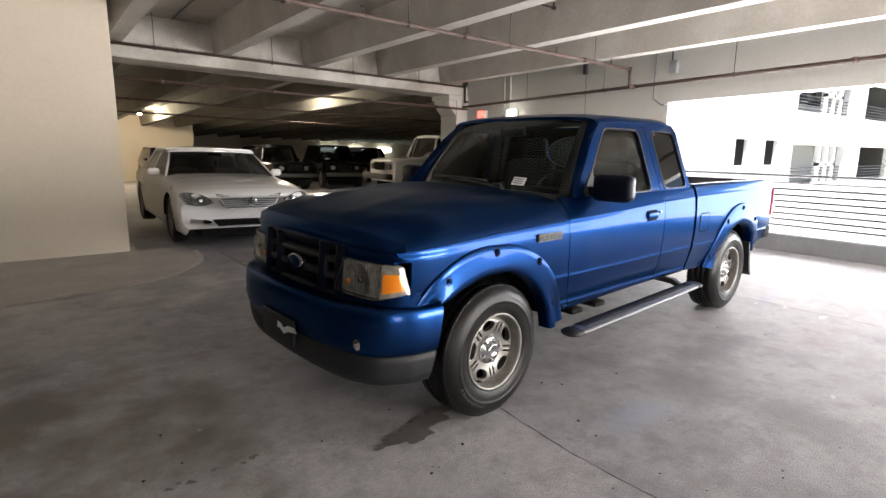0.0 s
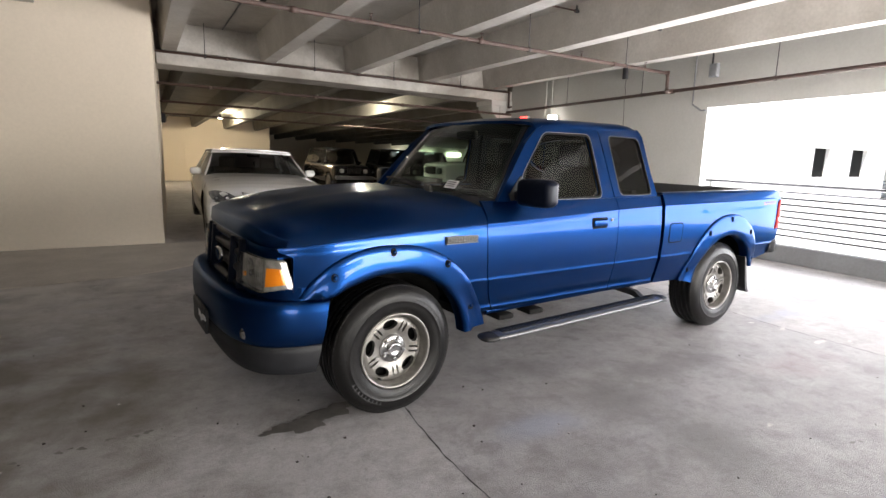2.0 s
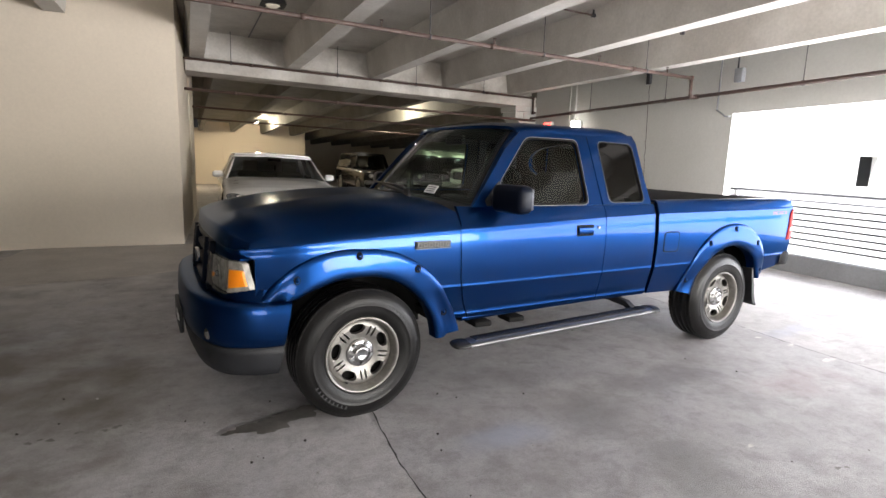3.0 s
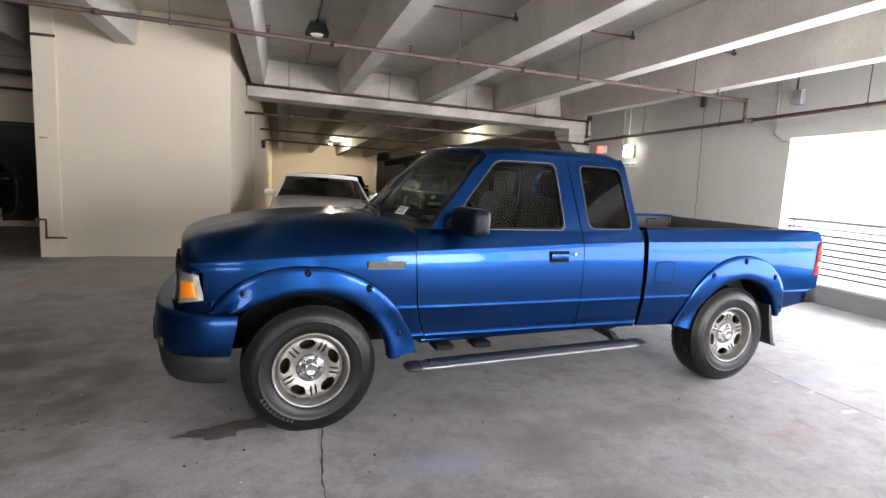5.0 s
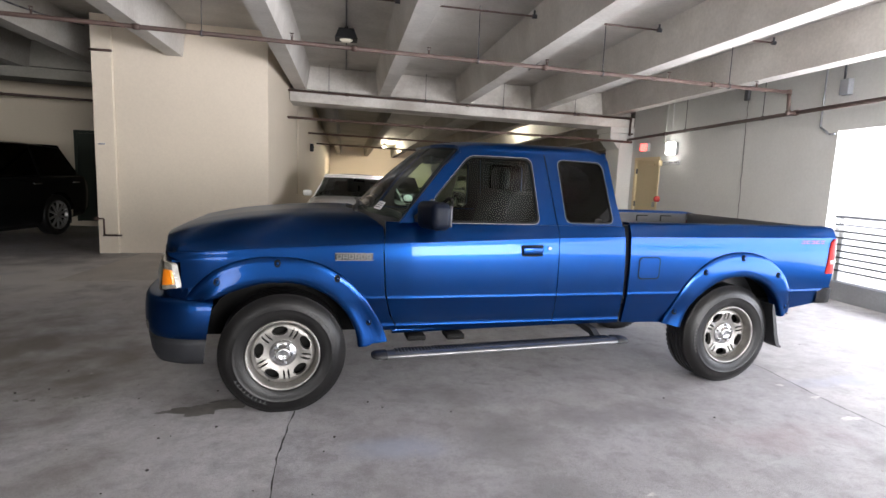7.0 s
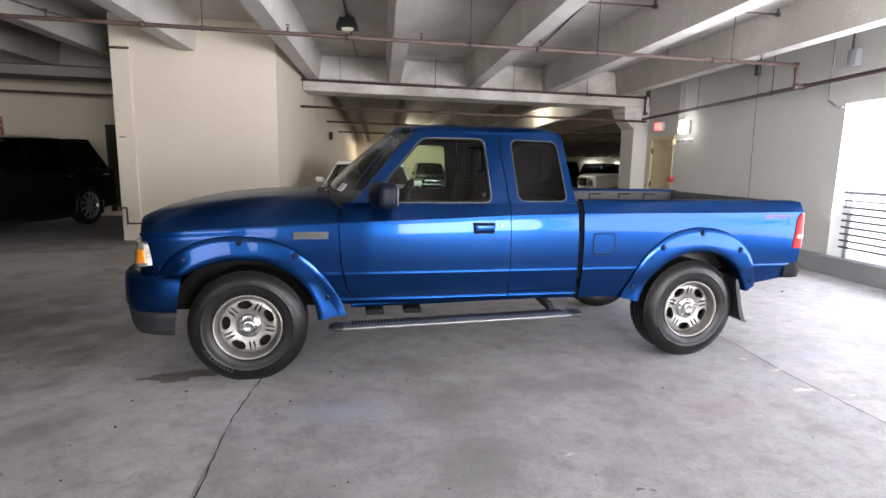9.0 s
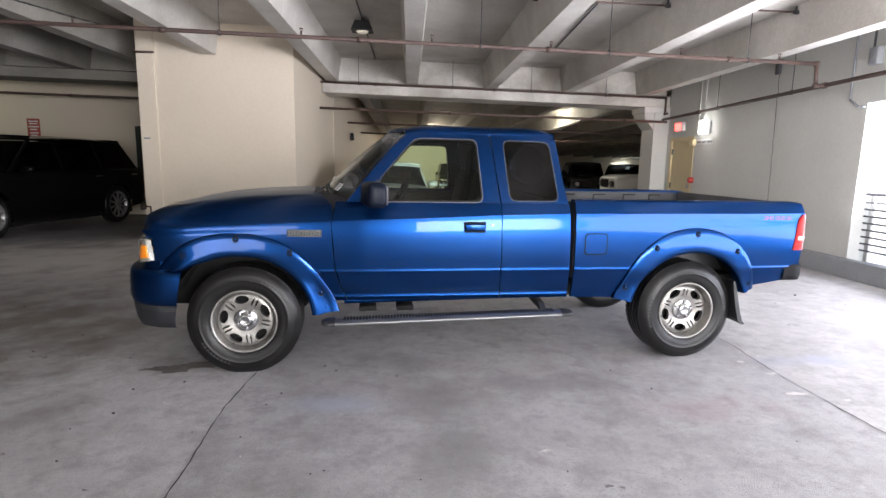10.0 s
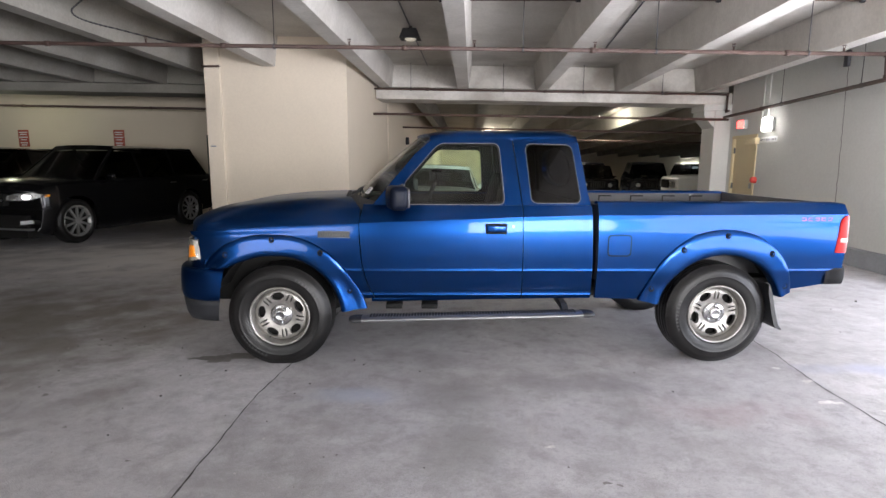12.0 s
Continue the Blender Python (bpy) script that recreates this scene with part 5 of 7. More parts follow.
# ---- pickup: wheels ----
def make_wheel(sgn):
    """A wheel at the origin, its outer face towards sgn along v."""
    hub = new("wheel")
    hub.parent = truck
    y = lambda s: sgn * s
    bm = bmesh.new()
    prof = [(0.206, -0.03), (0.212, -0.004), (0.224, 0.006), (0.245, 0.013), (0.262, 0.0165), (0.276, 0.017), (0.278, 0.0185), (0.282, 0.0185), (0.284, 0.017), (0.30, 0.014), (0.318, 0.008), (0.333, -0.002), (0.345, -0.012), (0.355, -0.022)]
    tread = []
    for k in range(4):
        s = -0.035 - 0.046 * k
        tread += [(0.3605, s + 0.008), (0.3615, s - 0.026), (0.353, s - 0.028), (0.353, s - 0.036)]
    prof += tread + [(0.355, -0.216), (0.345, -0.226), (0.325, -0.236), (0.27, -0.244), (0.205, -0.22)]
    lathe(bm, [(0.215 + (r - 0.215) * 1.075, s) for r, s in prof], lambda x, s, z: (x, y(s), z), 64)
    tyre = part("tyre", bm, TYRE, hub, "dusty black tyre")
    bm = bmesh.new()
    for start, count in ((20, 8), (200, 9)):
        for k in range(count):
            a = radians(start + 5.2 * k)
            for r0, r1, w in ((0.283, 0.307, 0.004), (0.303, 0.307, 0.011), (0.283, 0.287, 0.009 if k % 2 else 0.004)):
                c, s = math.cos(a), math.sin(a)
                q = [(-w, r0), (w, r0), (w, r1), (-w, r1)]
                bm.faces.new([bm.verts.new((c * r - s * t, y(0.0172), s * r + c * t)) for t, r in q])
    tagged(part("sidewall_lettering", bm, plain("worn_lettering", (0.03, 0.03, 0.03), 0.6), tyre, "raised worn sidewall strokes"), kind="stuff")
    bm = bmesh.new()
    blocks = bmesh.new()
    for k in range(60):
        a = 2 * math.pi * k / 60
        c, s = math.cos(a), math.sin(a)
        for off in (-0.033, -0.215):
            r0, r1 = 0.356, 0.3668
            p = [(r0, off - 0.012), (r1, off - 0.010), (r1, off + 0.012), (r0, off + 0.016)]
            w = 0.011
            va = [blocks.verts.new((c * r - s * -w, y(o), s * r + c * -w)) for r, o in p]
            vb = [blocks.verts.new((c * r - s * w, y(o), s * r + c * w)) for r, o in p]
            blocks.faces.new(va)
            blocks.faces.new(vb[::-1])
            for i in range(4):
                blocks.faces.new((va[i], vb[i], vb[(i + 1) % 4], va[(i + 1) % 4]))
    bm.free()
    tagged(part("tread", blocks, TYRE, tyre), kind="stuff")
    # rim face on a polar net, deep in the barrel, with five rounded pockets and five pairs of slots
    bm = bmesh.new()
    N, radii = 200, [0.05, 0.065, 0.08, 0.092] + [0.098 + 0.0052 * i for i in range(18)] + [0.193, 0.199]
    dish = lambda r: -0.062 + lerp(r, [(0.04, 0.004), (0.09, 0.012), (0.13, 0.022), (0.165, 0.026), (0.19, 0.018), (0.199, 0.006)])
    holes = []
    for k in range(5):
        a = radians(90 + 72 * k)
        holes.append((0.149 * math.cos(a), 0.149 * math.sin(a), a, 0.029, 0.049))
        for side in (-5.5, 5.5):
            b = a + radians(36 + side)
            holes.append((0.143 * math.cos(b), 0.143 * math.sin(b), a + radians(36), 0.034, 0.0068))
    net = []
    for r in radii:
        row = []
        for i in range(N):
            a = 2 * math.pi * i / N
            px, pz = r * math.cos(a), r * math.sin(a)
            for hx, hz, ha, ra, rt in holes:
                dx, dz = px - hx, pz - hz
                da, dt = dx * math.cos(ha) + dz * math.sin(ha), -dx * math.sin(ha) + dz * math.cos(ha)
                q = math.hypot(da / ra, dt / rt)
                if 0.80 < q < 1.16:
                    da, dt = da / q, dt / q
                    px, pz = hx + da * math.cos(ha) - dt * math.sin(ha), hz + da * math.sin(ha) + dt * math.cos(ha)
            row.append((px, y(dish(math.hypot(px, pz))), pz))
        net.append(row)
    sheet(bm, net, close=True)

    def in_hole(p):
        for hx, hz, ha, ra, rt in holes:
            dx, dz = p.x - hx, p.z - hz
            da, dt = dx * math.cos(ha) + dz * math.sin(ha), -dx * math.sin(ha) + dz * math.cos(ha)
            if math.hypot(da / ra, dt / rt) < 0.985:
                return True
        return False

    bmesh.ops.delete(bm, geom=[f for f in bm.faces if in_hole(f.calc_center_median())], context="FACES")
    hem(bm, lambda co: (0, -sgn * 0.03, 0))
    lathe(bm, [(0.196, -0.060), (0.203, -0.040), (0.207, -0.012), (0.213, 0.003), (0.220, 0.008), (0.2265, 0.007), (0.229, 0.0), (0.225, -0.02), (0.205, -0.045), (0.20, -0.20)], lambda x, s, z: (x, y(s), z), 64)
    bmesh.ops.scale(bm, vec=(0.95, 1, 0.95), verts=bm.verts[:])
    rim = part("rim", bm, ALLOY, hub, "worn alloy rim with five pockets and paired slots")
    bm = bmesh.new()
    lathe(bm, [(0.0001, -0.105), (0.198, -0.105), (0.198, -0.12), (0.0001, -0.12)], lambda x, s, z: (x, y(s), z), 32, smooth=False)
    part("brake_disc", bm, UNDER, rim, "dark brake disc behind the rim")
    bm = bmesh.new()
    lathe(bm, [(0.090, -0.062), (0.090, -0.046), (0.084, -0.038), (0.068, -0.036), (0.054, -0.032), (0.046, -0.018), (0.040, -0.013), (0.028, -0.012), (0.026, -0.014), (0.0001, -0.014)], lambda x, s, z: (x, y(s), z), 40)
    bmesh.ops.scale(bm, vec=(0.9, 1, 0.9), verts=bm.verts[:])
    cap = part("hub_cap", bm, CAP_CHROME, hub, "chrome hub cap")
    for k in range(5):
        a = radians(90 + 72 * k + 36)
        bm = bmesh.new()
        tube(bm, (0.062 * math.cos(a), y(-0.045), 0.062 * math.sin(a)), (0.062 * math.cos(a), y(-0.022), 0.062 * math.sin(a)), 0.0125, 10, 0.010)
        part("lug_cover", bm, CAP_CHROME, cap)
    bm = bmesh.new()
    tube(bm, (0.185 * math.cos(4.1), y(-0.05), 0.185 * math.sin(4.1)), (0.178 * math.cos(4.1), y(-0.022), 0.178 * math.sin(4.1)), 0.005, 6)
    part("valve", bm, TRIM, rim, "black valve")
    return hub


for sgn, _ in SIDES:
    w = make_wheel(sgn)
    w.matrix_basis = pose(AXLE_F - 0.018, sgn * 0.838, HUB_Z - 0.002, 0, 8 * sgn, 1.0)
    w2 = copy_thing(w, pose(AXLE_R, sgn * 0.828, HUB_Z + 0.006, 0, 40, 0))

# ---- pickup: cabin ----
bm = bmesh.new()
rounded(bm, 0.52, 0.86, -0.70, 0.70, 0.95, 1.165, 0.05, 3)
rounded(bm, 0.78, 0.92, -0.60, -0.18, 1.05, 1.20, 0.04, 3)
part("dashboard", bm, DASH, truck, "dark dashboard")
bm = bmesh.new()
C = Vector((1.02, -0.38, 1.13))
ax, up = Vector((0, 1, 0)), Vector((0.42, 0, 0.9))
nn = ax.cross(up).normalized()
rows = []
for i in range(33):
    a = 2 * math.pi * i / 32
    rad = ax * math.cos(a) + up.normalized() * math.sin(a)
    p = C + 0.185 * rad
    rows.append([tuple(p + 0.015 * (math.cos(b) * rad + math.sin(b) * nn)) for b in [2 * math.pi * q / 8 for q in range(8)]])
sheet(bm, rows, close=True)
for a in (200, 340, 90 + 180):
    tube(bm, C, C + 0.18 * (ax * math.cos(radians(a)) + up.normalized() * math.sin(radians(a))), 0.014, 8)
tube(bm, C + nn * 0.03, C - nn * 0.03, 0.06, 14)
tube(bm, C, (0.84, -0.38, 1.06), 0.03, 10)
part("steering_wheel", bm, DASH, truck, "dark steering wheel")
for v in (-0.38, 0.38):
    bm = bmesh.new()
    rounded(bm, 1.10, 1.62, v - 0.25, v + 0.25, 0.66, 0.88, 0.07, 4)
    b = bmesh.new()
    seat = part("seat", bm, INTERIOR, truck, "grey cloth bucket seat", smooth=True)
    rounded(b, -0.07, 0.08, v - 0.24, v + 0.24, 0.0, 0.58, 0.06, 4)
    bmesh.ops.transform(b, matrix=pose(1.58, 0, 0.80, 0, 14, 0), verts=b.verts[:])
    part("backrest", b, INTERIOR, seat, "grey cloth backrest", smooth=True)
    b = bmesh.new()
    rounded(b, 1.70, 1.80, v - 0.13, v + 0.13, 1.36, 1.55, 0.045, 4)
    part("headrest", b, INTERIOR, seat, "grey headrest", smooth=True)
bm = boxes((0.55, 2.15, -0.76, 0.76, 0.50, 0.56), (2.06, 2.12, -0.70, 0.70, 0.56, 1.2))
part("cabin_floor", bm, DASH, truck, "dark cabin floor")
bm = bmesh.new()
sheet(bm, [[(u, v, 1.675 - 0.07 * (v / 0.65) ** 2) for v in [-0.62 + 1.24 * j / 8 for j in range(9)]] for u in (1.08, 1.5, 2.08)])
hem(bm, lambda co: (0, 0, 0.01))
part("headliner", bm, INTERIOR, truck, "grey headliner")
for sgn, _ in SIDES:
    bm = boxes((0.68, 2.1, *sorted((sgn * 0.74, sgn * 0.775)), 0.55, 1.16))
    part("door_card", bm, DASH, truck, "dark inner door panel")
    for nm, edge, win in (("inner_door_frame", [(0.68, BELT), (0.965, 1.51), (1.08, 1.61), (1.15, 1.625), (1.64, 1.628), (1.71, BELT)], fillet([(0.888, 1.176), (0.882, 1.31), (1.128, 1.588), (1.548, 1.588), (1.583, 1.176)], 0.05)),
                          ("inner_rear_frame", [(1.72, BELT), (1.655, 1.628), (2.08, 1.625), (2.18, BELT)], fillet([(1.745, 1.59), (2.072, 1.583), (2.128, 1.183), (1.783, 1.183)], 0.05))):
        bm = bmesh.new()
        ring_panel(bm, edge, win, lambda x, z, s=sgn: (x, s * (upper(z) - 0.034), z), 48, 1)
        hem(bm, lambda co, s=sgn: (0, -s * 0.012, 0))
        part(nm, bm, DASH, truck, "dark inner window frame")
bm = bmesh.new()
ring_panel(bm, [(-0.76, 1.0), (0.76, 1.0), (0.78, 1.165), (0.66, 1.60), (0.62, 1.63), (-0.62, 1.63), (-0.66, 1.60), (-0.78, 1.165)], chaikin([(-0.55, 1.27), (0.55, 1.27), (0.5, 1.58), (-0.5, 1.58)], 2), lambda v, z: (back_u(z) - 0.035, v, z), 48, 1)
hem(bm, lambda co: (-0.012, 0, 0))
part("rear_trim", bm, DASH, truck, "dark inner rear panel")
bm = bmesh.new()
rounded(bm, 1.0, 1.03, -0.12, 0.12, 1.545, 1.61, 0.012, 2)
part("rear_view_mirror", bm, DASH, truck, "dark rear-view mirror")

# ---- other cars ----
SILVER_W = mat("white_car_paint", (0.9, 0.89, 0.87), 0.3, mix=0.06, big=2, coat=1.0)
BLACK_CAR = mat("black_car_paint", (0.003, 0.003, 0.0034), 0.16, mix=0.1, big=2, coat=0.05)
BLACK_CAR.node_tree.nodes["Principled BSDF"].inputs["Specular IOR Level"].default_value = 0.3
CAR_GLASS = glass("car_window_glass", (0.30, 0.34, 0.33))
DARK_GLASS = glass("smoked_car_glass", (0.05, 0.05, 0.055))
SEAT_TAN = mat("pale_leather", (0.45, 0.41, 0.34), 0.6, mix=0.2, big=8)


HEAD = mat("grey_lamp_glass", (0.36, 0.36, 0.35), 0.2, 0.3, tint=(0.1, 0.1, 0.1), mix=0.6, big=24, coat=0.8)


def car_wheel(parent, u, v, r, sgn, spokes, finish):
    """A plain road wheel with straight spokes."""
    hub = new("wheel")
    hub.parent = parent
    hub.matrix_basis = pose(u, v, r, 0, 20, 0)
    y = lambda s: sgn * s
    bm = bmesh.new()
    rim_r = r * 0.70
    lathe(bm, [(rim_r, -0.02), (rim_r + 0.01, 0.004), (r * 0.86, 0.012), (r * 0.95, 0.0), (r, -0.03), (r, -0.19), (r * 0.94, -0.215), (rim_r, -0.2)], lambda x, s, z: (x, y(s), z), 40)
    part("tyre", bm, TYRE, hub)
    bm = bmesh.new()
    lathe(bm, [(rim_r * 0.86, -0.05), (rim_r * 0.93, -0.012), (rim_r * 0.98, 0.004), (rim_r + 0.004, 0.0), (rim_r, -0.2)], lambda x, s, z: (x, y(s), z), 40)
    for k in range(spokes):
        a = 2 * math.pi * k / spokes
        c, s = math.cos(a), math.sin(a)
        q = [(0.03, 0.014), (rim_r * 0.92, 0.019), (rim_r * 0.92, -0.019), (0.03, -0.014)]
        f = [bm.verts.new((c * p - s * t, y(0.0), s * p + c * t)) for p, t in q]
        b = [bm.verts.new((c * p - s * t, y(-0.035), s * p + c * t)) for p, t in q]
        bm.faces.new(f)
        for i in range(4):
            bm.faces.new((f[i], f[(i + 1) % 4], b[(i + 1) % 4], b[i]))
    tube(bm, (0, y(-0.05), 0), (0, y(0.008), 0), 0.06, 16)
    part("rim", bm, finish, hub, "bright alloy rim")
    bm = bmesh.new()
    lathe(bm, [(0.0001, -0.08), (rim_r * 0.95, -0.08)], lambda x, s, z: (x, y(s), z), 24)
    part("brake", bm, UNDER, hub)


def make_car(name, m, label, category, length, width, height, axles, tyre_r, stations, cab, paint, window, spokes=10, finish=None, group="", bend=0.17):
    """stations: (u, half width, underside, shoulder, middle) along the lower body; cab: windscreen foot, its top, roof's end, rear window's foot, pillar positions."""
    car = thing(name, m, label, category, group)
    bm = bmesh.new()
    rows = []
    us = np.concatenate([np.linspace(0, 0.3, 13), np.linspace(0.34, length - 0.2, 120), np.linspace(length - 0.15, length, 6)])
    for u in us:
        w, zb, zs, zc = (lerp(u, [(s[0], s[k]) for s in stations]) for k in (1, 2, 3, 4))
        mid = zb + 0.45 * (zs - zb)
        halfrow = [(w * 0.90, zb), (w * 0.965, zb + 0.06), (w * 0.99, mid - 0.08), (w, mid + 0.08), (w * 0.985, zs - 0.10), (w * 0.955, zs - 0.03), (w * 0.90, zs), (w * 0.72, zs + 0.6 * (zc - zs)), (w * 0.40, zs + 0.92 * (zc - zs)), (0, zc)]
        halfrow = [q for a, b in zip(halfrow, halfrow[1:]) for q in ((a, tuple(0.67 * x + 0.33 * y for x, y in zip(a, b)), tuple(0.33 * x + 0.67 * y for x, y in zip(a, b))) if a[1] > zb + 0.03 and a[0] > w * 0.85 else (a,))] + [halfrow[-1]]
        bow = lambda v: u + bend * (v / 0.9) ** 2.2 * max(0.0, 1 - u / 0.7)
        rows.append([(bow(v), -v, z) for v, z in halfrow] + [(bow(v), v, z) for v, z in halfrow[-2::-1]])
    vs = sheet(bm, rows)
    for row in (vs[0], vs[-1]):
        k = len(row)
        for i in range(k // 2 - 1):
            bm.faces.new((row[i], row[i + 1], row[k - 2 - i], row[k - 1 - i]))
        bm.faces.new((row[k // 2 - 1], row[k // 2], row[k // 2 + 1]))
    dead = [f for f in bm.faces if len(f.verts) == 4 and abs(f.calc_center_median().y) > width * 0.30 and any((f.calc_center_median().x - a) ** 2 + (f.calc_center_median().z - tyre_r) ** 2 < (tyre_r + 0.055) ** 2 for a in axles)]
    bmesh.ops.delete(bm, geom=dead, context="FACES")
    ra = tyre_r + 0.055
    for v in [v for v in bm.verts if v.is_boundary and abs(v.co.y) > width * 0.3 and v.co.z > 0.2]:
        a = min(axles, key=lambda q: abs(q - v.co.x))
        d = math.hypot(v.co.x - a, v.co.z - tyre_r)
        if abs(d - ra) < 0.07:
            v.co.x, v.co.z = a + (v.co.x - a) * ra / d, tyre_r + (v.co.z - tyre_r) * ra / d
    part("body", bm, paint, car)
    bm = boxes((0.25, length - 0.3, -width * 0.33, width * 0.33, 0.16, 0.55))
    part("underbody", bm, UNDER, car)
    w0, w1, w2, w3, pillars = cab
    belt = lambda u: lerp(u, [(s[0], s[3]) for s in stations]) - 0.005
    wid = lambda u: lerp(u, [(s[0], s[1]) for s in stations])
    top_w = 0.73

    def side(u, f):
        """On the slanting side of the cabin: f from the belt to the roof's edge."""
        a = Vector((u, wid(u) * 0.915, belt(u)))
        ut = min(max(u, w1), w2) if u < w1 or u > w2 else u
        zt = height - 0.055 - (0.05 * ((ut - (w1 + w2) / 2) / ((w2 - w1) / 2)) ** 2)
        b = Vector((ut, wid(u) * top_w, zt))
        return a.lerp(b, f)

    for sgn in (-1, 1):
        flip = lambda p: (p.x, sgn * p.y, p.z)
        for a, b in zip(pillars, pillars[1:]):
            q = [side(a[0], 0.02), side(b[0], 0.02)]
            ta, tb = side(a[1], 0.95), side(b[1], 0.95)
            bm = bmesh.new()
            bl, br, tr, tl = q[0] + Vector((0.03, 0, 0)), q[1] - Vector((0.03, 0, 0)), tb - Vector((0.03, 0, 0)), ta + Vector((0.03, 0, 0))
            rows = [[flip(bl.lerp(br, i / 4).lerp(tl.lerp(tr, i / 4), j / 3)) for i in range(5)] for j in range(4)]
            sheet(bm, rows)
            part("side_window", bm, window, car)
        for lo, hi in pillars:
            bm = bmesh.new()
            p, q = side(lo, 0), side(hi, 1)
            t, k = 0.034, 0.006
            rows = [[flip(p + Vector((-t, k, 0))), flip(p + Vector((t, k, 0)))], [flip(q + Vector((-t, k, 0))), flip(q + Vector((t, k, 0)))]]
            sheet(bm, rows)
            hem(bm, lambda co: (0, -sgn * 0.03, 0))
            part("pillar", bm, paint, car)
    # windscreen and rear window
    for ub, ut, nm, glazing in ((w0, w1, "windscreen", window if window is CAR_GLASS else CAR_GLASS), (w3, w2, "rear_window", window)):
        bm = bmesh.new()
        rows = []
        dirn = 1 if nm == "windscreen" else -1
        for j in range(9):
            f = 0.88 * j / 6 if j < 7 else 0.88 + 0.06 * (j - 6)
            row = []
            for i in range(13):
                g = -1 + i / 6
                hw = wid(ub) * 0.90 * (1 - f) + wid(ut) * top_w * 0.985 * f
                u = ub + (ut - ub) * f + dirn * (0.16 - 0.06 * f) * g * g
                z = belt(ub) + 0.012 + (height - 0.05 - belt(ub)) * f + 0.03 * (1 - g * g) * (1 - 0.4 * f)
                row.append((u, g * hw, z))
            rows.append(row)
        sheet(bm, rows[:7])
        part(nm, bm, glazing, car)
        bm = bmesh.new()
        sheet(bm, rows[6:])
        hem(bm, lambda co: (0, 0, 0.012))
        part("windscreen_header" if dirn > 0 else "rear_window_header", bm, paint, car)
    bm = bmesh.new()
    rows = []
    for i in range(13):
        f = i / 12
        row = []
        for j in range(13):
            g = -1 + j / 6
            uf, ur = w1 + 0.10 * g * g, w2 - 0.10 * g * g
            u = uf + (ur - uf) * f
            z = height - 0.05 * g * g - 0.05 * (2 * f - 1) ** 2 * (1 - 0.3 * g * g) + 0.012
            row.append((u, g * wid(u) * (top_w + 0.01), z))
        rows.append(row)
    sheet(bm, rows)
    hem(bm, lambda co: (0, 0, -0.03))
    part("roof", bm, paint, car)
    bm = bmesh.new()
    box(bm, w0 + 0.2, w3 - 0.2, -width * 0.36, width * 0.36, 0.45, 0.62)
    part("cabin_floor", bm, DASH, car)
    bm = bmesh.new()
    rounded(bm, w0 - 0.05, w0 + 0.42, -width * 0.36, width * 0.36, belt(w0) - 0.18, belt(w0) - 0.02, 0.05, 2)
    part("dashboard", bm, DASH, car)
    for v in (-0.37, 0.37):
        bm = bmesh.new()
        x = (w1 + w2) / 2 - 0.15
        rounded(bm, x, x + 0.16, v - 0.24, v + 0.24, 0.55, belt(x) + 0.10, 0.06, 3)
        rounded(bm, x + 0.03, x + 0.13, v - 0.14, v + 0.14, belt(x) + 0.08, belt(x) + 0.30, 0.04, 3)
        part("seat", bm, SEAT_TAN if paint is SILVER_W else INTERIOR, car)
    for a in axles:
        for sgn in (-1, 1):
            car_wheel(car, a, sgn * (width / 2 - 0.035), tyre_r, sgn, spokes, finish or ALLOY)
    for sgn in (-1, 1):
        bm = bmesh.new()
        x = w0 + 0.38
        rounded(bm, x, x + 0.11, *sorted((sgn * (width / 2 - 0.05), sgn * (width / 2 + 0.13))), belt(x) + 0.0, belt(x) + 0.12, 0.05, 4)
        part("door_mirror", bm, paint, car)
        for a, b in zip(pillars[1:-1], pillars[2:]):
            bm = bmesh.new()
            z = belt(b[0]) - 0.14
            rounded(bm, b[0] - 0.26, b[0] - 0.06, *sorted((sgn * (wid(b[0]) * 0.985 - 0.005), sgn * (wid(b[0]) * 0.985 + 0.025))), z - 0.014, z + 0.014, 0.01, 2)
            part("door_handle", bm, CHROME if paint is not SILVER_W else paint, car)
    return car


def nose_patch(stations, pts, off, thick=0.02, bend=0.17):
    """A flat-fronted insert on a car's nose: outline of (v, z) pushed against the front."""
    bm = bmesh.new()
    back = lambda z: lerp(z, [(s[3], s[0]) for s in stations if s[0] < 0.7]) if z > stations[0][3] else 0.0
    prism(bm, pts, off, off + thick, lambda p, q, s: (s + bend * (abs(p) / 0.9) ** 2.2 + back(q), p, q))
    return bm


# white luxury sedan, nose towards the pickup
SED = [(0.0, 0.89, 0.28, 0.70, 0.715), (0.03, 0.915, 0.22, 0.755, 0.785), (0.10, 0.93, 0.19, 0.80, 0.84), (0.25, 0.937, 0.18, 0.835, 0.89), (0.45, 0.94, 0.18, 0.865, 0.925), (0.9, 0.94, 0.17, 0.91, 0.975), (1.5, 0.94, 0.17, 0.955, 1.01), (2.6, 0.937, 0.18, 0.97, 1.0), (3.8, 0.935, 0.18, 0.985, 1.02), (4.6, 0.91, 0.22, 0.97, 1.03), (4.95, 0.84, 0.26, 0.90, 0.96), (5.03, 0.70, 0.30, 0.70, 0.72)]
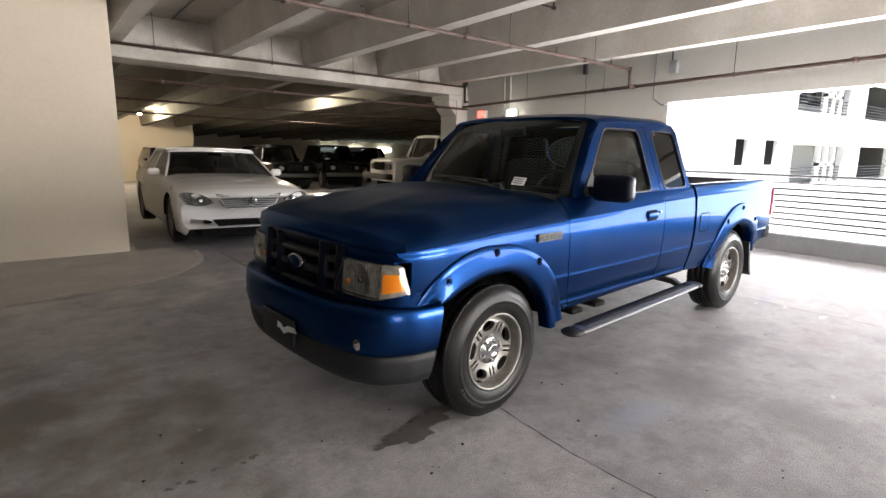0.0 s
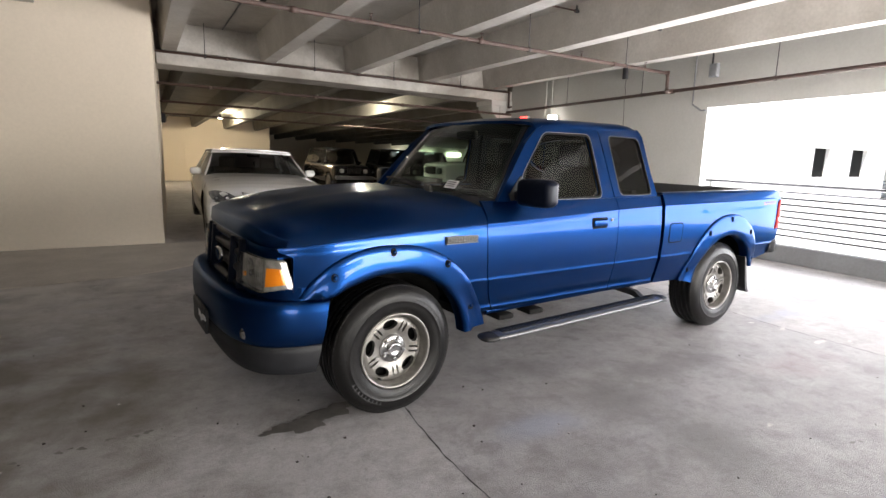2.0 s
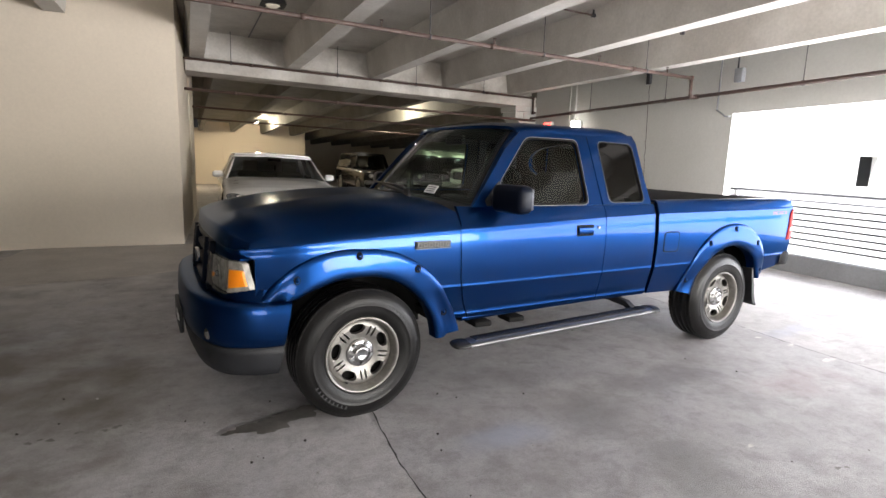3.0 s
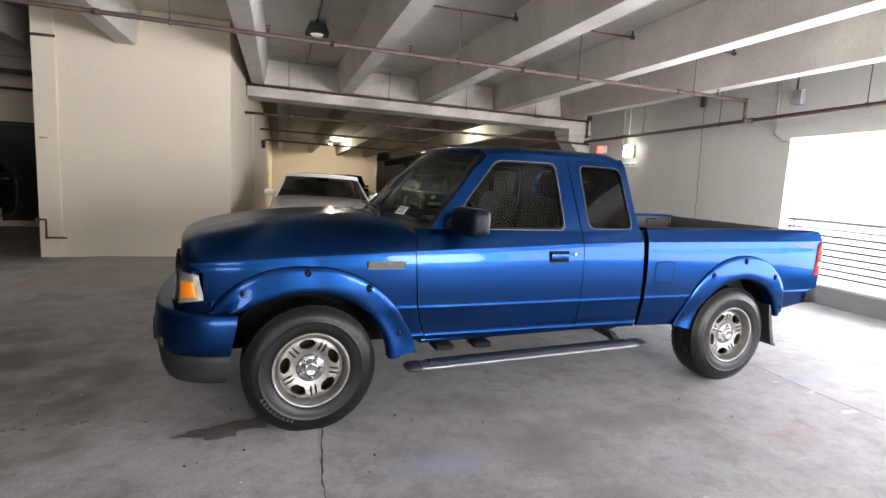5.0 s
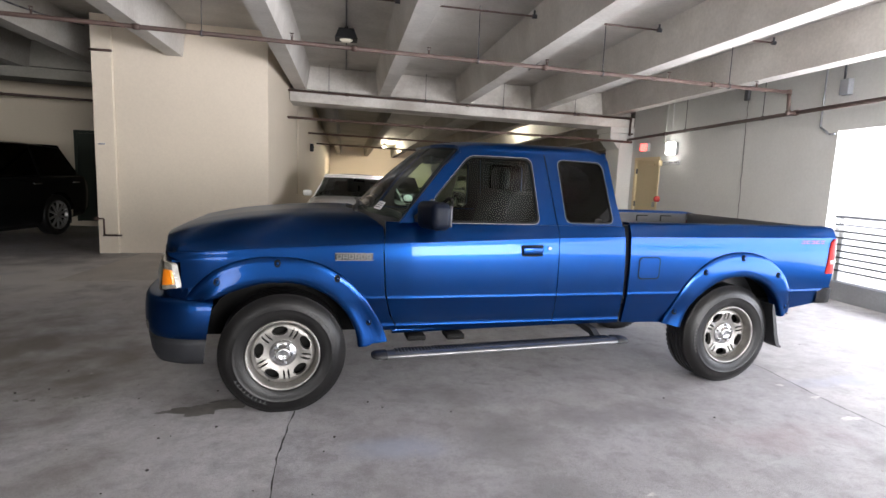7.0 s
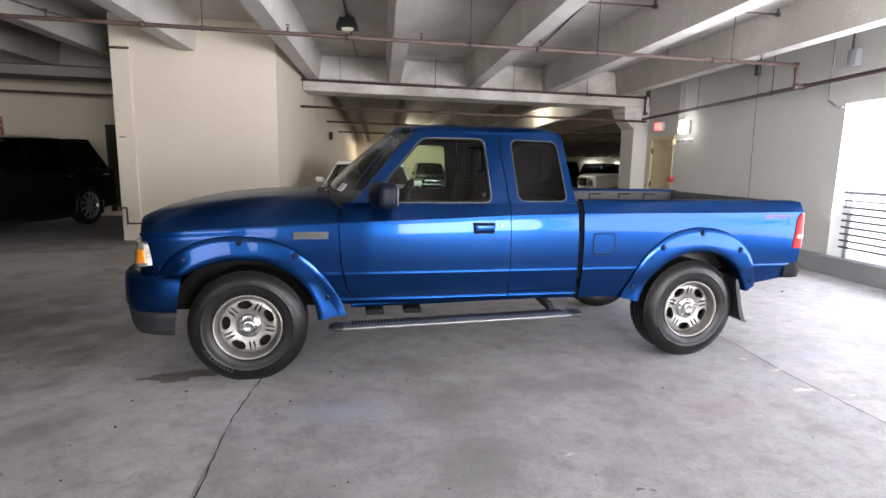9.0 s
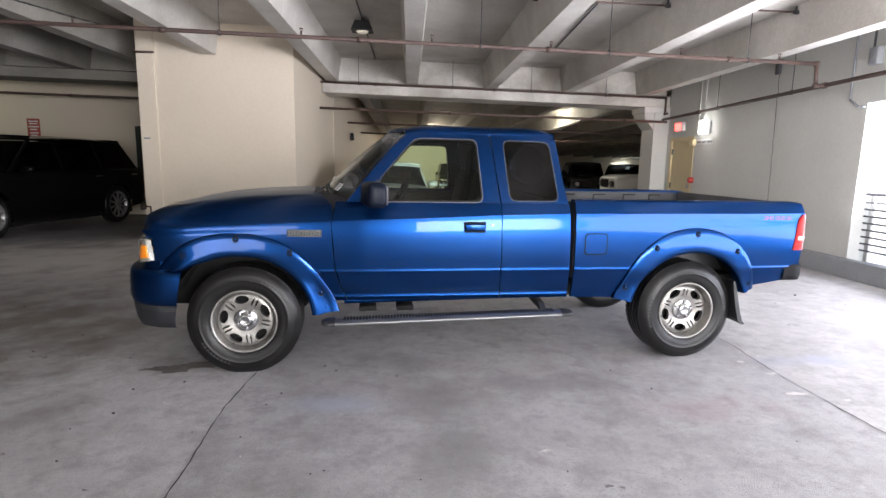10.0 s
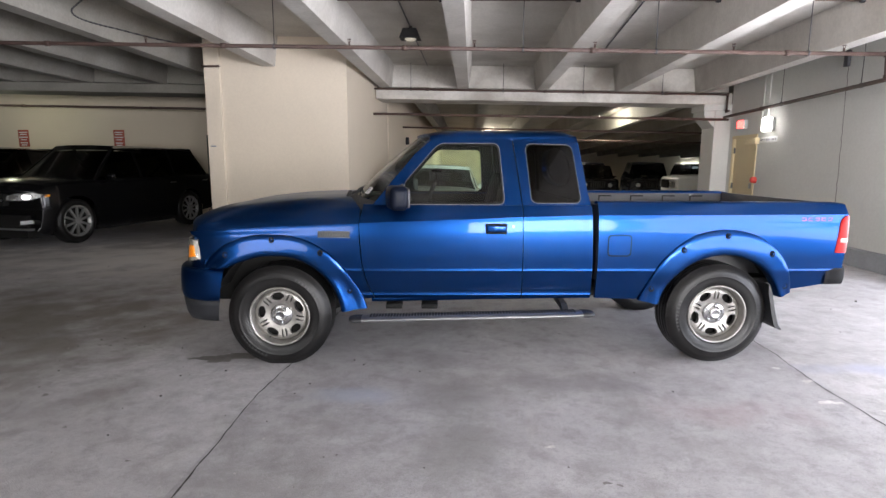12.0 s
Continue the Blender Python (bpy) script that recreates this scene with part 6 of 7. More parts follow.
sedan = make_car("white_sedan", pose(2.47, 7.85, 0.003, 1.26, 0, 88.8), "white luxury sedan with a chrome barred grille, parked on the ramp", "car", 5.03, 1.875, 1.415, (0.93, 3.95), 0.345, SED,
                 (1.32, 2.05, 3.55, 4.25, ((1.50, 2.08), (2.72, 2.68), (3.72, 3.45), (4.05, 3.62))), SILVER_W, CAR_GLASS)
lift = lambda pts: [(v, 0.605 + (z - 0.535) * 1.05) for v, z in pts]
for sgn in (-1, 1):
    out = lift([(sgn * 0.49, 0.585), (sgn * 0.66, 0.535), (sgn * 0.85, 0.565), (sgn * 0.925, 0.69), (sgn * 0.80, 0.72), (sgn * 0.60, 0.675)])
    lamp = part("headlight", nose_patch(SED, chaikin(out, 2), -0.03, 0.28), HEAD, sedan, "clear swept headlight")
    for v, r in ((0.66, 0.05), (0.80, 0.036)):
        ring = lift([(sgn * v + r * math.cos(a), 0.612 + 0.9 * r * math.sin(a)) for a in [2 * math.pi * i / 16 for i in range(16)]])
        part("headlight_unit", nose_patch(SED, ring, -0.037, 0.03), DARK_STEEL, lamp, "dark projector")
        ring = lift([(sgn * v + 0.55 * r * math.cos(a), 0.612 + 0.5 * r * math.sin(a)) for a in [2 * math.pi * i / 12 for i in range(12)]])
        part("projector_lens", nose_patch(SED, ring, -0.042, 0.02), CHROME, lamp, "bright projector lens")
    edge = lift([(sgn * 0.49, 0.580), (sgn * 0.66, 0.530), (sgn * 0.85, 0.560), (sgn * 0.85, 0.570), (sgn * 0.66, 0.541), (sgn * 0.49, 0.592)])
    part("lamp_edge", nose_patch(SED, chaikin(edge, 1), -0.037, 0.03), DARK_STEEL, lamp)
    out = [(sgn * 0.64, 0.355), (sgn * 0.80, 0.37), (sgn * 0.78, 0.425), (sgn * 0.64, 0.41)]
    part("fog_lamp", nose_patch(SED, out, -0.016, 0.1), CHROME, sedan, "chrome fog lamp")
    out = [(sgn * 0.52, 0.365), (sgn * 0.63, 0.352), (sgn * 0.63, 0.405), (sgn * 0.54, 0.40)]
    part("fog_recess", nose_patch(SED, chaikin(out, 1), -0.014, 0.1), UNDER, sedan, "dark recess beside the fog lamp")
part("grille", nose_patch(SED, [(-0.33, 0.575), (0.33, 0.575), (0.455, 0.765), (-0.455, 0.765)], -0.014, 0.14), UNDER, sedan, "dark trapezoid grille")
gr = sedan.children[-1]
for k in range(6):
    z = 0.592 + 0.0285 * k
    hw = 0.325 + 0.120 * (z - 0.575) / 0.19
    part("grille_bar", nose_patch(SED, [(-hw, z), (hw, z), (hw, z + 0.015), (-hw, z + 0.015)], -0.026, 0.03), STEEL, gr)
for q in ([(-0.465, 0.777), (0.465, 0.777), (0.45, 0.758), (-0.45, 0.758)], [(-0.335, 0.583), (0.335, 0.583), (0.33, 0.566), (-0.33, 0.566)], [(-0.335, 0.566), (-0.315, 0.566), (-0.44, 0.77), (-0.465, 0.77)], [(0.335, 0.566), (0.315, 0.566), (0.44, 0.77), (0.465, 0.77)]):
    part("grille_frame", nose_patch(SED, q, -0.032, 0.04), CHROME, gr)
bm = bmesh.new()
lathe(bm, [(0.042, -0.050), (0.054, -0.053), (0.060, -0.03)], lambda x, s, z: (s, x * 1.3, 0.67 + z), 24)
part("emblem", bm, CHROME, gr, "chrome oval emblem")
bm = bmesh.new()
tube(bm, (-0.045, -0.035, 0.70), (-0.045, -0.01, 0.64), 0.007, 8)
tube(bm, (-0.045, -0.01, 0.64), (-0.045, 0.055, 0.64), 0.007, 8)
part("emblem_mark", bm, CHROME, gr)
part("lower_intake", nose_patch(SED, [(-0.44, 0.325), (0.44, 0.325), (0.50, 0.405), (-0.50, 0.405)], -0.008, 0.1), UNDER, sedan, "dark lower intake")
part("intake_strip", nose_patch(SED, [(-0.44, 0.312), (0.44, 0.312), (0.44, 0.325), (-0.44, 0.325)], -0.014, 0.03), STEEL, sedan)
bm = bmesh.new()
rounded(bm, 1.95, 1.99, -0.11, 0.11, 1.27, 1.33, 0.015, 2)
rounded(bm, 1.90, 1.91, -0.015, 0.015, 1.10, 1.20, 0.004, 1)
part("rear_view_mirror", bm, DASH, sedan, "mirror with a hanging tag")

# black sport utility car in the north bay
SUV = [(0.0, 0.88, 0.30, 0.90, 0.94), (0.04, 0.90, 0.26, 1.0, 1.05), (0.18, 0.93, 0.24, 1.06, 1.11), (0.5, 0.955, 0.24, 1.09, 1.16), (1.2, 0.965, 0.24, 1.12, 1.19), (2.2, 0.965, 0.25, 1.14, 1.18), (4.0, 0.96, 0.27, 1.17, 1.2), (4.9, 0.92, 0.34, 1.18, 1.2), (5.08, 0.86, 0.42, 1.10, 1.15), (5.12, 0.8, 0.45, 0.95, 1.0)]
SUV_CAB = (1.28, 2.05, 4.55, 5.0, ((1.45, 2.08), (2.62, 2.58), (3.62, 3.58), (4.75, 4.45)))
SUV_LABEL = "black sport utility car with bright alloy wheels, parked in shade"


BRIGHT_RIM = plain("bright_machined_alloy", (0.26, 0.255, 0.25), 0.35, 0.6)


def suv_patch(pts, off, thick):
    return nose_patch(SUV, pts, off, thick, 0.36)


def suv(m, label, name="black_suv"):
    car = make_car(name, m, label, "car", 5.12, 1.93, 1.79, (0.97, 4.01), 0.40, SUV, SUV_CAB, BLACK_CAR, DARK_GLASS, 10, BRIGHT_RIM, "parked black cars", 0.36)
    for sgn in (-1, 1):
        out = [(sgn * 0.48, 0.80), (sgn * 0.86, 0.82), (sgn * 0.90, 0.94), (sgn * 0.50, 0.92)]
        lamp = part("headlight", suv_patch(chaikin(out, 1), -0.02, 0.26), HEAD, car, "clear headlight")
        for k in range(2):
            part("headlight_unit", suv_patch([(sgn * (0.58 + 0.16 * k) + 0.06 * math.cos(a), 0.87 + 0.045 * math.sin(a)) for a in [2 * math.pi * i / 14 for i in range(14)]], -0.03, 0.02), CHROME, lamp)
        part("side_marker", suv_patch([(sgn * 0.90, 0.86), (sgn * 0.925, 0.865), (sgn * 0.925, 0.905), (sgn * 0.905, 0.905)], 0.03, 0.06), AMBER, lamp, "amber side marker")
        part("fog_lamp", suv_patch([(sgn * 0.62, 0.40), (sgn * 0.78, 0.42), (sgn * 0.77, 0.48), (sgn * 0.62, 0.47)], -0.01, 0.1), CHROME, car, "small fog lamp")
    part("grille", suv_patch([(-0.42, 0.72), (0.42, 0.72), (0.44, 0.92), (-0.44, 0.92)], -0.012, 0.1), UNDER, car, "dark grille")
    part("grille_bar", suv_patch([(-0.43, 0.80), (0.43, 0.80), (0.43, 0.83), (-0.43, 0.83)], -0.026, 0.03), CHROME, car.children[-1])
    part("lip", suv_patch([(-0.75, 0.30), (0.75, 0.30), (0.75, 0.33), (-0.75, 0.33)], -0.015, 0.1), STEEL, car, "bright lower lip")
    return car


first = suv(pose(-4.87, 6.86, 0, 0, 0, 80.7), SUV_LABEL)
copy_thing(first, pose(-8.6, 7.6, 0, 0, 0, 84))
copy_thing(first, pose(5.6, 28.9, -0.46, 1.2, 0, 90))

# boxy black off-roaders and a white wagon farther down the ramp
BOXY = [(0.0, 0.80, 0.45, 1.0, 1.02), (0.04, 0.82, 0.42, 1.06, 1.08), (0.3, 0.86, 0.40, 1.10, 1.13), (1.3, 0.88, 0.40, 1.13, 1.16), (2.0, 0.88, 0.40, 1.16, 1.18), (4.0, 0.88, 0.42, 1.17, 1.18), (4.2, 0.86, 0.45, 1.16, 1.17)]


DULL_LAMP = plain("dull_lamp_glass", (0.10, 0.10, 0.10), 0.5)


def boxy(name, m, label, paint, group):
    car = make_car(name, m, label, "car", 4.2, 1.80, 1.82, (0.75, 3.35), 0.385, BOXY, (1.35, 1.60, 4.05, 4.15, ((1.42, 1.62), (2.3, 2.28), (3.2, 3.18), (4.08, 3.98))), paint, DARK_GLASS, 8, ALLOY, group)
    for sgn in (-1, 1):
        part("headlight", nose_patch(BOXY, [(sgn * 0.52 + 0.085 * math.cos(a), 0.88 + 0.085 * math.sin(a)) for a in [2 * math.pi * i / 18 for i in range(18)]], -0.02, 0.1), DULL_LAMP, car, "dull round headlight")
    for k in range(7):
        v = -0.27 + 0.09 * k
        part("grille_slot", nose_patch(BOXY, [(v - 0.022, 0.78), (v + 0.022, 0.78), (v + 0.022, 1.0), (v - 0.022, 1.0)], -0.008, 0.05), UNDER, car)
    bm = bmesh.new()
    rounded(bm, -0.16, 0.05, -0.82, 0.82, 0.52, 0.68, 0.03, 2)
    part("front_bumper", bm, TRIM, car, "black bumper")
    return car


jeep = boxy("black_offroader", pose(8.45, 21.0, -0.285, 1.2, 0, 92), "boxy black off-road car parked down the ramp", BLACK_CAR, "parked black cars")
copy_thing(jeep, pose(10.5, 20.6, -0.275, 1.2, 0, 80))
copy_thing(jeep, pose(10.2, 27.4, -0.425, 1.2, 0, 88))
copy_thing(jeep, pose(14.6, 24.0, -0.35, 1.2, 0, 90))
boxy("white_wagon", pose(9.4, 16.0, -0.175, 0, 0, -4) @ Matrix.Scale(1.15, 4), "boxy white wagon with dark windows, parked down the ramp", SILVER_W, "")

# dark steel door in the north wall
DOOR_DARK = mat("dark_green_door_paint", (0.035, 0.045, 0.035), 0.5, mix=0.2, big=1.5)
door = thing("door", pose(-3.73, 13.6, 0), "dark green steel door, shut, in the cream north wall", "door", kind="structure")
part("leaf", boxes((-0.45, 0.45, -0.03, -0.003, 0.01, 2.15)), DOOR_DARK, door)
part("door_frame", boxes((-0.52, -0.453, -0.05, -0.003, 0, 2.22), (0.453, 0.52, -0.05, -0.003, 0, 2.22), (-0.453, 0.453, -0.05, -0.003, 2.153, 2.22)), DOOR_DARK, door)
bm = bmesh.new()
rounded(bm, 0.34, 0.40, -0.075, -0.028, 0.98, 1.05, 0.01, 2)
part("lock", bm, STEEL, door)

# ---- services on the ceiling and walls ----
def pipe(name, pts, r, material, label, couplings=0):
    line = thing(name, pose(0, 0, 0), label, "pipe", kind="structure")
    bm = bmesh.new()
    for a, b in zip(pts, pts[1:]):
        tube(bm, a, b, r)
    for p in pts[1:-1]:
        tube(bm, Vector(p) - Vector((0, 0, r * 1.3)), Vector(p) + Vector((0, 0, r * 1.3)), r * 1.35)
    part("run", bm, material, line)
    a, b = Vector(pts[0]), Vector(pts[1])
    for k in range(couplings):
        p = a.lerp(b, (k + 0.5) / couplings)
        d = (b - a).normalized()
        bm = bmesh.new()
        tube(bm, p - d * 0.035, p + d * 0.035, r * 1.35, 12)
        part("coupling", bm, material, line)
    return line


def sprinkler(x, y, z):
    ob = thing("sprinkler_head", pose(x, y, z), "small upright brass sprinkler head on the pipe", "sprinkler", "sprinkler heads")
    bm = bmesh.new()
    tube(bm, (0, 0, 0.025), (0, 0, 0.075), 0.012, 8)
    part("stem", bm, RUST, ob)
    bm = bmesh.new()
    tube(bm, (0, 0, 0.10), (0, 0, 0.106), 0.026, 12)
    tube(bm, (-0.018, 0, 0.07), (-0.008, 0, 0.10), 0.003, 6)
    tube(bm, (0.018, 0, 0.07), (0.008, 0, 0.10), 0.003, 6)
    part("deflector", bm, RUST, ob)


def hanger(x, y, z0, z1):
    ob = thing("pipe_hanger", pose(x, y, z0), "thin steel rod hanger with a ring round the pipe", "hanger", "pipe hangers")
    bm = bmesh.new()
    tube(bm, (0, 0, 0.03), (0, 0, z1 - z0), 0.006, 6)
    part("rod", bm, DARK_STEEL, ob)
    bm = bmesh.new()
    lathe(bm, [(0.034, -0.012), (0.038, -0.012), (0.038, 0.012), (0.034, 0.012)], lambda a, s, c: (s, a, c), 16, closed=True)
    part("ring", bm, DARK_STEEL, ob)


main_z = lambda x: 2.985 - 0.0192 * (x - 2.87)
pipe("sprinkler_pipe", [(-14, 5.95, main_z(-14)), (8.65, 5.95, main_z(8.65)), (8.67, 5.95, 2.58), (8.8, 5.95, 2.585)], 0.027, RUST, "rusty red sprinkler pipe below the joists", 9)
pipe("sprinkler_pipe", [(0.97, 10.72, 3.10), (8.8, 10.72, 2.95), (8.8, 10.72, 2.6), (8.8, 10.6, 2.6)], 0.022, RUST, "rusty red sprinkler pipe in front of the girder", 3)
pipe("sprinkler_pipe", [(0.97, 10.6, 2.54), (8.8, 10.6, 2.41)], 0.027, RUST, "rusty red sprinkler pipe below the girder", 4)
pipe("sprinkler_pipe", [(8.8, 10.9, 2.475), (8.8, -8.9, 2.93)], 0.03, RUST, "rusty red sprinkler main along the outer wall", 6)
pipe("sprinkler_pipe", [(-14, 12.6, 3.03), (0.0, 12.6, 2.78)], 0.03, RUST, "dark sprinkler pipe before the north wall", 4)
pipe("sprinkler_pipe", [(1.12, 14.5, 2.50), (20.0, 14.5, 2.15)], 0.027, RUST, "rusty red sprinkler pipe over the ramp", 4)
pipe("sprinkler_pipe", [(1.12, 18.5, 2.42), (20.0, 18.5, 2.05)], 0.027, RUST, "rusty red sprinkler pipe over the ramp", 4)
for x in (-6.6, -3.4, -1.25, 1.6, 3.3, 4.9, 6.7, 8.1):
    sprinkler(x, 5.95, main_z(x))
for x in (-5.0, 0.56, 3.95, 5.7, 7.65):
    hanger(x, 5.95, main_z(x), 3.6 + fall(x, 5.95) if abs((x - 4.82) / 1.755 - round((x - 4.82) / 1.755)) > 0.12 else 3.07 + fall(x, 5.95))
for x in (1.9, 3.95, 5.7, 7.4):
    hanger(x, 10.72, 3.10 - 0.019 * (x - 0.97), 3.6 + fall(x, 10.72))
for y in (8.6, 6.6, 4.2, 1.8):
    hanger(8.8, y, 2.475 + 0.0229 * (10.9 - y), 3.6 + fall(8.8, y))


def conduit(pts, r, label, material=None):
    bm = bmesh.new()
    for a, b in zip(pts, pts[1:]):
        tube(bm, a, b, r, 8)
    return solid("conduit", bm, material or GREY_WALL, label, "conduit", "structure")


conduit([(2.25, -8.8, 3.74), (2.25, 10.9, 3.63)], 0.012, "dark thin conduit on the deck", DARK_STEEL)
branch_z = lambda x: 3.525 - 0.012 * (x - 4.65)
conduit([(1.5, 5.75, branch_z(1.5)), (8.17, 5.75, branch_z(8.17))], 0.012, "thin rusty branch pipe passing through the joists", RUST)
conduit([(WALL_X - 0.02, 5.62, 3.6), (WALL_X - 0.02, 5.62, 2.36), (WALL_X - 0.02, 5.45, 2.25), (WALL_X - 0.02, 5.36, 2.25)], 0.013, "grey conduit bent down the wall", KERB)
conduit([(WALL_X - 0.02, 9.45, 3.6), (WALL_X - 0.02, 9.45, 2.36)], 0.012, "grey conduit above the wall lamp")
conduit([(WALL_X - 0.02, 9.25, 3.6), (WALL_X - 0.02, 9.25, 2.36)], 0.012, "grey conduit above the wall lamp")
for x in (2.895, 4.65, 6.405, 8.16):
    bm = bmesh.new()
    tube(bm, (x + 0.02, 5.75, branch_z(x)), (x - 0.06, 5.75, branch_z(x)), 0.028, 10)
    tube(bm, (x - 0.035, 5.75, branch_z(x) - 0.02), (x - 0.035, 5.75, branch_z(x) + 0.075), 0.014, 8)
    solid("pipe_sleeve", bm, DARK_STEEL, "dark pipe sleeve in the joist's flank", "sleeve", "structure")

# cable sagging along the flank of a joist
bend = [(5.95, 3.74), (5.75, 3.56), (5.6, 3.43), (5.72, 3.37), (6.1, 3.38), (6.53, 3.42), (7.67, 3.50), (9.06, 3.68)]
flank = lambda y, z: -2.2 + 0.12 + 0.07 * (z - fall(-2.2, y) - 3.07) / 0.531 + 0.013
conduit([(flank(y, z), y, z) for y, z in chaikin_open(bend)], 0.011, "dark cable looped along the joist", DARK_STEEL)
conduit([(5.55, 6.1, 3.60), (5.77, 9.3, 3.585)], 0.012, "dark thin conduit slanting along the deck", DARK_STEEL)
# black hooded lamp under the deck
lamp = thing("ceiling_lamp", pose(2.25, 7.6, 3.67), "black hooded ceiling lamp, faintly lit, under the deck", "lamp")
bm = bmesh.new()
prism(bm, [(-0.17, -0.20), (0.17, -0.20), (0.11, -0.06), (-0.11, -0.06)], -0.15, 0.15, lambda p, q, s: (p, s, q))
part("hood", bm, BLACK, lamp)
bm = bmesh.new()
tube(bm, (0, 0, -0.06), (0, 0, 0.0), 0.025, 10)
part("stem", bm, BLACK, lamp)
bm = bmesh.new()
tube(bm, (0, 0, -0.225), (0, 0, -0.20), 0.075, 14, 0.10)
part("lens", bm, glow("pale_lamp_lens", (0.6, 0.54, 0.44), 0.12), lamp, "pale lit lens")

# wall lamp, lit, with a plate below
GLOW = glow("lamp_glow", (1.0, 0.97, 0.9), 4)
GLOW_DIM = glow("tube_glow", (0.9, 1.0, 0.92), 2.5)
GLOW_WARM = glow("warm_lamp_glow", (1.0, 0.9, 0.7), 22)
lamp = thing("wall_lamp", pose(WALL_X, 9.10, 2.21), "lit square wall lamp fixed to the grey wall", "lamp")
bm = bmesh.new()
rounded(bm, -0.10, -0.003, -0.12, 0.12, -0.125, 0.125, 0.02, 2)
part("housing", bm, STEEL, lamp)
bm = bmesh.new()
rounded(bm, -0.15, -0.06, -0.124, 0.124, -0.129, 0.129, 0.025, 2)
part("diffuser", bm, GLOW, lamp, "glowing diffuser")
sign = thing("wall_plate", pose(WALL_X, 9.20, 1.93), "white wall plate with unreadable grey print", "sign")
bm = bmesh.new()
rounded(bm, -0.012, -0.002, -0.32, 0.32, -0.055, 0.055, 0.003, 1)
part("plate", bm, PAPER, sign)
for k in range(9):
    bm = bmesh.new()
    y = 0.26 - 0.065 * k
    box(bm, -0.0145, -0.012, y - 0.045 + 0.01 * (k % 3), y, -0.02, 0.022)
    part("print", bm, INK, sign)

# lit red sign over the door
RED_GLOW = glow("red_sign_glow", (1.0, 0.05, 0.04), 2.2)
sign = thing("exit_sign", pose(WALL_X, 10.17, 2.28), "lit red sign box above the door", "sign")
bm = bmesh.new()
rounded(bm, -0.09, -0.003, -0.145, 0.145, -0.09, 0.09, 0.01, 2)
part("box", bm, PAPER, sign)
bm = bmesh.new()
rounded(bm, -0.097, -0.089, -0.13, 0.13, -0.075, 0.075, 0.003, 1)
part("face", bm, RED_GLOW, sign, "glowing red face")

# door with frame, hinges and closer
door = thing("door", pose(WALL_X, 10.11, 0), "cream painted steel door, shut, in a cream frame", "door", kind="structure")
bm = boxes((0.03, 0.075, -0.45, 0.45, 0.01, 1.985))
part("leaf", bm, DOOR, door)
bm = boxes((-0.015, 0.12, -0.52, -0.453, 0, 2.06), (-0.015, 0.12, 0.453, 0.52, 0, 2.06), (-0.015, 0.12, -0.453, 0.453, 1.99, 2.06))
part("door_frame", bm, DOOR, door)
for z in (0.3, 1.0, 1.75):
    bm = boxes((0.0, 0.03, 0.425, 0.455, z - 0.06, z + 0.06))
    part("hinge", bm, DARK_STEEL, door)
bm = bmesh.new()
rounded(bm, -0.03, 0.03, -0.33, -0.05, 1.86, 1.93, 0.01, 2)
part("closer", bm, DOOR, door)
bm = bmesh.new()
rounded(bm, -0.02, 0.03, -0.40, -0.34, 0.97, 1.08, 0.01, 2)
part("lock", bm, STEEL, door)
bm = bmesh.new()
lathe(bm, [(0.0001, -0.10), (0.035, -0.095), (0.06, -0.07), (0.065, -0.002)], lambda a, s, c: (WALL_X + s, 9.55 + a, 1.15 + c), 20)
solid("alarm_bell", bm, plain("red_enamel", (0.5, 0.04, 0.03), 0.4), "round red alarm bell beside the door", "bell")
bm = bmesh.new()
rounded(bm, WALL_X - 0.09, WALL_X - 0.003, 9.50, 9.64, 1.86, 1.98, 0.01, 2)
solid("door_buzzer", bm, DOOR, "small cream box on the wall beside the door", "box")

# box on the lintel and the crack in the wall
bm = bmesh.new()
rounded(bm, WALL_X - 0.09, WALL_X - 0.003, 5.19, 5.33, 2.76, 2.97, 0.01, 2)
solid("junction_box", bm, KERB, "grey steel junction box on the lintel", "box")
conduit([(WALL_X - 0.05, 5.30, 2.97), (WALL_X - 0.05, 5.30, 3.6)], 0.014, "dark conduit above the junction box", DARK_STEEL)
bm = bmesh.new()
rnd = random.Random(8)
cr = [(7.10 + rnd.uniform(-0.012, 0.012) + 0.03 * (z - 1.5), z) for z in [0.26 + 0.07 * k for k in range(48)]]
for (y0, z0), (y1, z1) in zip(cr, cr[1:]):
    w = 0.006
    bm.faces.new([bm.verts.new((WALL_X - 0.003, y, z)) for y, z in ((y0 - w, z0), (y0 + w, z0), (y1 + w, z1), (y1 - w, z1))])
solid("wall_crack", bm, CRACK, "dark crack running down the grey wall", "crack", "structure")
bm = bmesh.new()
rounded(bm, WALL_X - 0.06, WALL_X - 0.003, 7.09, 7.19, 2.92, 3.16, 0.015, 2)
solid("pipe_bracket", bm, DARK_STEEL, "dark bracket at the head of the wall crack", "bracket")

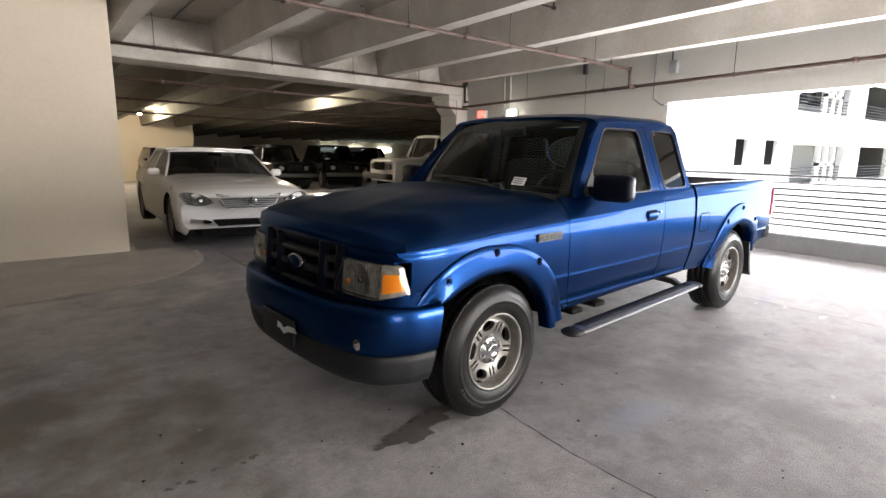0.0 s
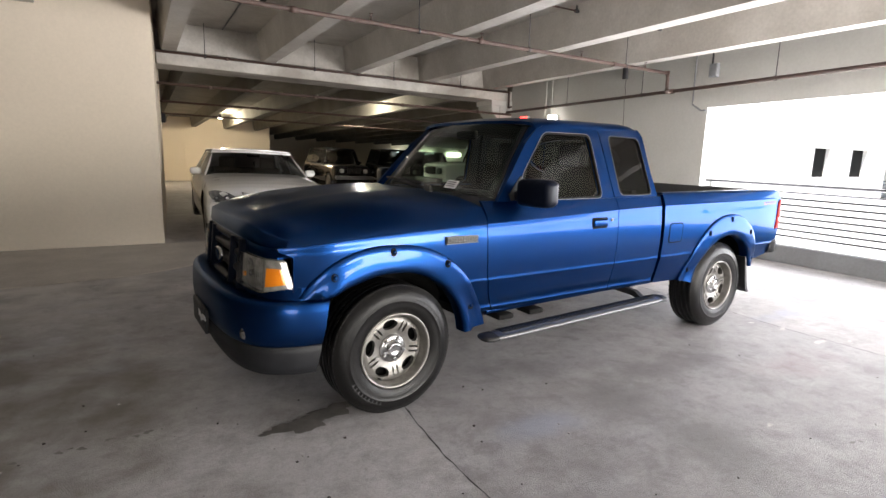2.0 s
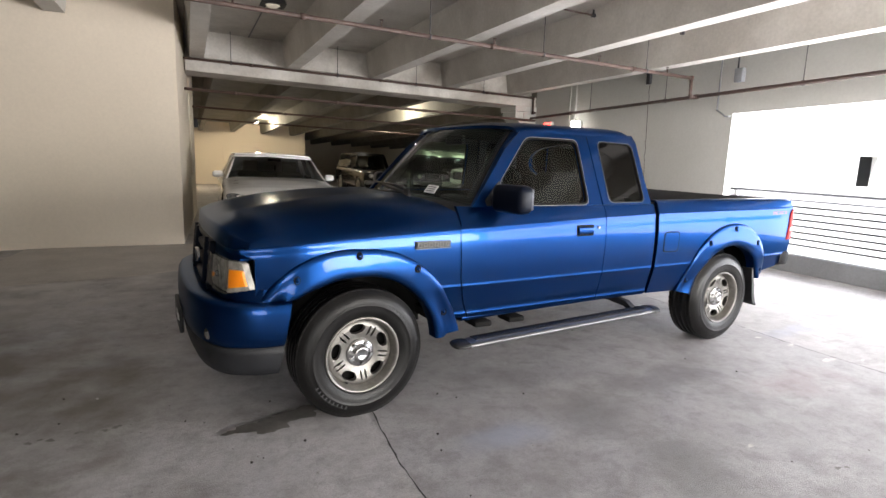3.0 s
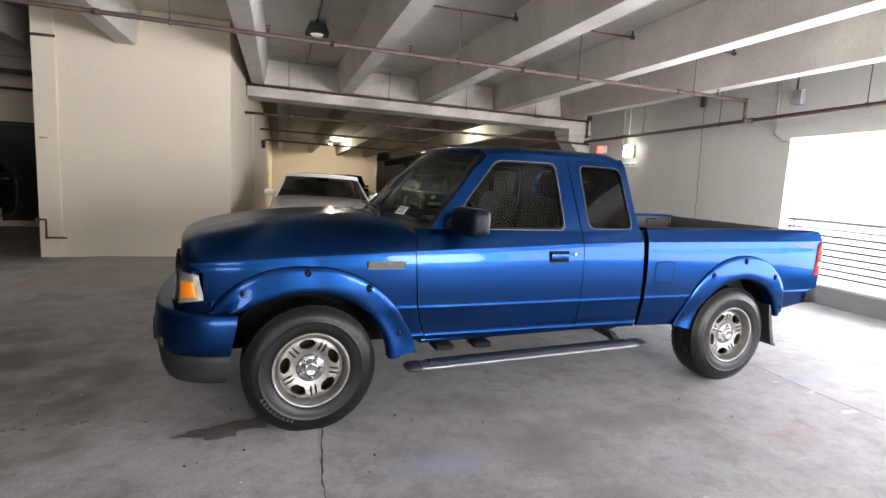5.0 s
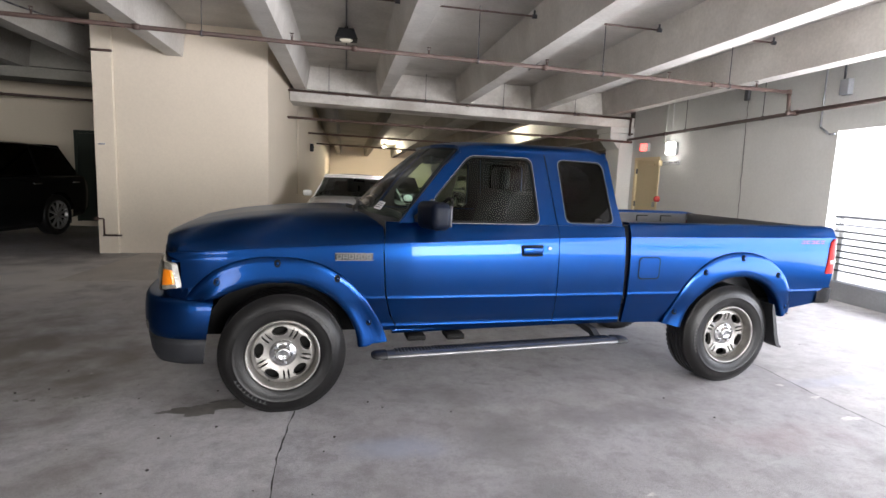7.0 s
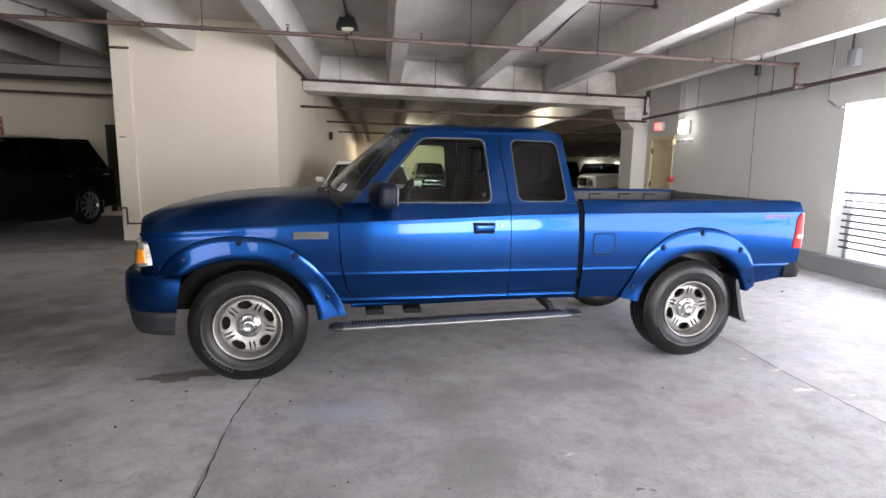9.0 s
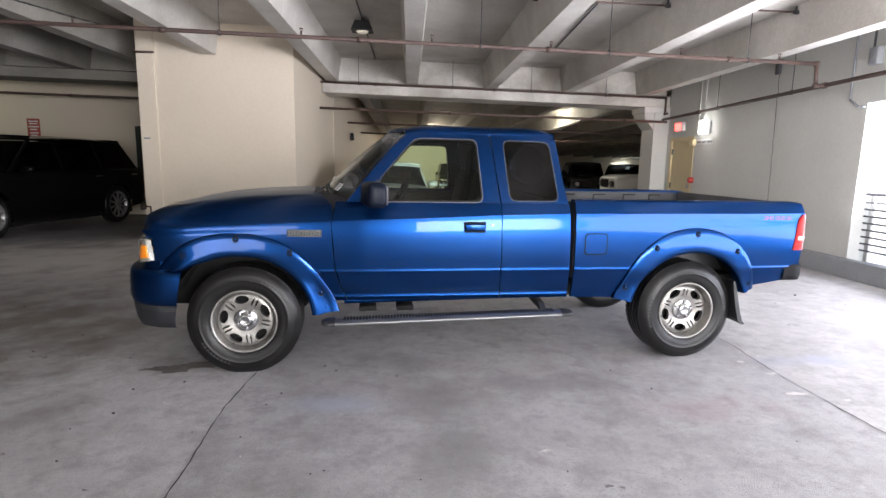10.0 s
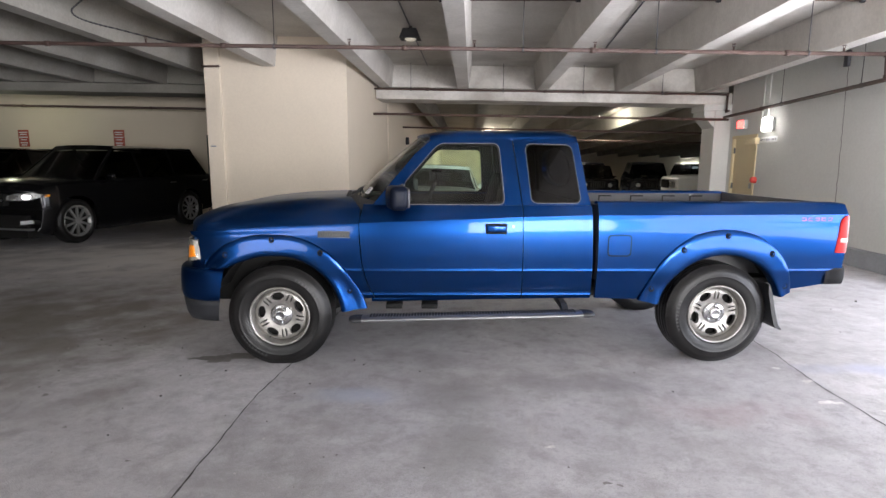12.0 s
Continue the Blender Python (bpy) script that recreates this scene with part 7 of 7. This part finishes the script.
# cream block: hose tap, stub pipes, edge strip, small lamp farther in
conduit([(-1.68, 8.36, 3.19), (-1.35, 8.36, 3.19)], 0.02, "rusty pipe stub across the pilaster", RUST)
tap = thing("hose_tap", pose(-1.64, 8.38, 0.56), "rusty hose tap with bent pipe on the pilaster", "tap")
bm = bmesh.new()
tube(bm, (-0.03, -0.04, 0.0), (0.08, -0.04, 0.0), 0.014, 8)
tube(bm, (0.08, -0.04, 0.0), (0.08, -0.04, -0.27), 0.014, 8)
tube(bm, (0.08, -0.04, -0.27), (0.34, -0.04, -0.27), 0.014, 8)
tube(bm, (0.08, 0.01, -0.27), (0.08, -0.06, -0.27), 0.018, 8)
part("bent_pipe", bm, RUST, tap)
bm = bmesh.new()
tube(bm, (0.0, -0.10, 0.0), (0.0, -0.03, 0.0), 0.02, 10)
tube(bm, (0.0, -0.11, 0.0), (0.0, -0.10, 0.0), 0.035, 12)
part("handwheel", bm, RUST, tap)
bm = bmesh.new()
rounded(bm, -1.60, -1.50, 8.355, 8.378, 1.74, 1.765, 0.004, 1)
solid("wall_bracket", bm, KERB, "small grey bracket on the pilaster", "bracket")
conduit([(-0.42, 8.40, 3.22), (-0.42, 8.40, 3.6)], 0.012, "cream conduit down the cream wall", CREAM)
lamp = thing("side_wall_lamp", pose(1.25, 15.0, 2.12), "small dark wall lamp on the cream wall", "lamp")
bm = bmesh.new()
rounded(bm, 0.003, 0.10, -0.07, 0.07, -0.11, 0.11, 0.02, 2)
part("housing", bm, BLACK, lamp)
bm = bmesh.new()
rounded(bm, 0.098, 0.118, -0.05, 0.05, -0.085, 0.03, 0.01, 2)
part("lens", bm, LENS, lamp)
conduit([(1.147, 12.2, 0.9), (1.147, 12.2, 2.9)], 0.012, "thin cream conduit on the cream wall", CREAM)
bm = boxes((3.0, 7.2, 34.9, 34.998, 0.1, 1.75))
solid("wall_panel", bm, CREAM, "raised cream panel on the far wall", "panel", "structure")

# lamps over the ramp
def bell_lamp(x, y, z, label):
    ob = thing("ramp_lamp", pose(x, y, z), label, "lamp", "ramp lamps")
    bm = bmesh.new()
    lathe(bm, [(0.0001, 0.13), (0.07, 0.12), (0.10, 0.06), (0.15, 0.02), (0.155, 0.0), (0.12, 0.004)], lambda x, s, z: (x, z, s), 20)
    part("housing", bm, DARK_STEEL, ob, "dark bell housing")
    bm = bmesh.new()
    lathe(bm, [(0.11, 0.0), (0.105, -0.05), (0.07, -0.085), (0.0001, -0.095)], lambda x, s, z: (x, z, s), 18)
    part("globe", bm, GLOW_WARM, ob, "glowing globe")
    bm = bmesh.new()
    tube(bm, (0, 0, 0.125), (0, 0, 0.46), 0.012, 6)
    part("rod", bm, DARK_STEEL, ob)


bell_lamp(4.36, 29.4, 2.95, "lit warm bell lamp between the joists over the ramp")
bell_lamp(7.75, 18.6, 3.2, "lit warm bell lamp between the joists over the ramp")
for x in (21.8, 24.6, 27.6):
    ob = thing("tube_light", pose(x, 45.9, 1.28), "lit white tube light on the far wall", "lamp", "far tube lights")
    bm = bmesh.new()
    rounded(bm, -0.75, 0.75, -0.08, 0.09, -0.18, 0.18, 0.02, 2)
    part("tube", bm, GLOW_DIM, ob)

# red notices on the north wall
for x in (-9.7, -6.84):
    sign = thing("wall_sign", pose(x, 13.597, 2.12), "red wall sign with unreadable pale lines", "sign", "red wall signs")
    bm = bmesh.new()
    rounded(bm, -0.16, 0.16, -0.012, 0.0, -0.24, 0.24, 0.004, 1)
    part("board", bm, plain("faded_red_sign", (0.38, 0.08, 0.05), 0.5), sign)
    for k, (z, w) in enumerate(((0.17, 0.12), (0.11, 0.10), (0.03, 0.13), (-0.04, 0.09), (-0.13, 0.11), (-0.19, 0.08))):
        bm = boxes((-w, w, -0.0155, -0.0125, z - 0.014, z + 0.014))
        part("line", bm, PAPER, sign)

# ---- railing in the opening ----
rail = thing("railing", pose(WALL_X + 0.16, 0, 0.2), "dark horizontal bar railing in the opening", "railing")
for k in range(9):
    bm = bmesh.new()
    z = 0.162 + 0.0918 * k if k < 8 else 0.913
    tube(bm, (0, -8.3, z), (0, 5.33, z), 0.012 if k < 8 else 0.02, 8)
    part("rail", bm, DARK_STEEL, rail)
for y in (-7.2, -4.8, -2.4, 0.0, 2.06, 5.25):
    bm = bmesh.new()
    box(bm, 0.015, 0.04, y - 0.03, y + 0.03, 0.0, 0.92)
    part("post", bm, STEEL, rail)

# ---- outside ----
bm = bmesh.new()
box(bm, -400, 400, -400, 400, -4.6, -4.2)
solid("ground", bm, mat("sunlit_pavement", (0.55, 0.54, 0.51), 0.85, mix=0.3, big=0.3, fine=15), "pale sunlit concrete pavement outside", "ground", "structure")
# white parking building across the court
FY = 9.2
bld = thing("parking_building", pose(0, 0, 0), "white stucco parking building with open decks", "building")
def wall_piece(x0, x1, z0, z1):
    bm = boxes((x0, x1, FY, FY + 0.4, z0, z1))
    part("wall", bm, WHITE_OUT, bld)
wall_piece(9.8, 19.95, -4.2, 9)
for x0, x1, x2 in ((19.95, 20.95, 22.35), (22.35, 23.45, 24.9)):
    wall_piece(x0, x1, -4.2, 0.98)
    wall_piece(x0, x1, 1.93, 9)
    wall_piece(x1, x2, -4.2, 9)
    bm = boxes((x0 + 0.003, x1 - 0.003, FY + 0.16, FY + 0.22, 0.983, 1.927))
    part("window_pane", bm, UNDER, bld, "dark recessed window")
for z0, z1 in ((-4.2, 0.15), (1.80, 3.15), (4.9, 9)):
    wall_piece(24.9, 44, z0, z1)
for z0, z1 in ((0.15, 1.80), (3.15, 4.9)):
    for x0, x1 in ((31.2, 33.1), (38.5, 40.0)):
        wall_piece(x0, x1, z0, z1)
    for x in (28.1, 29.0, 29.9):
        bm = boxes((x, x + 0.22, FY + 0.1, FY + 0.3, z0, z1))
        part("mullion", bm, WHITE_OUT, bld)
    bm = boxes((28.1, 30.1, FY + 0.1, FY + 0.25, z0 + 0.75, z0 + 0.9))
    part("mullion", bm, WHITE_OUT, bld)
    for k in range(5):
        bm = bmesh.new()
        tube(bm, (24.9, FY + 0.2, z0 + 0.12 + 0.14 * k), (44, FY + 0.2, z0 + 0.12 + 0.14 * k), 0.018, 6)
        part("rail", bm, DARK_STEEL, bld)
    bm = boxes((24.903, 43.997, FY + 0.402, FY + 9.797, z0 - 0.25, z0 - 0.05))
    part("deck", bm, DARK_CONC, bld)
    bm = boxes((24.903, 43.997, FY + 9.8, FY + 10, z0 - 0.25, z1 + 1.2))
    part("back_wall", bm, DARK_CONC, bld)
# unseen end walls, added to keep daylight off the decks
for x in (24.7, 44.0):
    part("side_wall", boxes((x, x + 0.2, FY + 0.402, FY + 10, -4.2, 8.69)), DARK_CONC, bld)
bm = boxes((9.8, 44, FY + 0.4, FY + 10, 8.7, 9.0))
part("roof", bm, WHITE_OUT, bld)
for x, z, src in ((26.0, 0.1, first), (30.2, 0.1, jeep), (34.5, 0.1, first), (26.4, 3.1, jeep), (30.0, 3.1, first), (35.0, 3.1, jeep)):
    copy_thing(src, pose(x, FY + 1.6, z, 0, 0, 90))

# leafy young tree at the court's edge
LEAF = mat("dry_green_leaf", (0.12, 0.14, 0.03), 0.6, tint=(0.2, 0.16, 0.05), mix=0.5, big=3)
BARK = mat("grey_bark", (0.2, 0.16, 0.12), 0.9, mix=0.4, big=8, bump=0.4)
tree = thing("tree", pose(34.2, 7.6, -4.2), "slender young tree with thin yellow-green leaves", "tree")
bm = bmesh.new()
tube(bm, (0, 0, 0), (0.1, 0, 3.0), 0.10, 10, 0.07)
rnd = random.Random(4)
tips = []
for k in range(9):
    a = rnd.uniform(0, 6.28)
    z0 = rnd.uniform(2.2, 3.0)
    tip = Vector((0.1 + rnd.uniform(0.3, 0.7) * math.cos(a), rnd.uniform(0.3, 0.7) * math.sin(a), z0 + rnd.uniform(1.2, 2.6)))
    tube(bm, (0.08, 0, z0), tip, 0.035, 6, 0.01)
    tips.append((Vector((0.08, 0, z0)), tip))
part("trunk", bm, BARK, tree)
bm = bmesh.new()
for a, b in tips:
    for k in range(90):
        p = a.lerp(b, rnd.uniform(0.35, 1.1)) + Vector((rnd.gauss(0, 0.13), rnd.gauss(0, 0.13), rnd.gauss(0, 0.15)))
        d = Vector((rnd.gauss(0, 1), rnd.gauss(0, 1), rnd.gauss(-0.3, 0.6))).normalized()
        s = d.orthogonal().normalized() * 0.02
        L = rnd.uniform(0.08, 0.16)
        bm.faces.new([bm.verts.new(p + q) for q in (Vector(), d * L * 0.5 + s, d * L, d * L * 0.5 - s)])
part("crown", bm, LEAF, tree)

# ---- stains and litter on the floor ----
STAIN = mat("oil_stain", (0.15, 0.14, 0.13), 0.45, tint=(0.24, 0.225, 0.21), mix=0.6, big=6, fine=30)
BLOTS = []
SCUFF = mat("pale_scuff", (0.74, 0.72, 0.70), 0.8, tint=(0.5, 0.48, 0.46), mix=0.6, big=20, fine=60)


def blot(x, y, r, seed, stretch=1.0, label="dark oil stain on the concrete", material=STAIN):
    rnd = random.Random(seed)
    bm = bmesh.new()
    k = 26
    ph = [rnd.uniform(0, 6.28) for _ in range(4)]
    BLOTS.append(seed)
    z = 0.0035 + 0.0007 * (len(BLOTS) % 5)
    ring = []
    for i in range(k):
        a = 2 * math.pi * i / k
        q = r * (1 + 0.25 * math.sin(2 * a + ph[0]) + 0.2 * math.sin(3 * a + ph[1]) + 0.15 * math.sin(5 * a + ph[2]) + 0.1 * math.sin(9 * a + ph[3]))
        ring.append(bm.verts.new((x + q * stretch * math.cos(a), y + q * math.sin(a), z)))
    bm.faces.new(ring)
    return solid("floor_stain", bm, material, label, "stain", "structure")


blot(1.43, 2.12, 0.10, 1, 1.2)
blot(1.62, 2.2, 0.07, 2, 2.0)
blot(1.27, 2.10, 0.03, 3, 2.0)
PEBBLE = mat("dark_litter", (0.05, 0.04, 0.035), 0.8, mix=0.4, big=20)
CHIP = mat("pale_chip", (0.48, 0.46, 0.44), 0.8, mix=0.3, big=20)
for name, material, seed, count, label in (("dark_litter", PEBBLE, 21, 120, "scattered dark crumbs on the floor"), ("pale_litter", CHIP, 22, 60, "scattered pale concrete crumbs on the floor")):
    rnd = random.Random(seed)
    bm = bmesh.new()
    for k in range(count):
        x, y = rnd.uniform(-3.0, 8.6), rnd.uniform(-1.0, 6.0)
        if k % 3 == 0:
            x, y = rnd.uniform(-1.5, 3.0), rnd.uniform(0.4, 2.6)
        r = rnd.uniform(0.0025, 0.007) * (2.2 if k % 23 == 0 else 1.0)
        ring = [(x + r * rnd.uniform(0.6, 1.3) * math.cos(a), y + r * rnd.uniform(0.6, 1.3) * math.sin(a)) for a in [1.257 * q for q in range(5)]]
        prism(bm, ring, 0.0, r * 0.8, lambda p, q, s: (p, q, s + 0.0005))
    solid(name, bm, material, label, "litter", "stuff")
for x, y, r, seed in ((0.70, 2.375, 0.017, 31), (0.65, 2.36, 0.012, 42), (0.53, 2.38, 0.014, 32), (0.42, 2.34, 0.015, 33), (0.375, 2.36, 0.008, 43), (0.33, 2.34, 0.013, 34), (0.16, 2.33, 0.011, 35), (0.02, 2.32, 0.012, 36),
                      (0.63, 1.42, 0.018, 37), (1.065, 1.024, 0.010, 38), (3.93, 0.67, 0.013, 39), (3.99, 0.66, 0.009, 40), (1.62, 0.72, 0.009, 41)):
    blot(x, y, r, seed, 1.3, "small dark oily spot on the concrete")
# pale scuffs beside the far joint
for x, y, r, seed in ((5.52, 1.62, 0.028, 51), (5.58, 1.95, 0.018, 52), (5.50, 2.18, 0.014, 53), (5.78, 1.52, 0.012, 54), (5.90, 1.30, 0.016, 55), (3.72, 0.98, 0.012, 56)):
    blot(x, y, r, seed, 2.2, "pale rubbed scuff on the concrete", SCUFF)
